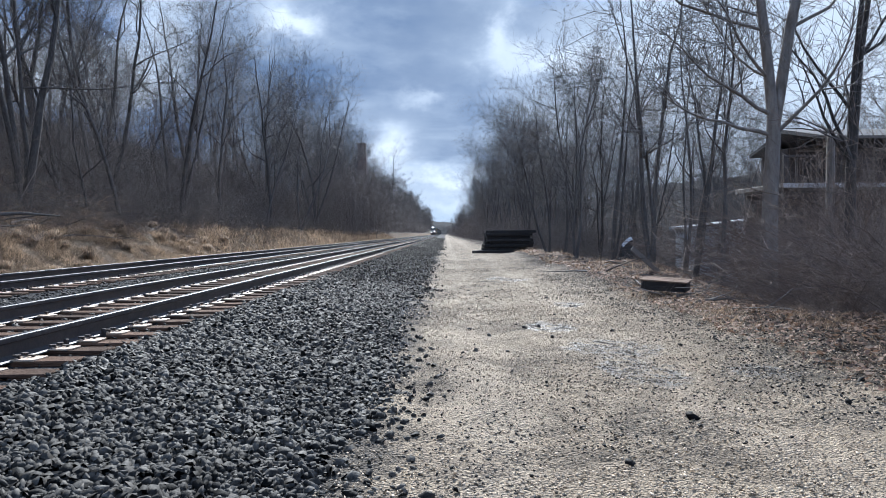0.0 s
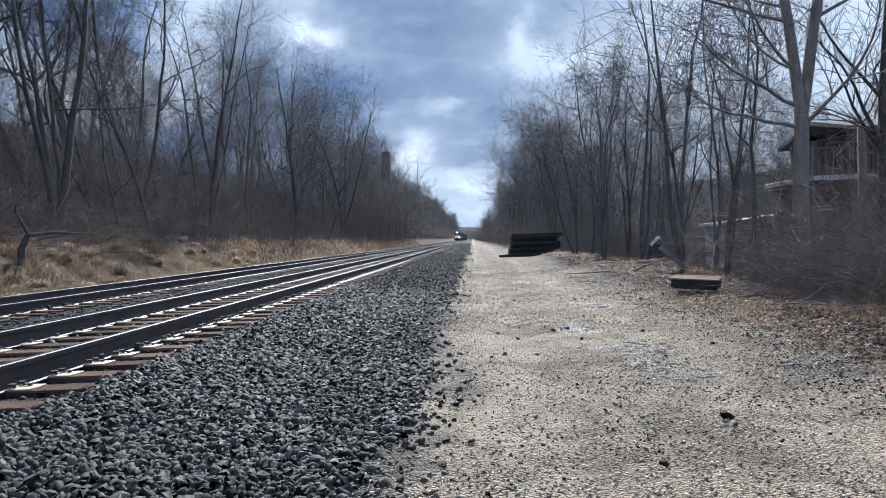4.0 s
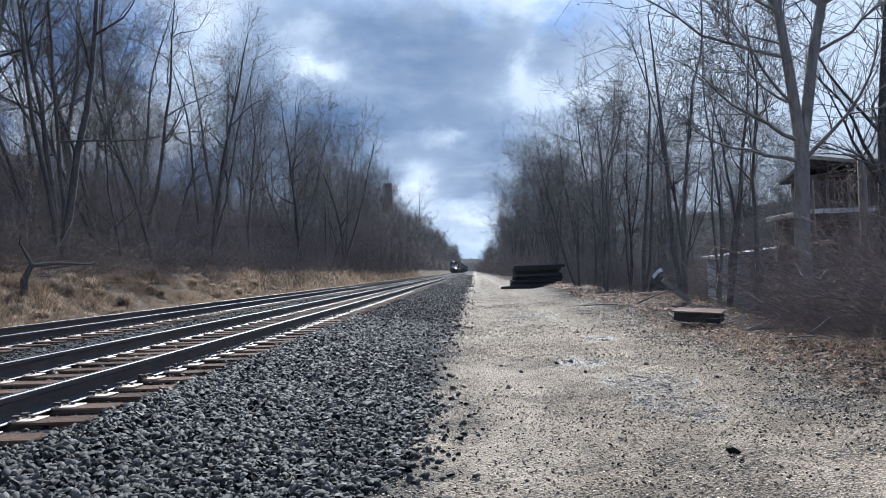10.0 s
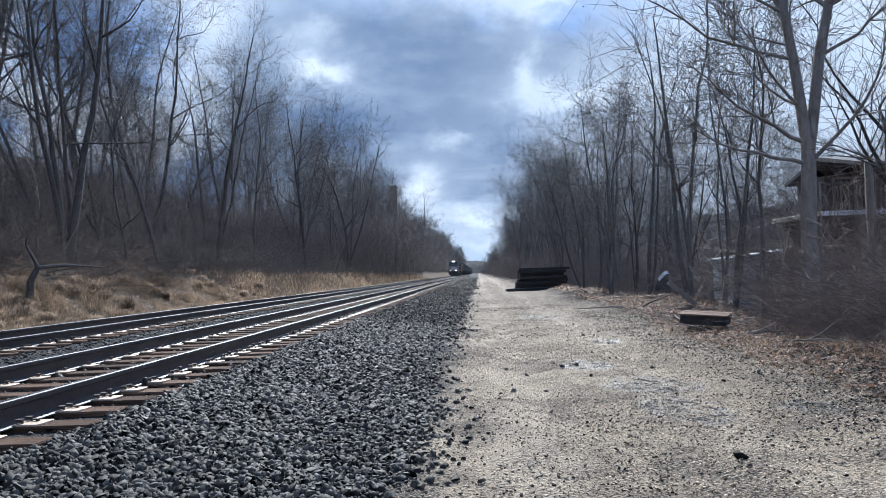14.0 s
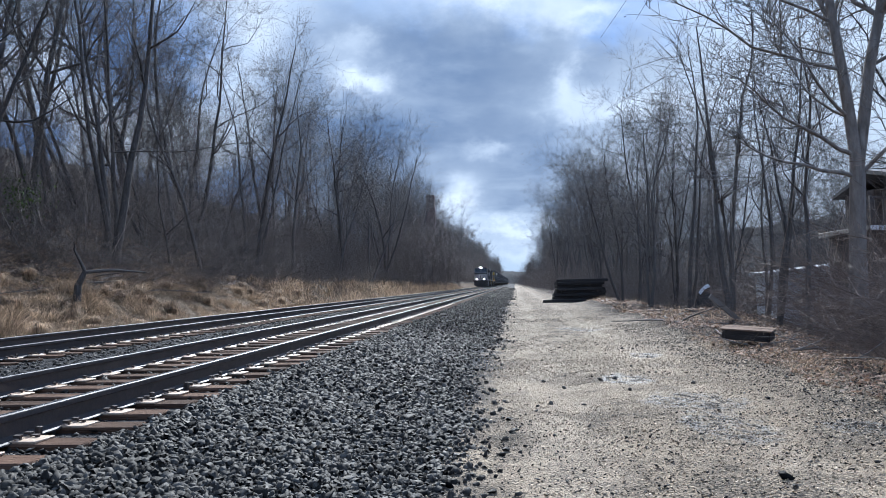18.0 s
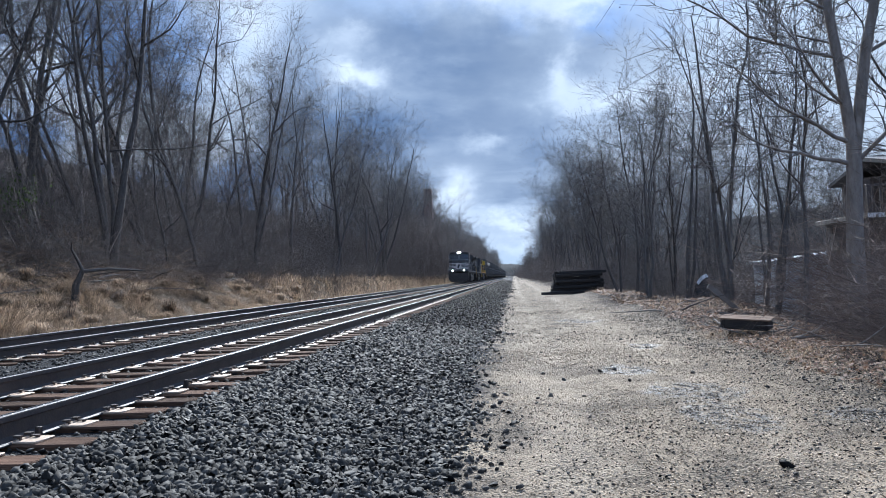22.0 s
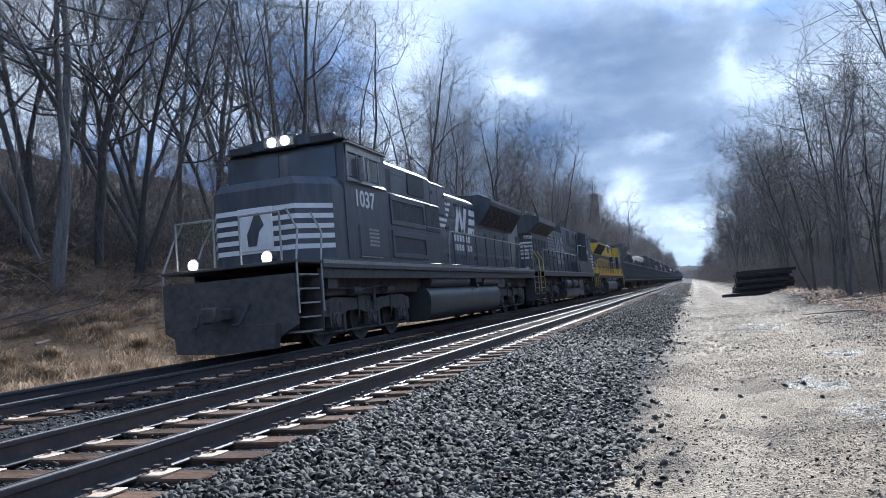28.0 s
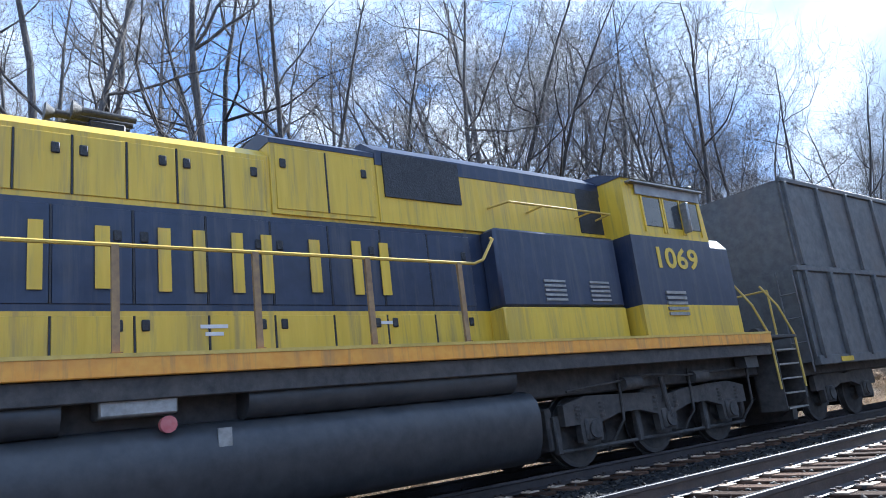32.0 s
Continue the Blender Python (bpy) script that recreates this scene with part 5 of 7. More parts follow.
        # flat dark panel; the gap's shade behind the cab is put into its colour
        part("cab_recess", MB().box(min(sx * 0.95, sx * 1.012), max(sx * 0.95, sx * 1.012), u(4.62), u(6.1 if mid == "black" else 5.2), 3.62, 4.4, 0.01), M["grille"], t, "dark panel standing for the shade behind the cab")
    # flared radiator section
    rb, re_ = u(14.5), u(19.6)
    fl = [(-0.95, 3.42), (0.95, 3.42), (1.5, 4.22), (1.5, 4.40), (1.05, 4.62), (-1.05, 4.62), (-1.5, 4.40), (-1.5, 4.22)]
    part("radiator_housing", MB().prism(fl, rb, re_), M[up], t, "flared radiator housing")
    part("radiator_cap", MB().prism([(1.51, 4.30), (1.51, 4.41), (1.06, 4.635), (-1.06, 4.635), (-1.51, 4.41), (-1.51, 4.30)], rb - 0.01, re_ + 0.01), M[roof], t)
    part("rear_hood_top", MB().prism(chamfer_plan(0.95, re_, he, 0, 0.36, 0.72), 4.22, 4.30, "z"), M[up], t)
    part("rear_cap", MB().prism(chamfer_plan(0.96, re_, he + 0.01, 0, 0.36, 0.72), 4.3, 4.66, "z"), M[roof], t)
    n = 3
    for sx in (-1, 1):
        for i in range(n):
            a = rb + 0.12 + (re_ - rb - 0.24) * i / n
            b = a + (re_ - rb - 0.24) / n - 0.07
            p = [(sx * 1.0, 3.48), (sx * 1.49, 4.195), (sx * 1.52, 4.175), (sx * 1.03, 3.46)]
            screen = part("radiator_screen", MB().prism(p, a, b), M["grille"], t, "dark radiator screen")
            fins = MB()
            for j in range(24):
                y = a + 0.04 + (b - a - 0.1) * j / 23
                fins.prism([(sx * 1.045, 3.475), (sx * 1.525, 4.165), (sx * 1.545, 4.15), (sx * 1.065, 3.46)], y, y + 0.022)
            tagged(part("screen_mesh", fins, M["under"], screen), kind="stuff")
    for k in range(3):
        y = rb + 0.9 + k * 1.65
        part("fan", MB().tube((0, y, 4.63), (0, y, 4.72), 0.62, n=20), M["grille"], t)
    part("exhaust", MB().box(-0.35, 0.35, u(11.6), u(12.4), 4.34, 4.5, 0.03), M["grille"], t)
    horn = part("horn", MB().box(-0.1, 0.1, u(12.0), u(12.4), 4.36, 4.76, 0.02), M["grille"], t, "black air horn cluster")
    for k, ln in ((-0.16, 0.6), (0.0, 0.85), (0.16, 0.7)):
        part("trumpet", MB().tube((k, u(11.9), 4.8), (k, u(11.9 + ln), 4.82), 0.035, 0.05, n=12).tube((k, u(11.9 + ln), 4.82), (k, u(12.0 + ln), 4.825), 0.05, 0.11, n=12), M["grille"], horn)
    # doors
    hood_doors(t, 0.95, u(10.65), u(14.3), 7, 3.52, 4.16, up)
    hood_doors(t, 0.95, u(7.6), u(19.0), 15, 1.82, 2.28, low)
    hood_doors(t, 0.95, u(7.6), u(19.0), 15, 2.40, 3.40, mid)
    hood_doors(t, 0.985, u(9.15), u(10.55), 2, 3.56, 4.36, up)
    # no notch is cut; a dark box on the hood gives its shade
    part("step_notch", MB().box(-0.965, 0.965, he - 1.35, he - 0.5, 1.8, 3.38, 0.01), M["grille"], t)
    # nose and cab
    plan = [(-1.48, u(2.36)), (-1.48, u(1.75)), (-0.95, u(1.1)), (0.95, u(1.1)), (1.48, u(1.75)), (1.48, u(2.36))]
    bands = ((low, 1.76, 2.33), (mid, 2.33, 3.40)) if low != mid else ((mid, 1.76, 3.40),)
    for m, z0, z1 in bands:
        part("nose", MB().prism(plan, z0, z1, "z"), M[m], t, "blunt nose below the windscreen")
    top = [(x * 0.93, y + (0.10 if y < u(2) else 0)) for x, y in plan]
    nt_ = MB()
    nt_.add([(x, y, 3.40) for x, y in plan] + [(x, y, 3.58) for x, y in top], [(i, (i + 1) % 6, 6 + (i + 1) % 6, 6 + i) for i in range(6)] + [(6, 7, 8, 9, 10, 11)])
    part("nose_top", nt_, M["grille" if up == "yellow" else roof], t)
    cb = [(u(4.6), 1.76), (u(2.32), 1.76), (u(2.32), 3.55), (u(2.42), 4.42), (u(2.5), 4.50), (u(4.6), 4.50)]
    if low != mid:
        part("cab_lower", MB().box(-1.5, 1.5, u(2.33), u(4.6), 1.76, 2.33), M[low], t)
        part("cab_middle", MB().box(-1.5, 1.5, u(2.33), u(4.6), 2.33, 3.50), M[mid], t)
        cb = [(u(4.6), 3.50), (u(2.32), 3.50), (u(2.42), 4.42), (u(2.5), 4.50), (u(4.6), 4.50)]
    part("cab", MB().prism(cb, -1.5, 1.5, "x"), M[up], t, "wide crew cab")
    part("cab_roof", MB().prism([(-1.54, 4.49), (1.54, 4.49), (1.1, 4.66), (0.5, 4.72), (-0.5, 4.72), (-1.1, 4.66)], u(2.28), u(4.62)), M[roof], t)
    for sx in (-1, 1):
        part("sunshade", MB().box(min(sx * 1.5, sx * 1.62), max(sx * 1.5, sx * 1.62), u(2.4), u(4.5), 4.40, 4.43), M["treads"], t)
        part("visor_board", MB().box(sx * 1.53 - 0.012, sx * 1.53 + 0.012, u(2.45), u(4.3), 4.22, 4.40, 0.006), M["treads" if mid == "black" else "faded"], t, "pale board above the side windows")
        for a, b in ((2.5, 3.0), (3.07, 3.55), (3.62, 4.15)):
            w = part("side_window", MB().box(sx * 1.5 - 0.012, sx * 1.5 + 0.012, u(a), u(b), 3.68, 4.2, 0.01), M["glass"], t, "dark side window")
            for yy in (a, b):
                part("window_frame", MB().box(sx * 1.51 - 0.015, sx * 1.51 + 0.015, u(yy) - 0.02, u(yy) + 0.02, 3.58, 4.29), M["treads" if mid == "black" else up], w)
        part("mirror", MB().box(sx * 1.6 - 0.08, sx * 1.6 + 0.08, u(3.03), u(3.09), 3.6, 4.15, 0.02), M["treads"], t)
        for k in range(5):
            part("louvre", MB().box(min(sx * 1.48, sx * 1.53), max(sx * 1.48, sx * 1.515), u(3.4), u(3.95), 2.15 + 0.09 * k, 2.2 + 0.09 * k), M["treads"], t)
    for x in (-0.72, 0.72):
        ws = MB()
        ws.add([(x - 0.62, u(2.31) - 0.015, 3.66), (x + 0.62, u(2.31) - 0.015, 3.66), (x + 0.58, u(2.39) - 0.015, 4.34), (x - 0.58, u(2.39) - 0.015, 4.34), (x - 0.62, u(2.35), 3.66), (x + 0.62, u(2.35), 3.66), (x + 0.58, u(2.43), 4.34), (x - 0.58, u(2.43), 4.34)],
               [(0, 1, 2, 3), (4, 7, 6, 5), (0, 4, 5, 1), (1, 5, 6, 2), (2, 6, 7, 3), (3, 7, 4, 0)])
        part("windscreen", ws, M["glass"], t, "dark windscreen pane")
    # lights
    part("headlight_housing", MB().box(-0.42, 0.42, u(2.2), u(2.6), 4.46, 4.76, 0.04), M[roof], t)
    part("rear_light_housing", MB().box(-0.32, 0.32, he - 0.02, he + 0.06, 3.62, 3.92, 0.03), M["grille"], t)
    LIT = number == "1037"
    for x in (-0.17, 0.17):
        part("headlight", MB().tube((x, u(2.2), 4.61), (x, u(2.17), 4.61), 0.095, n=14), M["lamp" if LIT else "lens"], t, "round headlight")
        part("rear_light", MB().tube((x * 0.8, he + 0.05, 3.77), (x * 0.8, he + 0.08, 3.77), 0.1, n=14), M["lens"], t)
    for x in (-0.85, 0.85):
        d = part("ditch_light", MB().tube((x, u(0.3), 1.86), (x, u(0.12), 1.86), 0.13, n=12), M["under"], t)
        part("lens", MB().tube((x, u(0.13), 1.86), (x, u(0.08), 1.86), 0.085, n=12), M["lamp" if LIT else "lens"], d, "ditch light lens")
    for x in (-1.05, 1.05):
        part("number_board", MB().box(x - 0.3, x + 0.3, u(2.25), u(2.4), 4.46, 4.64, 0.02), M["grille"], t)
    # undergear
    part("fuel_tank", MB().prism([(sx * x, z) for sx, row in ((-1, TANK), (1, TANK[::-1])) for x, z in row], u(7.2), u(14.8)), M["tank"], t, "long dark fuel tank")
    for sx in (-1, 1):
        for a, b in ((7.5, 11.2), (12.9, 15.0)):
            part("air_reservoir", MB().tube((sx * 1.25, u(a), 1.34), (sx * 1.25, u(b), 1.34), 0.2, n=14), M["tank"], t)
        part("fuel_gauge", MB().box(sx * 1.46 - 0.015, sx * 1.46 + 0.015, u(11.4), u(11.54), 0.72, 1.08, 0.006), M["treads"], t)
        part("fuel_cap", MB().tube((sx * 1.4, u(12.0), 1.16), (sx * 1.47, u(12.0), 1.16), 0.08, n=12), M["red" if mid != "black" else "tank"], t, "round filler cap")
        part("electric_box", MB().box(min(sx * 1.1, sx * 1.45), max(sx * 1.1, sx * 1.45), u(11.9), u(12.6), 1.26, 1.52, 0.02), M["treads" if mid != "black" else "tank"], t)
        part("battery_box", MB().box(min(sx * 1.0, sx * 1.4), max(sx * 1.0, sx * 1.4), u(14.9), u(16.0), 1.05, 1.5, 0.03), M["tank"], t)
    axles = truck(t, u(4.0), 3, 1.85) + truck(t, u(L - 4.1), 3, 1.85)
    end_steps(t, u(0), -1, rail)
    end_steps(t, u(L), 1, rail)
    coupler(t, u(0), -1)
    coupler(t, u(L), 1)
    walkway_rails(t, u(9.1 if mid == "black" else 7.75), u(L - 0.75), 10, rail)
    return t, axles


M["lens"] = surf("unlit_lens", (0.5, 0.5, 0.5), (0.6, 0.6, 0.6), 5, 0.15, spec=0.8)
M["tank"] = surf("dusty_black_tank", (0.03, 0.031, 0.034), (0.055, 0.055, 0.056), 6, 0.45, bump=0.12, c3=(0.075, 0.072, 0.07))
M["red"] = surf("faded_red_paint", (0.45, 0.10, 0.10), (0.5, 0.18, 0.17), 10, 0.6)

CONSIST = "locomotives hauling the train"
AXLES = {}


def livery_black(t, L, num):
    """Horizontal nose stripes, flank stripes and emblem shapes."""
    u = lambda s: -L / 2 + s  # noqa: E731
    for k in range(5):
        z = 2.05 + 0.21 * k
        part("nose_stripe", MB().box(-0.95, 0.95, u(1.085), u(1.105), z, z + 0.10), M["white"], t, "white nose stripe")
        for sx in (-1, 1):
            part("nose_stripe", MB().add([(sx * 0.955, u(1.09), z), (sx * 1.485, u(1.74), z), (sx * 1.485, u(1.74), z + 0.1), (sx * 0.955, u(1.09), z + 0.1), (sx * 0.95, u(1.11), z), (sx * 1.47, u(1.76), z), (sx * 1.47, u(1.76), z + 0.1), (sx * 0.95, u(1.11), z + 0.1)],
                 [(0, 1, 2, 3), (4, 7, 6, 5), (0, 4, 5, 1), (3, 2, 6, 7), (0, 3, 7, 4), (1, 5, 6, 2)]), M["white"], t, "white nose stripe")
    part("emblem_panel", MB().box(-0.42, 0.42, u(1.065), u(1.090), 2.1, 3.0, 0.008), M["white"], t, "pale emblem panel on the nose")
    part("emblem", MB().prism([(-0.18, 2.2), (0.02, 2.2), (0.1, 2.5), (0.22, 2.62), (0.1, 2.9), (0.0, 2.85), (-0.12, 2.6), (-0.2, 2.45)], u(1.055), u(1.075)), M["black"], t, "dark emblem shape")
    for sx in (-1, 1):
        part("edge_stripe", MB().box(sx * 1.575 - 0.006, sx * 1.575 + 0.006, u(1.0), u(L - 1.0), 1.70, 1.775), M["treads"], t)
    bars(t, "flank_stripe", "white flank stripe", "white", 0.966, [(u(9.4), u(11.2 - 0.16 * k), 3.88 - 0.19 * k, 3.98 - 0.19 * k) for k in range(5)])
    for sx in (-1, 1):
        s = sx * 0.972
        for pts in ([(11.25, 3.05), (11.55, 3.05), (11.95, 3.95), (11.65, 3.95)], [(11.7, 3.95), (11.98, 3.95), (12.3, 3.05), (12.02, 3.05)], [(12.05, 3.05), (12.35, 3.05), (12.75, 3.95), (12.45, 3.95)],
                    [(12.72, 3.05), (13.5, 3.05), (13.56, 3.27), (12.8, 3.27)], [(12.86, 3.39), (13.6, 3.39), (13.66, 3.61), (12.92, 3.61)], [(12.98, 3.73), (13.7, 3.73), (13.72, 3.95), (13.02, 3.95)]):
            part("emblem", MB().prism([(u(a + 0.25), z) for a, z in pts], s - 0.005, s + 0.005, "x"), M["white"], t, "pale slanted emblem shape on the hood")
    bars(t, "lettering_bar", "pale bar of lettering", "white", 0.968, [(u(11.3 + 0.33 * i), u(11.3 + 0.33 * i + 0.21), 2.72, 2.94) for i in range(6)] + [(u(11.2 + 0.32 * i), u(11.2 + 0.32 * i + 0.21), 2.40, 2.62) for i in range(7)])
    for sx, turn in ((1, 90), (-1, -90)):
        put_text(t, num, 0.54, M["white"], (sx * 1.506, u(3.3), 3.2), turn, label="white cab number")


BLACK = ("black", "black", "black", "black", "black", "treads")
LEAD, AXLES["lead"] = make_road_unit("locomotive", "black diesel locomotive with white nose stripes, leading with lights lit", CONSIST, 22.1, "1037", BLACK)
livery_black(LEAD, 22.1, "1037")
HERITAGE = ("yellow", "blue", "yellow", "blue", "orange", "rail_yellow")
THIRD, AXLES["third"] = make_road_unit("locomotive", "yellow and dark blue heritage diesel locomotive running cab last", CONSIST, 22.1, "1069", HERITAGE)


def livery_yellow(t, L):
    u = lambda s: -L / 2 + s  # noqa: E731
    for sx, turn in ((1, 90), (-1, -90)):
        put_text(t, "1069", 0.5, M["yellow"], (sx * 1.506, u(3.45), 3.12), turn, label="yellow cab number").matrix_local = pose(sx * 1.506, u(3.45), 3.12, 0, 0, turn) @ Matrix.Diagonal((1.3, 1, 1, 1))
        # plain letter-high shapes, one for each letter of the name
        for i, w in enumerate((0.54, 0.14, 0.48, 0.5, 0.14, 0.52, 0.14, 0.6, 0.56)):
            y = u(15.62 - 0.79 * i) if sx > 0 else u(9.3 + 0.79 * i)
            s = sx * 0.985
            if w < 0.3:
                shapes = [[(y - w / 2, 2.55), (y + w / 2, 2.55), (y + w / 2, 3.2), (y - w / 2, 3.2)]]
            else:
                shapes = [[(y - w / 2, 2.53), (y - w / 2 + 0.13, 2.53), (y - w / 2 + 0.13, 3.22), (y - w / 2, 3.22)], [(y + w / 2 - 0.13, 2.53), (y + w / 2, 2.53), (y + w / 2, 3.22), (y + w / 2 - 0.13, 3.22)]]
            for pts in shapes:
                part("lettering_bar", MB().prism(pts, s - 0.008, s + 0.008, "x"), M["yellow"], t, "yellow block of the flank lettering")
    he = u(L - 0.42)
    for sx in (-1, 1):
        ang = 180 - sx * 63.4
        o = put_text(t, "1069", 0.30, M["blue"], (sx * 0.785, he - 0.35, 4.0), ang, label="dark number on the yellow hood end")
        o.matrix_local = pose(sx * 0.785, he - 0.35, 3.98, 0, 0, ang) @ Matrix.Diagonal((1.1, 1, 1, 1))
        part("sill_line", MB().box(sx * 1.575 - 0.005, sx * 1.575 + 0.005, u(1.0), u(L - 1), 1.785, 1.822), M["rail_yellow"], t)
    bars(t, "notice", "small white notice on a door", "white", 0.968, [(u(11.2), u(11.5), 2.14, 2.18), (u(11.25), u(11.45), 2.06, 2.1), (u(9.0), u(9.25), 2.16, 2.2), (u(13.4), u(13.7), 2.1, 2.14)])


livery_yellow(THIRD, 22.1)


def make_older_unit(name, label, group, L, number):
    """A black locomotive with a full-length hood, overhanging end radiators and a squarer cab, cab towards -y."""
    t = thing(name, label, "locomotive", group)
    u = lambda s: -L / 2 + s  # noqa: E731
    part("underframe", MB().box(-1.1, 1.1, u(0.3), u(L - 0.3), 1.05, 1.5, 0.03), M["under"], t)
    part("walkway", MB().box(-1.55, 1.55, u(0), u(L), 1.70, 1.76, 0.01), M["under"], t)
    for sx in (-1, 1):
        part("side_sill", MB().box(sx * 1.54 - 0.03, sx * 1.54 + 0.03, u(1.0), u(L - 1.0), 1.50, 1.78, 0.01), M["black"], t)
        part("edge_stripe", MB().box(sx * 1.575 - 0.006, sx * 1.575 + 0.006, u(1.0), u(L - 1.0), 1.72, 1.775), M["treads"], t)
    he = u(L - 1.03)
    part("hood", MB().prism(chamfer_plan(0.95, u(3.7), he, 0, 0.35), 1.76, 4.25, "z"), M["black"], t, "long black engine hood")
    part("hood_roof", MB().prism([(-0.95, 4.25), (0.95, 4.25), (0.6, 4.42), (-0.6, 4.42)], u(4.6), he), M["black"], t)
    part("tall_hood", MB().prism([(-0.96, 3.62), (0.96, 3.62), (0.96, 4.70), (0.75, 4.78), (-0.75, 4.78), (-0.96, 4.70)], u(3.7), u(10.6)), M["black"], t, "taller hood section behind the cab")
    part("radiator_wing", MB().prism([(-0.95, 3.72), (0.95, 3.72), (1.55, 4.22), (1.55, 4.45), (1.0, 4.62), (-1.0, 4.62), (-1.55, 4.45), (-1.55, 4.22)], u(15.6), u(20.2)), M["black"], t, "overhanging radiator wings")
    for sx in (-1, 1):
        for k in range(4):
            a = u(15.7) + 1.1 * k
            part("radiator_screen", MB().prism([(sx * 1.0, 3.775), (sx * 1.53, 4.2), (sx * 1.55, 4.18), (sx * 1.02, 3.75)], a, a + 1.05), M["grille"], t)
        part("intake_grille", MB().box(sx * 0.95 - 0.02, sx * 0.97 + 0.02, u(7.6), u(8.8), 3.75, 4.55), M["grille"], t)
        for k in range(5):
            part("side_grille", MB().box(sx * 0.95 - 0.02, sx * 0.96 + 0.02, u(15.9 + 0.73 * k), u(16.45 + 0.73 * k), 2.1, 3.5), M["grille"], t)
    hood_doors(t, 0.95, u(7.8), u(15.7), 11, 1.85, 3.0, "black")
    hood_doors(t, 0.95, u(8.7), u(15.5), 9, 3.06, 4.15, "black")
    part("nose", MB().prism([(u(1.7), 1.76), (u(0.62), 1.76), (u(0.64), 3.2), (u(1.7), 3.78)], -1.2, 1.2, "x"), M["black"], t)
    part("cab_lower", MB().box(-1.5, 1.5, u(0.7), u(7.6), 1.76, 2.57, 0.04), M["black"], t)
    part("cab", MB().prism([(u(3.75), 2.54), (u(0.72), 2.54), (u(0.74), 3.25), (u(1.75), 3.8), (u(2.0), 4.50), (u(3.75), 4.50)], -1.5, 1.5, "x"), M["black"], t, "wide crew cab with a sloping nose")
    part("cab_roof", MB().prism([(-1.55, 4.49), (1.55, 4.49), (1.1, 4.70), (-1.1, 4.70)], u(1.9), u(3.85)), M["black"], t)
    for sx in (-1, 1):
        for a, b in ((2.1, 2.62), (2.72, 3.4)):
            w = part("side_window", MB().box(sx * 1.5 - 0.012, sx * 1.5 + 0.012, u(a), u(b), 3.78, 4.3, 0.01), M["glass"], t)
            for yy in (a, b):
                part("window_frame", MB().box(sx * 1.51 - 0.015, sx * 1.51 + 0.015, u(yy) - 0.02, u(yy) + 0.02, 3.74, 4.34), M["treads"], w)
        part("mirror", MB().box(sx * 1.6 - 0.08, sx * 1.6 + 0.08, u(2.7), u(2.76), 3.6, 4.15, 0.02), M["treads"], t)
        for k in range(5):
            z = 2.1 + 0.22 * k
            part("nose_stripe", MB().prism([(u(0.72), z), (u(1.5 + 0.09 * k), z), (u(1.54 + 0.09 * k), z + 0.11), (u(0.72), z + 0.11)], sx * 1.5 - 0.006, sx * 1.5 + 0.008, "x"), M["white"], t, "white nose stripe")
            for d in (5.62, 6.92):
                part("louvre", MB().box(min(sx * 1.48, sx * 1.515), max(sx * 1.48, sx * 1.515), u(d), u(d + 0.4), 2.22 + 0.075 * k, 2.255 + 0.075 * k), M["treads"], t)
        for a, b in ((8.75, 10.55), (11.35, 13.15)):
            res = part("air_reservoir", MB().tube((sx * 1.2, u(a + 0.07), 1.08), (sx * 1.2, u(b - 0.07), 1.08), 0.29, n=20).tube((sx * 1.2, u(a), 1.08), (sx * 1.2, u(a + 0.07), 1.08), 0.2, 0.29, n=20).tube((sx * 1.2, u(b - 0.07), 1.08), (sx * 1.2, u(b), 1.08), 0.29, 0.2, n=20), M["tank"], t, "large dusty air reservoir")
            for k in (a + 0.22, b - 0.22):
                part("strap", MB().tube((sx * 1.2, u(k - 0.03), 1.08), (sx * 1.2, u(k + 0.03), 1.08), 0.298, n=20), M["under"], res)
        part("tank_end_box", MB().box(min(sx * 0.9, sx * 1.47), max(sx * 0.9, sx * 1.47), u(6.68), u(8.4), 0.26, 1.32, 0.04), M["tank"], t)
        part("fuel_gauge", MB().box(sx * 1.47 - 0.012, sx * 1.47 + 0.012, u(7.75), u(7.85), 0.8, 1.2, 0.006), M["treads"], t)
        part("equipment_box", MB().box(min(sx * 0.9, sx * 1.3), max(sx * 0.9, sx * 1.3), u(10.62), u(11.28), 0.78, 1.36, 0.03), M["under"], t)
        part("handrail", MB().path([(sx * 1.5, u(8.15), 1.8), (sx * 1.5, u(8.15), 2.9), (sx * 1.46, u(7.65), 3.56), (sx * 1.46, u(7.0), 3.6), (sx * 1.46, u(3.9), 3.64)], 0.02), M["treads"], t, "raised handrail beside the cab")
        part("hood_window", MB().box(sx * 0.95 - 0.02, sx * 0.97 + 0.02, u(5.65), u(6.3), 4.1, 4.56, 0.01), M["grille"], t)
        # the shadow behind the cab is painted as a dark panel on the hood
        part("cab_recess", MB().box(min(sx * 0.95, sx * 1.02), max(sx * 0.95, sx * 1.02), u(3.76), u(4.84), 2.58, 4.5, 0.01), M["grille"], t, "dark panel standing for the shade behind the cab")
    for k in range(5):
        z = 2.45 + 0.19 * k
        part("hood_end_stripe", MB().box(-0.6, 0.6, he - 0.005, he + 0.012, z, z + 0.09), M["white"], t, "white stripe on the hood end")
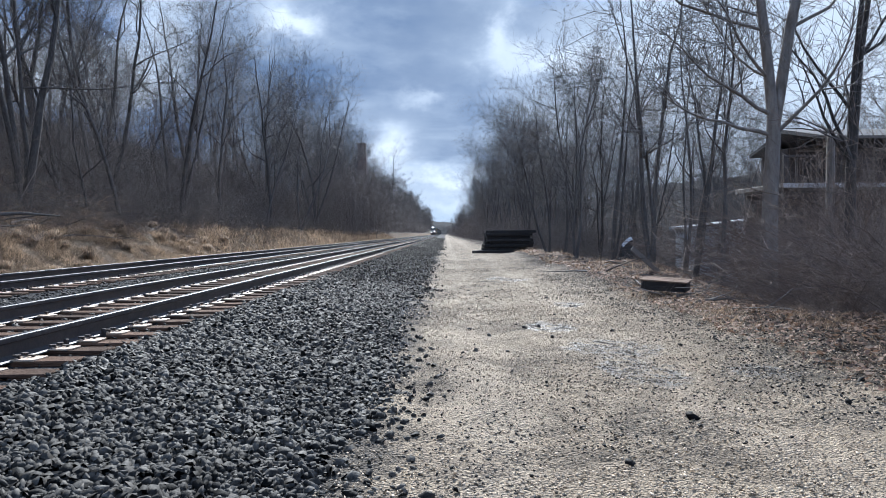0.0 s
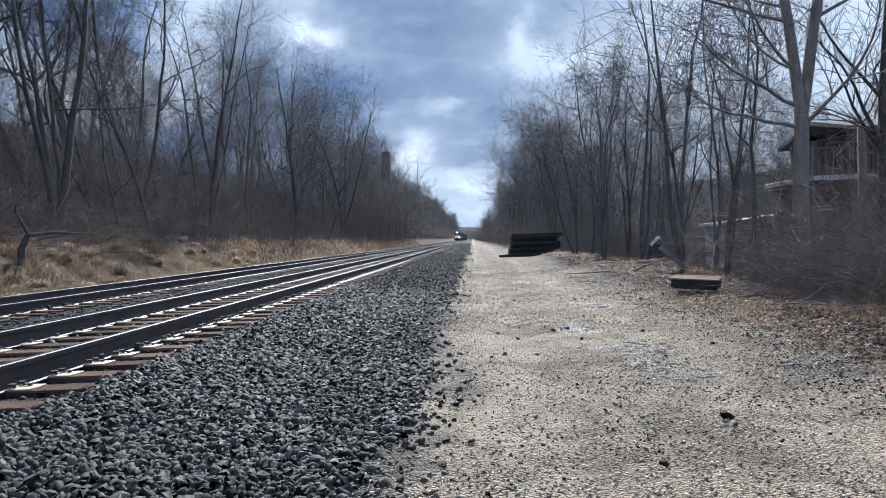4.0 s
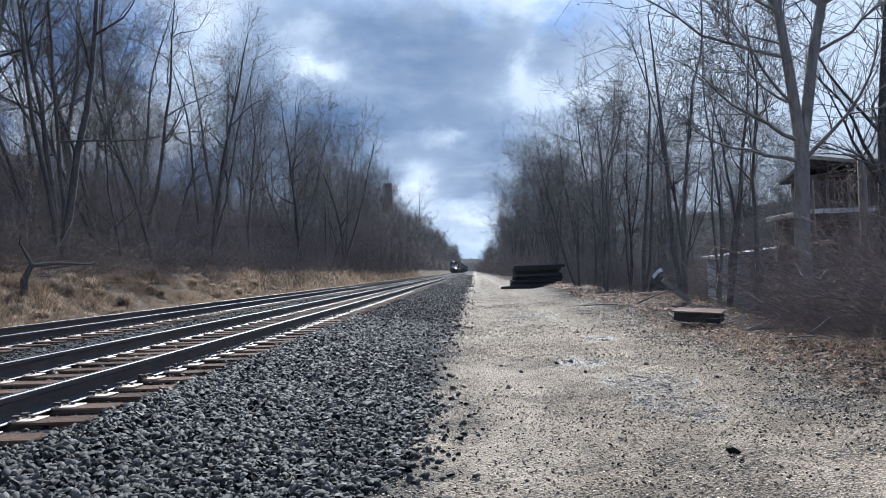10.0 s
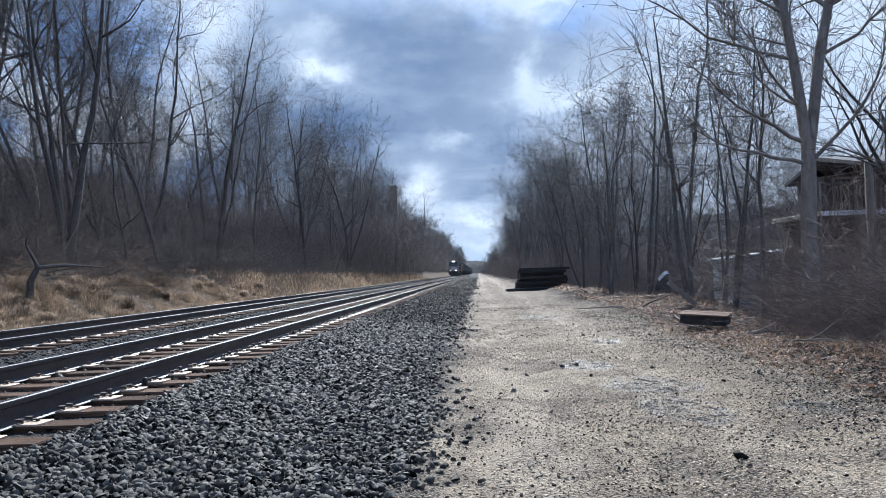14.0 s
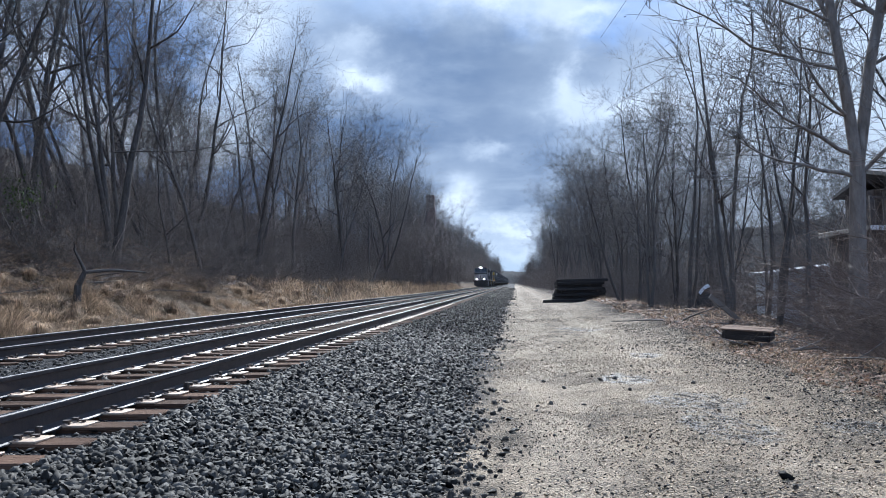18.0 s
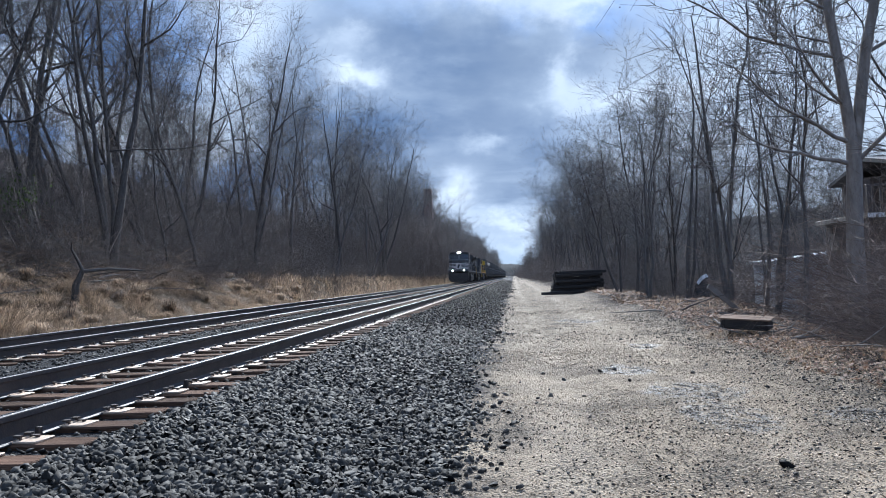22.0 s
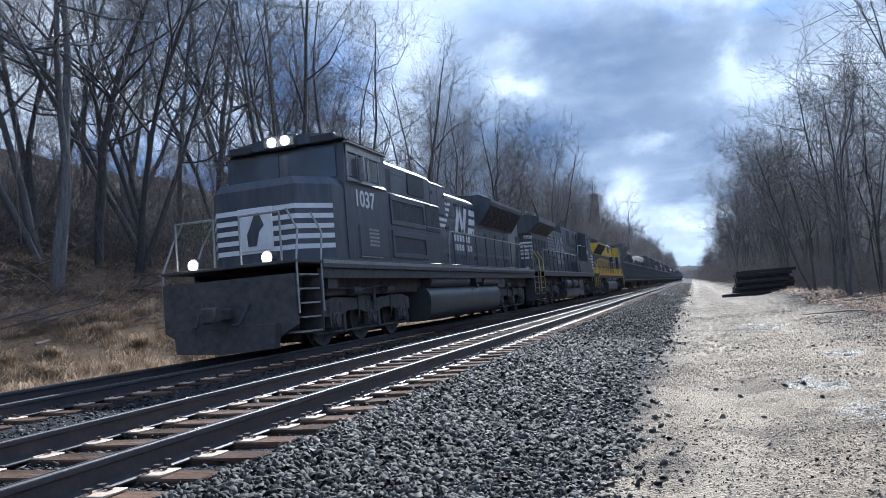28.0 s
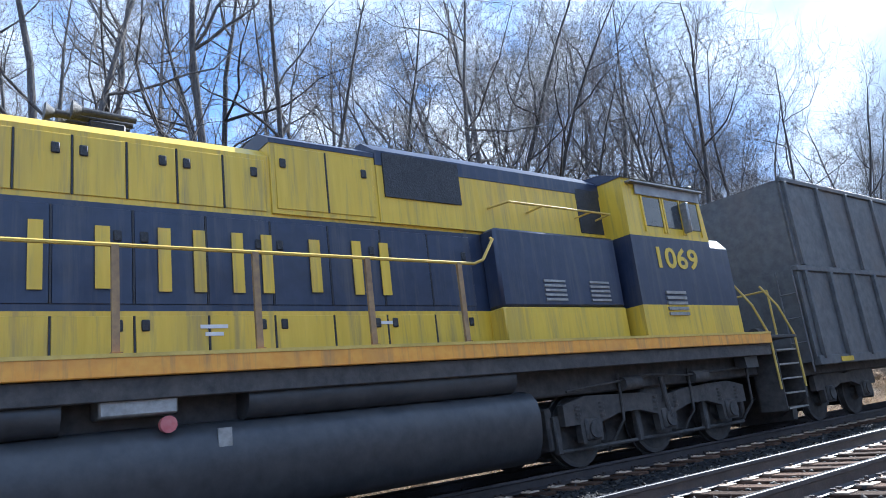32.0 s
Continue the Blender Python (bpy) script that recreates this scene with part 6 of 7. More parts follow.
        for sx in (-1, 1):
            part("hood_end_stripe", MB().add([(sx * 0.605, he + 0.01, z), (sx * 0.96, he - 0.345, z), (sx * 0.96, he - 0.345, z + 0.09), (sx * 0.605, he + 0.01, z + 0.09), (sx * 0.59, he - 0.01, z), (sx * 0.94, he - 0.36, z), (sx * 0.94, he - 0.36, z + 0.09), (sx * 0.59, he - 0.01, z + 0.09)],
                 [(0, 1, 2, 3), (4, 7, 6, 5), (0, 4, 5, 1), (3, 2, 6, 7), (0, 3, 7, 4), (1, 5, 6, 2)]), M["white"], t)
    part("emblem_panel", MB().box(-0.4, 0.4, he, he + 0.02, 2.2, 3.05, 0.006), M["white"], t, "pale emblem panel on the hood end")
    part("emblem", MB().prism([(-0.18, 2.3), (0.02, 2.3), (0.1, 2.6), (0.22, 2.7), (0.1, 2.98), (0.0, 2.93), (-0.12, 2.7), (-0.2, 2.55)], he + 0.01, he + 0.03), M["black"], t)
    for z in (3.85, 4.1):
        part("rear_light", MB().tube((0, he, z), (0, he + 0.05, z), 0.1, n=14), M["lens"], t)
    for x in (-0.85, 0.85):
        part("ditch_light", MB().tube((x, u(L - 0.3), 1.9), (x, u(L - 0.1), 1.9), 0.12, n=12), M["lens"], t)
        part("ditch_light", MB().tube((x, u(0.3), 1.9), (x, u(0.1), 1.9), 0.12, n=12), M["lens"], t)
    for sx, turn in ((1, 90), (-1, -90)):
        put_text(t, number, 0.40, M["white"], (sx * 1.506, u(3.45), 3.2), turn, label="white cab number")
        put_text(t, number, 0.26, M["white"], (sx * 0.83, he - 0.15, 3.53), 180 - sx * 45, label="white number on the hood end")
        put_text(t, "D9-40CW", 0.14, M["white"], (sx * 1.506, u(2.75), 2.78), turn, "class_lettering")
        s = sx * 0.98
        for pts in ([(11.15, 3.05), (11.45, 3.05), (11.75, 3.95), (11.45, 3.95)], [(11.75, 3.95), (12.0, 3.95), (12.25, 3.05), (12.0, 3.05)], [(12.25, 3.05), (12.5, 3.05), (12.8, 3.95), (12.5, 3.95)], [(10.0, 3.1), (10.8, 3.1), (10.9, 3.45), (10.1, 3.4)], [(10.1, 3.55), (10.85, 3.55), (10.9, 3.95), (10.15, 3.95)]):
            part("emblem", MB().prism([(u(a + 0.4), z) for a, z in pts], s - 0.005, s + 0.005, "x"), M["faded"], t, "pale slanted emblem shape on the hood")
        for k in range(5):
            part("flank_stripe", MB().box(s - 0.006, s + 0.006, u(13.4 + 0.1 * k), u(15.5), 3.1 + 0.19 * k, 3.19 + 0.19 * k), M["faded"], t)
    bars(t, "lettering_bar", "pale bar of lettering", "faded", 0.975, [(u(10.85 + 0.35 * i), u(10.85 + 0.35 * i + 0.24), 2.6, 2.86) for i in range(6)] + [(u(10.7 + 0.35 * i), u(10.7 + 0.35 * i + 0.24), 2.28, 2.53) for i in range(7)])
    part("fuel_tank", MB().prism([(-1.3, 0.8), (-1.46, 0.72), (-1.48, 0.44), (-1.36, 0.24), (1.36, 0.24), (1.48, 0.44), (1.46, 0.72), (1.3, 0.8)], u(6.7), u(13.5)), M["tank"], t, "dark fuel tank")
    part("horn", MB().box(-0.1, 0.1, u(6.0), u(6.2), 4.42, 4.55), M["grille"], t)
    axles = truck(t, u(4.0), 3, 1.95) + truck(t, u(L - 4.2), 3, 1.95)
    for e, d in ((0, -1), (L, 1)):
        end_steps(t, u(e), d, "rail_yellow")
        coupler(t, u(e), d)
    walkway_rails(t, u(8.2), u(L - 1.1), 10, "treads")
    return t, axles


SECOND, AXLES["second"] = make_older_unit("locomotive", "older black diesel locomotive with white end stripes running hood first", CONSIST, 21.0, "9936")


def make_gondola(name, label, L, humps, group):
    """A ribbed steel gondola; humps: (start, end, height, rounded) sections above its ledge, from the leading end."""
    t = thing(name, label, "freight car", group)
    u = lambda s: -L / 2 + s  # noqa: E731
    part("floor_frame", MB().box(-1.2, 1.2, u(0.2), u(L - 0.2), 0.95, 1.3, 0.02), M["under"], t)
    for sx in (-1, 1):
        part("side", MB().box(sx * 1.5 - 0.04, sx * 1.5 + 0.04, u(0.3), u(L - 0.3), 1.2, 3.12), M["car"], t, "dark ribbed steel side")
        part("ledge", MB().box(sx * 1.53 - 0.09, sx * 1.53 + 0.06, u(0.25), u(L - 0.25), 3.06, 3.18, 0.015), M["car"], t)
        part("side_sill", MB().box(sx * 1.5 - 0.05, sx * 1.5 + 0.09, u(0.3), u(L - 0.3), 1.12, 1.3, 0.01), M["car"], t)
        n = int(L / 1.05)
        for i in range(n):
            y = u(0.55 + (L - 1.1) * i / (n - 1))
            part("rib", RIB, M["car"], t).matrix_local = pose(sx * 1.54, y, 0, 0, 0, 0 if sx > 0 else 180)
        part("reflector", MB().box(sx * 1.6 - 0.006, sx * 1.6 + 0.006, u(1.2), u(1.75), 1.15, 1.25), M["yellow"], t, "yellow reflector strip")
    for yy in (0.3, L - 0.36):
        part("end_wall", MB().box(-1.5, 1.5, u(yy), u(yy + 0.06), 1.2, 3.12), M["car"], t)
    for s0, s1, h, rounded in humps:
        if rounded:
            outline = [(1.42 * math.cos(a), 3.12 + (h - 3.12) * (0.55 + 0.45 * math.sin(a))) for a in [k * math.pi / 10 for k in range(11)]] + [(-1.42, 3.12), (1.42, 3.12)]
            mb = MB()
            cuts = [(s0, 0.35), (s0 + 0.7, 0.75), (s0 + 1.8, 0.97), (s0 + 3, 1.0), (s1 - 3, 0.96), (s1 - 1, 0.8), (s1, 0.5)]
            n = len(outline)
            for i, (s, k) in enumerate(cuts):
                mb.v += [(x, u(s), 3.12 + (z - 3.12) * k) for x, z in outline]
            for i in range(len(cuts) - 1):
                mb.f += [(i * n + j, i * n + (j + 1) % n, (i + 1) * n + (j + 1) % n, (i + 1) * n + j) for j in range(n)]
            mb.f += [tuple(range(n)), tuple(range((len(cuts) - 1) * n, len(cuts) * n))]
            part("cover", mb, M["coal"], t, "rounded dark cover over the load")
            for sx in (-1, 1):
                for i in range(5):
                    y = u(s0 + 2 + (s1 - s0 - 4) * i / 4)
                    part("rib", MB().box(sx * 1.43 - 0.03, sx * 1.43 + 0.03, y - 0.05, y + 0.05, 3.15, 3.1 + (h - 3.1) * 0.62), M["car"], t)
        else:
            for sx in (-1, 1):
                part("extension_side", MB().box(sx * 1.48 - 0.03, sx * 1.48 + 0.03, u(s0), u(s1), 3.18, h), M["car"], t, "tall ribbed steel extension")
                part("top_rail", MB().box(sx * 1.5 - 0.06, sx * 1.5 + 0.06, u(s0), u(s1), h - 0.06, h + 0.05, 0.012), M["car"], t)
                n = max(3, int((s1 - s0) / 1.1))
                for i in range(n):
                    y = u(s0 + 0.15 + (s1 - s0 - 0.3) * i / (n - 1))
                    part("rib", MB().box(min(sx * 1.5, sx * 1.58), max(sx * 1.5, sx * 1.58), y - 0.05, y + 0.05, 3.2, h - 0.05, 0.01), M["car"], t)
            for yy in (s0, s1 - 0.06):
                part("extension_end", MB().box(-1.48, 1.48, u(yy), u(yy + 0.06), 3.12, h), M["car"], t)
            part("load", MB().box(-1.44, 1.44, u(s0 + 0.06), u(s1 - 0.06), 3.1, h - 0.35), M["coal"], t)
    axles = truck(t, u(2.2), 2, 1.75, 0.46, False) + truck(t, u(L - 2.2), 2, 1.75, 0.46, False)
    for e, d in ((0, -1), (L, 1)):
        coupler(t, u(e), d)
        part("end_ladder", MB().path([(1.5, u(e) - d * 0.15, 1.0), (1.5, u(e) - d * 0.15, 3.1)], 0.02).path([(1.15, u(e) - d * 0.15, 1.0), (1.15, u(e) - d * 0.15, 3.1)], 0.02).path([(1.15, u(e) - d * 0.15, 1.6), (1.5, u(e) - d * 0.15, 1.6)], 0.02).path([(1.15, u(e) - d * 0.15, 2.1), (1.5, u(e) - d * 0.15, 2.1)], 0.02).path([(1.15, u(e) - d * 0.15, 2.6), (1.5, u(e) - d * 0.15, 2.6)], 0.02), M["car"], t)
    return t, axles


RIB = MB().box(0.0, 0.09, -0.06, 0.06, 1.25, 3.06, 0.012).mesh("rib", M["car"])
CARS = "freight cars behind the locomotives"
GOND_A, AXLES["a"] = make_gondola("gondola_car", "dark ribbed gondola car with tall steel extensions", 16.6, [(0.5, 6.6, 5.1, False), (8.0, 16.2, 5.05, True)], CARS)
GOND_B, AXLES["b"] = make_gondola("gondola_car", "dark ribbed gondola car with a low covered load", 16.6, [(0.5, 16.1, 4.3, True)], CARS)

TRAIN = [(LEAD, 7.6, 0), (SECOND, 29.6, 180), (THIRD, 52.2, 180), (GOND_A, 71.9, 0), (GOND_B, 89.2, 0)]
for i in range(2, 26):
    src = (GOND_A, GOND_B)[(i * i + i // 3) % 2]
    TRAIN.append((copy_thing(src, Matrix.Identity(4)), 71.9 + 17.3 * i, 180 * ((i // 2) % 2)))


# ---- things beside the line ----
def make_log_stack():
    t = thing("timber_stack", "stack of dark used railway ties beside the gravel road", "timber stack", at=pose(8.05, 47.2, GROUND, 0, 0, 4) @ Matrix.Diagonal((1.1, 1, 1, 1)))
    r = random.Random(8)
    tie = MB().box(-1.3, 1.3, -0.115, 0.115, 0, 0.18, 0.012).mesh("tie", M["log"])
    for k in range(8):
        n = 6 if k % 2 == 0 else 5
        for i in range(n):
            o = part("tie", tie, M["log"], t)
            o.matrix_local = pose(r.uniform(-0.22, 0.22) + 0.03 * k - (0.25 if k < 3 and i % 3 == 0 else 0), -0.75 + 0.26 * i + (0.12 if k % 2 else 0), 0.185 * k, 0, r.uniform(-0.6, 0.6), r.uniform(-3, 3))
    for x, rz in ((-0.9, 12), (-0.4, 7)):
        part("tie", tie, M["log"], t).matrix_local = pose(x, -1.15, 0.0, 0, 0, rz)


make_log_stack()


def make_box():
    t = thing("wooden_box", "low dark wooden box with a pale lid on leaf litter", "box", at=pose(8.62, 14.4, -0.44, 4, 3, -30) @ Matrix.Diagonal((0.86, 0.95, 0.8, 1)))
    part("body", MB().box(-0.52, 0.52, -0.26, 0.26, 0.0, 0.24, 0.012), M["log"], t)
    for k in range(3):
        part("lid_board", MB().box(-0.56, 0.56, -0.29 + 0.195 * k, -0.10 + 0.195 * k, 0.24, 0.275, 0.006), M["block"], t, "pale weathered board")
    part("batten", MB().box(-0.50, -0.44, -0.285, -0.262, 0.02, 0.23), M["log"], t)
    part("batten", MB().box(0.44, 0.50, -0.285, -0.262, 0.02, 0.23), M["log"], t)


make_box()
tagged(part("leaning_board", MB().box(-0.07, 0.07, -0.02, 0.02, 0, 1.3, 0.006), M["wood"], None), "weathered board leaning against the trees", "board").matrix_world = pose(10.35, 20.4, -0.5, 0, -52, 20)


def make_chimney():
    t = thing("brick_chimney", "tall square brick chimney rising above the far trees", "chimney", at=pose(-19.3, 200, 4.0))
    part("shaft", MB().add([(x * w, y * w, z) for z, w in ((-2, 1.55), (21.3, 1.1)) for x, y in ((-1, -1), (1, -1), (1, 1), (-1, 1))], [(0, 1, 5, 4), (1, 2, 6, 5), (2, 3, 7, 6), (3, 0, 4, 7), (4, 5, 6, 7)]), M["brick"], t)
    part("cap", MB().box(-1.2, 1.2, -1.2, 1.2, 21.2, 22.1, 0.05), M["brick"], t)
    for k in range(5):
        z = 3 + 3.6 * k
        w = 1.55 - 0.45 * (z + 2) / 23.3 + 0.03
        part("band", MB().box(-w, w, -w, w, z, z + 0.15), M["spike"], t)


make_chimney()


def make_hills():
    """Wooded ridges that close the view, with an uneven tree-top outline."""
    r = np.random.RandomState(17)

    def ridge(name, label, pts, height, depth, n):
        x0, y0, x1, y1 = pts
        u = np.linspace(0, 1, n)
        h = height(u) + r.normal(0, 1.0, n)
        nx, ny = (y1 - y0), -(x1 - x0)
        ln = math.hypot(nx, ny)
        rows = []
        for k, (f, g) in enumerate(((0.0, -8.0 / 1), (0.25, 0.45), (0.55, 0.8), (1.0, 1.0))):
            X, Y = x0 + (x1 - x0) * u - nx / ln * depth * f, y0 + (y1 - y0) * u - ny / ln * depth * f
            Z = h * g + r.normal(0, 0.8, n) if k else np.full(n, -8.0)
            rows.append(np.stack([X, Y, Z], -1))
        verts = np.concatenate(rows)
        i, j = np.meshgrid(np.arange(3), np.arange(n - 1), indexing="ij")
        a = (i * n + j).ravel()
        tagged(new(name, soup(name, verts, np.stack([a, a + 1, a + n + 1, a + n], 1), M["hill"])), label, "hill", kind="structure")

    ridge("backdrop_hill", "blue-grey wooded hill closing the end of the line", (-700, 1500, 900, 1500), lambda u: 24 + 16 * np.sin(u * 5.0 + 0.4) ** 2, 200, 400)
    ridge("backdrop_ridge", "dark wooded ridge behind the houses", (110, 900, 75, 60), lambda u: 30 + 9 * np.sin(u * 3.1 + 0.5) - 14 * u, 60, 400)


make_hills()


# ---- trees and thicket beyond the road's edge ----
def lone_tree(label, x, y, stems, seed, bark="bark", twigs=2, limbs=(), balls=0, fork=0.45, spread=46, thick=1.1, sides=8, dens=0.5, sway=0.075):
    """A tree of its own form. stems: (lean x, lean y, length, radius, start z); limbs: (height, x, y, z direction, length, radius)."""
    g = Tree(seed, twigs, 0.9)
    g.dens = dens
    tips = []
    lines = []
    forked, top = any(z0 > 1 for *_, z0 in stems), np.zeros(3)
    for lx, ly, ln, r, z0 in stems:
        base = forked and z0 < 1
        start = top - np.array([0, 0, 0.25]) if z0 > 1 else (0, 0, -0.4)
        pts = g.branch(start, unit(np.array([lx, ly, 1.0])), ln, r if forked else r * 0.8, 0, rise=0.015, end=0.72 if base else 0.2, wobble=0.015 if base else sway)
        lines.append(pts)
        if base:
            top = pts[-1][0]
        else:
            g.clothe(pts, ln * 0.8, 0, fork, spread)
    for h, dx, dy, dz, ln, r in limbs:
        line = lines[0] if not forked or h < 4.5 else lines[1 if dx < 0 else 2]
        at = min((q for q, *_ in line), key=lambda q: abs(q[2] - h))
        pts = g.branch(at, unit(np.array([dx, dy, dz], float)), ln, r * 0.5, 1, rise=0.05, end=0.25, wobble=0.15)
        g.clothe(pts, ln, 1, 0.25, 50)
        for _ in range(14):
            tips.append(g.twig(pts[g.rng.randint(2, len(pts))], 1.3))
    t = g.thing("tree", label, bark, "twig", thick, sides)
    t.matrix_world = pose(x, y, float(ground_z(x, y)))
    if balls:
        ends = [s[1] for s in g.fine]
        q = np.random.RandomState(seed)
        pick = q.choice(len(ends), balls, replace=False)
        c = np.array([ends[i] for i in pick]) + np.array([0, 0, -0.06])
        v, f = stones(c[:, 0], c[:, 1], c[:, 2], np.full(balls, 0.022), q)
        ob = part("seed_ball", soup("seed_ball", v, f, M["twig"]), M["twig"], t, "small hanging seed balls")
        tagged(ob, kind="stuff")
    return t


lone_tree("large pale-barked tree with forked trunk and hanging seed balls", 11.3, 15.6, [(-0.012, 0.0, 4.55, 0.2, 0.0), (-0.15, 0.0, 10.5, 0.125, 4.3), (0.17, 0.05, 11.0, 0.13, 4.3)], 71, "sycamore", 3,
          [(3.7, -1, -0.1, 0.30, 2.7, 0.10), (4.1, -1, -0.15, 0.55, 3.0, 0.10), (3.9, 1, -0.1, 0.9, 3.0, 0.10), (5.4, -0.9, -0.2, 0.6, 2.6, 0.08), (5.6, 1, 0.1, 0.45, 3.8, 0.09), (4.6, -0.7, 0.6, 0.5, 2.6, 0.06), (6.4, -1, -0.1, 0.25, 4.4, 0.08), (7.2, -1, -0.3, 0.4, 4.2, 0.07), (6.8, 1, -0.2, 0.4, 3.6, 0.07), (7.6, 0.8, 0.4, 0.7, 3.2, 0.06)], 520, fork=0.12, sides=10, dens=0.8, sway=0.03)
lone_tree("slender leaning twin-stemmed tree with dark bark", 11.7, 21.6, [(0.10, 0, 7.5, 0.10, 0), (0.16, 0.03, 9.0, 0.12, 0), (0.03, 0, 6.0, 0.06, 0)], 72, fork=0.55)
lone_tree("curved multi-stemmed bare tree", 11.0, 23.5, [(-0.22, 0.0, 10.0, 0.13, 0), (0.02, 0.05, 11.0, 0.12, 0), (-0.08, -0.05, 9.0, 0.09, 0)], 73, fork=0.4)
lone_tree("thin bare roadside tree", 10.6, 27.5, [(-0.06, 0, 11.0, 0.11, 0), (0.08, 0, 9.0, 0.08, 0)], 74, fork=0.35)
lone_tree("thin bare roadside tree", 10.2, 33.0, [(-0.12, 0, 8.8, 0.10, 0), (0.05, 0.02, 9.4, 0.10, 0), (0.15, 0, 8.0, 0.07, 0)], 75, fork=0.3)
lone_tree("tall bare tree with paired dark trunks", 14.5, 18.2, [(0.0, 0, 14.0, 0.16, 0), (0.07, 0.0, 14.0, 0.15, 0)], 76, fork=0.3, sway=0.04, dens=0.8)
lone_tree("bare tree with a broken stem", 10.9, 17.2, [(0.0, 0.02, 7.5, 0.09, 0)], 77, fork=0.5)
lone_tree("thin bare roadside tree", 12.9, 26.0, [(0.06, 0, 10.0, 0.10, 0), (-0.1, 0, 9.0, 0.08, 0)], 78, fork=0.35)
lone_tree("thin bare roadside tree", 9.9, 40.0, [(-0.1, 0, 8.4, 0.11, 0), (0.04, 0, 8.8, 0.1, 0)], 79, fork=0.25)
lone_tree("thin bare roadside tree", 11.4, 44.0, [(0.02, 0, 10.0, 0.12, 0), (0.12, 0, 8.6, 0.1, 0)], 80, fork=0.25)
lone_tree("old hillside tree with a leaning trunk", -14.0, 30.0, [(0.30, 0.05, 13.0, 0.15, 0), (-0.05, 0, 15.0, 0.17, 0)], 81, fork=0.35, limbs=[(4.5, 1, 0.3, 0.35, 6.5, 0.08)])
lone_tree("old hillside tree with long low limbs", -15.5, 20.0, [(0.12, 0.0, 16.0, 0.18, 0), (-0.12, 0.06, 14.0, 0.14, 0)], 82, fork=0.35, limbs=[(5.0, 0.6, 0.9, 0.5, 7.0, 0.09), (6.0, 0.3, -1.0, 0.2, 6.0, 0.07)])
lone_tree("tall hillside tree with ivy-dark trunk", -14.3, 49.0, [(0.06, 0, 16.0, 0.2, 0), (0.16, 0, 14.5, 0.13, 0)], 83, fork=0.4)
lone_tree("spreading hillside tree against the sky", -13.0, 92.0, [(0.1, 0, 19.0, 0.3, 0), (0.28, 0, 17.0, 0.22, 0), (-0.1, 0, 17, 0.2, 0)], 84, fork=0.3)
lone_tree("spreading tree beside the brick chimney", -17.5, 150.0, [(0.06, 0, 22.0, 0.35, 0), (0.24, 0, 20.0, 0.25, 0), (-0.12, 0, 19, 0.24, 0)], 85, fork=0.25, thick=1.8)


def make_thicket():
    r = random.Random(5)
    lab = "tangled thicket of red-brown canes and briars"
    T = [brush_mesh("thicket", 60 + k, 2.2, 2.2, 54, 1.2, 4.4, 0.011, "cane", 9, 0.62, 0.34, 0.3) for k in range(3)]
    low = brush_mesh("thicket", 66, 2.4, 2.4, 64, 0.4, 1.6, 0.008, "cane", 7, 0.9, 0.38, 0.35)
    pale = brush_mesh("thicket", 67, 2.4, 2.4, 46, 0.4, 1.4, 0.008, "grass", 4, 0.9, 0.35, 0.3)
    for i in range(10):
        for j in range(3):
            x, y = 10.5 + 1.1 * j + 0.16 * i + r.uniform(-0.3, 0.3), 8.2 + 1.05 * i + r.uniform(-0.4, 0.4)
            # canes are left out of the camera's sight line to the outbuilding
            if x < 5.2 + 0.43 * y:
                continue
            brush("thicket", lab, T[r.randrange(3)], x, y, r.uniform(0.6, 1.0), r.uniform(0, 360))
    for i in range(9):
        brush("thicket", lab, low, 9.9 + 0.12 * i + r.uniform(-0.3, 0.4), 7.5 + 1.0 * i, r.uniform(0.5, 0.8), r.uniform(0, 360))
    for i in range(14):
        brush("thicket", lab, T[i % 3], 14.9 + 0.65 * (i % 7) + r.uniform(-0.3, 0.3), 19.0 + 2.4 * (i // 7) + r.uniform(-0.8, 0.8), r.uniform(1.1, 1.5), r.uniform(0, 360))
    for i in range(8):
        brush("thicket", "low bare shrubs below the roadside trees", low, 10.2 + r.uniform(-0.3, 0.5), 20 + 3.2 * i, r.uniform(0.4, 0.65), r.uniform(0, 360))
    for i in range(9):
        brush("thicket", lab, T[i % 3], 17.4 + 0.6 * i + r.uniform(-0.3, 0.3), 23.2 + r.uniform(-0.5, 0.6), r.uniform(1.6, 2.0), r.uniform(0, 360))
    # flattened canes and stalks on the open part of the opposite bank
    for i in range(80):
        brush("thicket", "flattened dead canes and stalks littering the bank", pale if i % 2 else low, -12.6 + r.uniform(-2.6, 1.6), 1 + 0.45 * i + r.uniform(-1, 1), r.uniform(0.8, 1.5), r.uniform(0, 360), 0.35)
    # ragged upper edge of the grass
    for i in range(64):
        brush("thicket", "tangled dead stalks at the edge of the grassy bank", low if i % 3 else pale, -10.7 + r.uniform(-1.1, 1.0), 4 + 0.95 * i + r.uniform(-0.8, 0.8), r.uniform(0.35, 0.8), r.uniform(0, 360), r.uniform(0.6, 1.0))
    # briars and stalks on the opposite bank
    for i in range(16):
        brush("thicket", "tangled briars and dead stalks on the bank", low, -12.4 + r.uniform(-1.6, 0.9), 5 + 3.2 * i, r.uniform(0.8, 1.3), r.uniform(0, 360))


make_thicket()


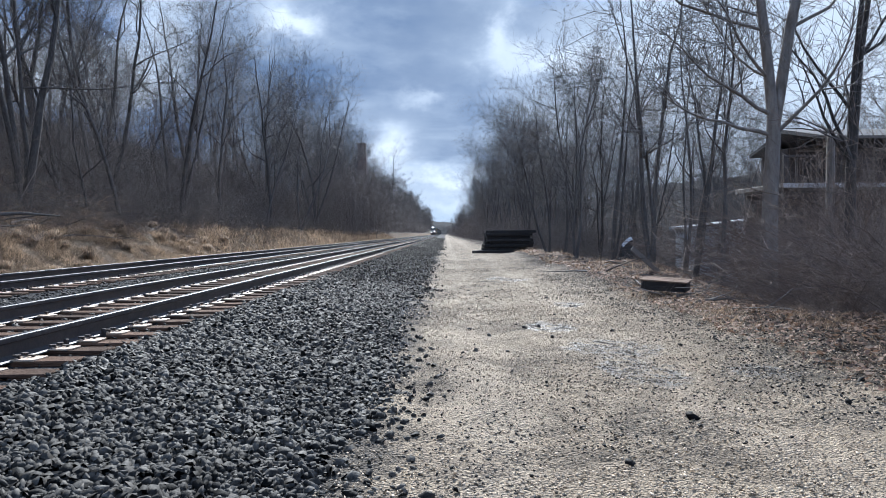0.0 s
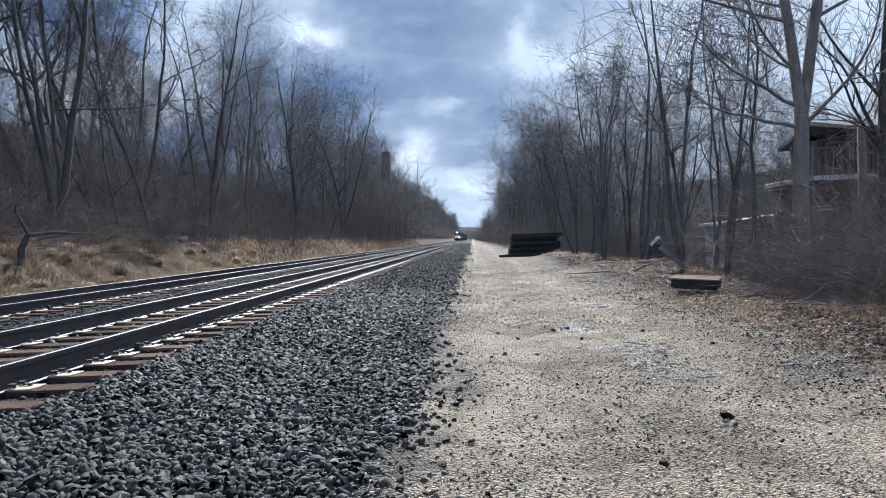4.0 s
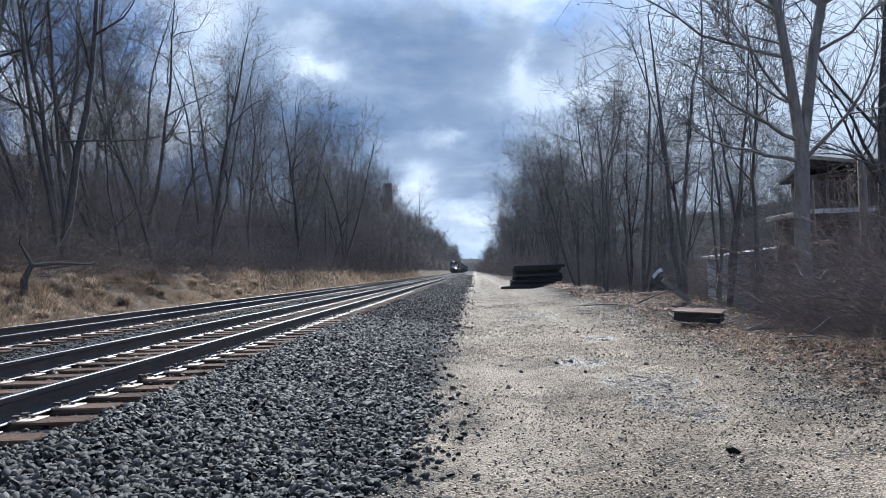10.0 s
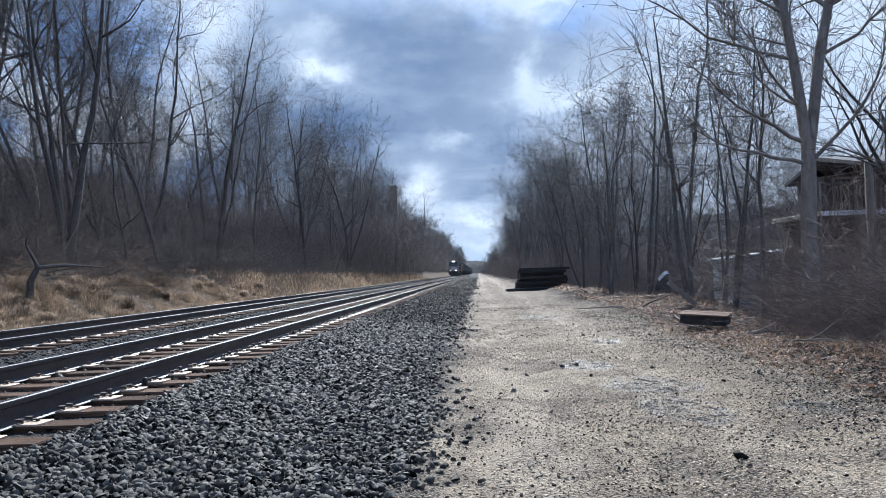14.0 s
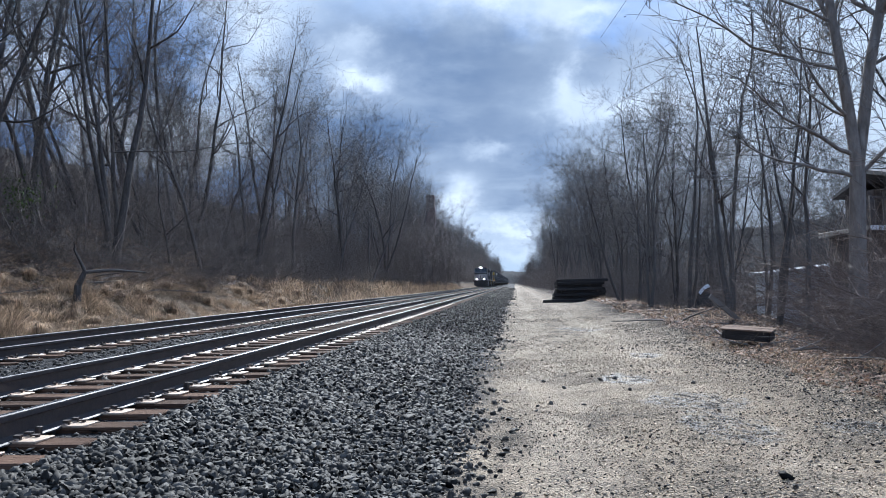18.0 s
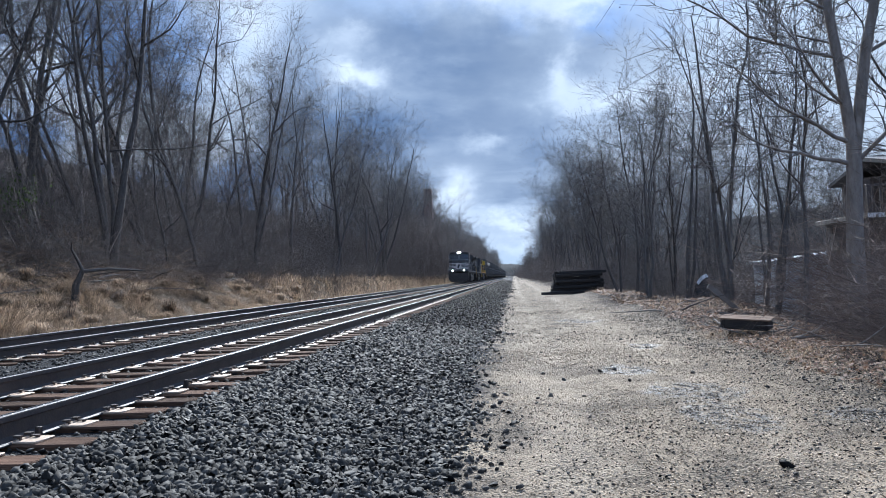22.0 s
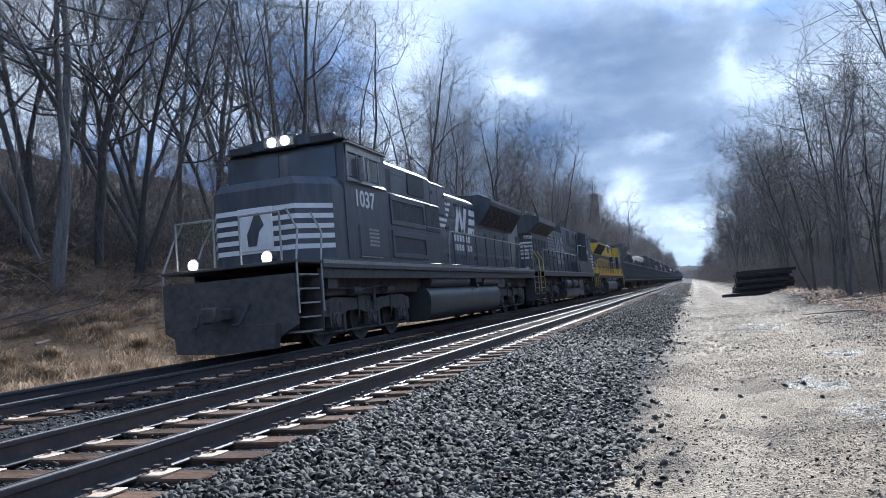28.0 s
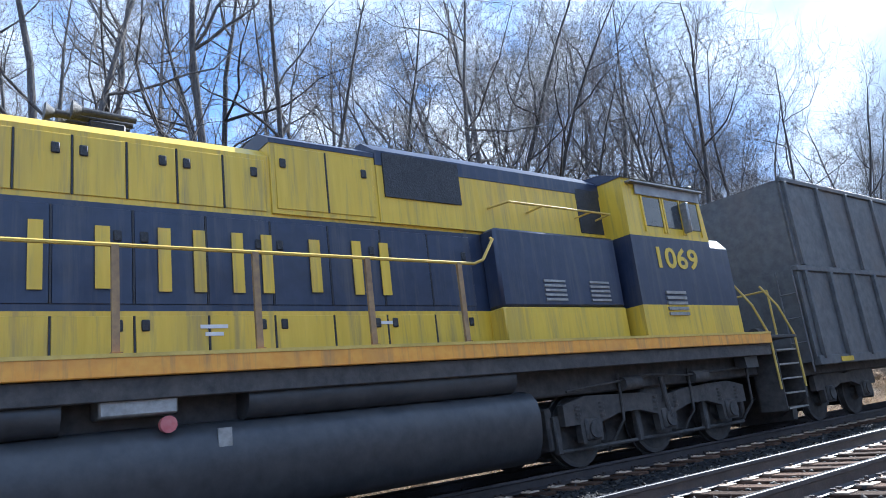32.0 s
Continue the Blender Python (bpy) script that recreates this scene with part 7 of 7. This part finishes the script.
def sticks():
    """Fallen branches on both banks."""
    r = random.Random(14)
    for i in range(190):
        left = i % 5
        x, y = (r.uniform(-15.5, -10.0), 4 + 40 * r.random() ** 1.5) if left else (r.uniform(8.3, 10.5), r.uniform(9, 32))
        ln, a = r.uniform(0.6, 2.4) * (1.4 if left else 0.8), r.uniform(0, 6.28)
        mb, p = MB(), Vector((0, 0, 0.03))
        d = Vector((math.cos(a), math.sin(a), r.uniform(0.05, 0.3)))
        rad = r.uniform(0.012, 0.03) * (1.5 if left else 1)
        for k in range(4):
            d = (d + Vector((r.gauss(0, 0.15), r.gauss(0, 0.15), r.gauss(-0.02, 0.08)))).normalized()
            q = p + d * ln / 4
            mb.tube(p, q, rad * (1 - 0.2 * k), rad * (0.8 - 0.2 * k), 5)
            if k == 2:
                mb.tube(q, q + Vector((d.y, -d.x, 0.3)) * ln * 0.25, rad * 0.4, rad * 0.1, 4)
            p = q
        tagged(part("fallen_branch", mb, M["twig"], None), "grey fallen branch lying on dead leaves", "branch", "fallen branches on the banks").matrix_world = pose(x, y, float(ground_z(x, y)))


sticks()
st = thing("tree_stump", "broken weathered stump with a crooked dead limb on the grassy bank", "stump", at=pose(-10.15, 21.5, float(ground_z(-10.15, 21.5))))
part("stem", MB().tube((0, 0, -0.2), (0.02, 0.02, 0.5), 0.13, 0.11, 9).tube((0.02, 0.02, 0.48), (0.22, 0.1, 0.95), 0.105, 0.08, 8), M["bark"], st)
part("limb", MB().tube((0.2, 0.1, 0.92), (0.9, 0.5, 0.98), 0.07, 0.05, 7).tube((0.9, 0.5, 0.98), (1.7, 1.2, 0.9), 0.05, 0.02, 6), M["bark"], st)
part("limb", MB().tube((0.22, 0.1, 0.93), (0.1, 0.0, 1.3), 0.06, 0.045, 7).tube((0.1, 0.0, 1.29), (0.0, -0.15, 1.65), 0.045, 0.03, 6).tube((0.0, -0.15, 1.64), (0.12, -0.3, 1.85), 0.03, 0.012, 6), M["bark"], st)


def make_tussocks():
    """Rounded tufts of dead grass on the bank."""
    q = np.random.RandomState(91)
    n = 420
    a, s = q.uniform(0, 6.28, n), q.uniform(0.0, 0.16, n)
    h, out = q.uniform(0.18, 0.42, n), q.uniform(0.05, 0.38, n)
    b = a + q.normal(0, 0.5, n)
    x, y = np.cos(a) * s, np.sin(a) * s
    wx, wy = -np.sin(b) * 0.005, np.cos(b) * 0.005
    ox, oy = np.cos(b) * out, np.sin(b) * out
    P = [np.stack(p, -1) for p in ((x - wx, y - wy, 0 * x - 0.05), (x + wx, y + wy, 0 * x - 0.05), (x + wx + ox * 0.45, y + wy + oy * 0.45, h), (x - wx + ox * 0.45, y - wy + oy * 0.45, h), (x + ox, y + oy, h * q.uniform(0.3, 0.8, n)))]
    k = np.arange(n)[:, None] * 5
    me = soup("grass_tussock", np.stack(P, 1).reshape(-1, 3), np.concatenate([k + np.array([[0, 1, 2]]), k + np.array([[0, 2, 3]]), k + np.array([[3, 2, 4]])]), M["grass"])
    r = random.Random(92)
    for _ in range(110):
        x, y = r.uniform(-12.0, -7.6), 5 + 40 * r.random() ** 1.3
        ob = new("grass_tussock", me)
        k = r.uniform(0.5, 1.15)
        ob.matrix_world = pose(x, y, float(ground_z(x, y)), r.uniform(-12, 12), r.uniform(-12, 12), r.uniform(0, 360)) @ Matrix.Diagonal((k, k, k * r.uniform(0.7, 1.1), 1))
        tagged(ob, "rounded tuft of dead straw-coloured grass on the bank", "grass", kind="stuff")


make_tussocks()


def make_green_shrub():
    q = np.random.RandomState(95)
    t = thing("green_shrub", "shrub with a few small yellow-green leaves on the wooded slope", "shrub", at=pose(-14.5, 24.7, float(ground_z(-14.5, 24.7))))
    part("stem_cluster", brush_mesh("stem_cluster", 96, 0.8, 0.8, 14, 1.4, 3.0, 0.012, "brush", 6, 0.3), M["brush"], t)
    n = 420
    c = q.normal(0, 1, (n, 3)) * np.array([0.5, 0.5, 0.4]) + np.array([0, 0, 2.0])
    u, v = q.normal(0, 0.035, (n, 3)), q.normal(0, 0.022, (n, 3))
    verts = np.stack([c - u, c - v, c + u, c + v], 1).reshape(-1, 3)
    part("leaves", soup("leaves", verts, np.arange(n * 4).reshape(-1, 4), M["green"]), M["green"], t, "small yellow-green leaves")


make_green_shrub()


# ---- buildings behind the thicket ----
def make_house():
    """Two storeys on the slope: the upper one set back behind a deck, the lower one behind posts."""
    t = thing("house", "grey two-storey house with a shaded upper deck behind the thicket", "house", at=pose(16.2, 26.0, -2.9))
    part("lower_wall", MB().box(0.3, 12, 0.9, 3.4, 0, 5.2), M["darkwall"], t)
    for k in range(20):
        part("siding_lap", MB().box(0.3, 12, 0.884, 0.9, 0.15 + 0.25 * k, 0.18 + 0.25 * k), M["darkwall"], t)
    part("deck", MB().box(-0.1, 12.3, -0.9, 3.4, 5.2, 5.38, 0.02), M["wood"], t, "grey wooden deck")
    part("fascia", MB().box(-0.14, 12.34, -0.96, -0.905, 5.2, 5.36, 0.006), M["siding"], t, "pale board along the deck's edge")
    # the upper wall's dark colour stands for shade behind the deck
    part("upper_wall", MB().box(1.7, 12, 2.6, 5.0, 5.38, 7.0), M["darkwall"], t, "upper wall coloured dark for the deck's shade")
    for x in (2.1, 5.2, 8.4):
        w = part("window", MB().box(x, x + 1.5, 2.57, 2.597, 5.6, 6.85), M["darkopen"], t, "dark window of the upper storey")
        part("window_frame", MB().box(x - 0.08, x, 2.54, 2.6, 5.52, 6.93).box(x + 1.5, x + 1.58, 2.54, 2.6, 5.52, 6.93).box(x, x + 1.5, 2.54, 2.6, 6.85, 6.93).box(x, x + 1.5, 2.54, 2.6, 5.52, 5.6).box(x + 0.72, x + 0.78, 2.55, 2.6, 5.6, 6.85), M["wood"], w)
    for i in range(6):
        x = 0.0 + 2.4 * i
        part("post", MB().box(x - 0.07, x + 0.07, -0.85, -0.71, 5.38, 6.36 if i == 0 else 6.95, 0.008), M["darkwall"], t)
        part("lower_post", MB().box(x - 0.08, x + 0.08, -0.85, -0.69, 0, 5.2, 0.008), M["darkwall"], t)
    part("deck_rail", MB().box(-0.05, 12.1, -0.82, -0.74, 6.28, 6.36, 0.006), M["darkwall"], t)
    for i in range(44):
        part("baluster", MB().box(0.1 + 0.27 * i, 0.14 + 0.27 * i, -0.80, -0.76, 5.38, 6.28), M["darkwall"], t)
    part("roof", MB().prism([(-1.1, 6.9), (2.2, 7.55), (5.3, 6.9), (5.3, 7.02), (2.2, 7.7), (-1.1, 7.02)], 1.3, 12.6, "x"), M["roof"], t, "dark shingled low-pitched roof")
    part("gutter", MB().box(1.3, 12.6, -1.2, -1.11, 6.9, 7.0, 0.01), M["wood"], t)
    for x in (1.2, 4.0, 6.6, 9.2):
        d = part("lower_window", MB().box(x, x + 1.2, 0.86, 0.884, 1.6, 3.4), M["darkopen"], t, "dark lower-storey window")
        part("window_frame", MB().box(x - 0.08, x, 0.84, 0.89, 1.52, 3.48).box(x + 1.2, x + 1.28, 0.84, 0.89, 1.52, 3.48).box(x, x + 1.2, 0.84, 0.89, 3.4, 3.48).box(x, x + 1.2, 0.84, 0.89, 1.52, 1.6), M["wood"], d)


make_house()


def make_shed():
    t = thing("shed", "white-sided outbuilding with a pale low-pitched roof", "shed", at=pose(14.6, 30.0, -1.7, 0, 0, 0))
    part("wall", MB().prism([(0, 0), (3.3, 0), (3.3, 2.95), (0, 2.6)], 0, 2.4), M["siding"], t)
    part("roof", MB().prism([(-0.25, 2.585), (3.5, 2.975), (3.5, 3.075), (-0.25, 2.685)], -0.15, 2.55), M["metalroof"], t, "pale metal roof")
    part("window", MB().box(1.0, 1.5, -0.03, -0.004, 1.4, 1.95), M["glass"], t)
    part("door", MB().box(2.2, 3.1, -0.03, -0.004, 0.0, 2.0), M["wood"], t)
    for k in range(11):
        part("siding_lap", MB().box(0, 3.3, -0.016, -0.002, 0.1 + 0.225 * k, 0.125 + 0.225 * k), M["siding"], t)


make_shed()
# added where small bright specks show between the trees; what they are is unknown
heap = thing("tarpaulin_heap", "pale sheet on a low heap, added for unidentified bright specks", "tarpaulin", at=pose(12.6, 33.5, -0.75, 0, 0, 20) @ Matrix.Diagonal((0.24, 0.4, 0.6, 1)))
part("cover", MB().add([(-1.4, -0.8, 0), (1.4, -0.8, 0), (1.4, 0.8, 0), (-1.4, 0.8, 0), (-1.2, 0, 1.35), (-0.3, 0.05, 1.75), (0.6, -0.05, 2.05), (1.25, 0, 2.1)], [(0, 1, 7, 6, 5, 4), (2, 3, 4, 5, 6, 7), (0, 4, 3), (1, 2, 7)]), M["log"], heap)
part("sheet", MB().add([(-0.9, -0.25, 1.33), (-0.3, -0.3, 1.6), (0.6, -0.32, 1.85), (1.3, -0.3, 1.9), (1.25, 0.05, 2.14), (0.6, 0.0, 2.09), (-0.3, 0.1, 1.79), (-0.9, 0.05, 1.53)], [(0, 1, 6, 7), (1, 2, 5, 6), (2, 3, 4, 5)]), M["speck"], heap)
pole = thing("wooden_pole", "weathered wooden pole behind the thicket", "pole", at=pose(15.2, 20.4, -1.5))
part("shaft", MB().tube((0, 0, -0.3), (0.05, 0, 5.0), 0.13, 0.11, 10), M["wood"], pole)


# ---- motion ----
ROWS = [(0, 450.0), (13, 250.0), (19, 156.5), (23, 94.0), (26, 46.9), (28.5, 7.35), (30.25, -20.5), (32, -48.3)]


def along(t):
    """The train's datum at a time."""
    for (a, p), (b, q) in zip(ROWS, ROWS[1:]):
        if t <= b:
            return p + (q - p) * (t - a) / (b - a)


def motions():
    for ob, s, turn in TRAIN:
        walk(ob, [(t, pose(FAR, p + s, 0, 0, 0, turn)) for t, p in ROWS])
    # wheels roll while the train is near
    steps = [25.0 + k / 30 for k in range(211)]
    for key, turned in (("lead", 1), ("second", -1), ("third", -1), ("a", 1)):
        for ob in AXLES[key]:
            y, r = ob.location.y, ob.location.z
            rows = [(0, pose(0, y, r)), (12, pose(0, y, r, 20))]
            rows += [(t, pose(0, y, r, turned * math.degrees((along(25.0) - along(t)) / r))) for t in steps]
            walk(ob, rows)


motions()
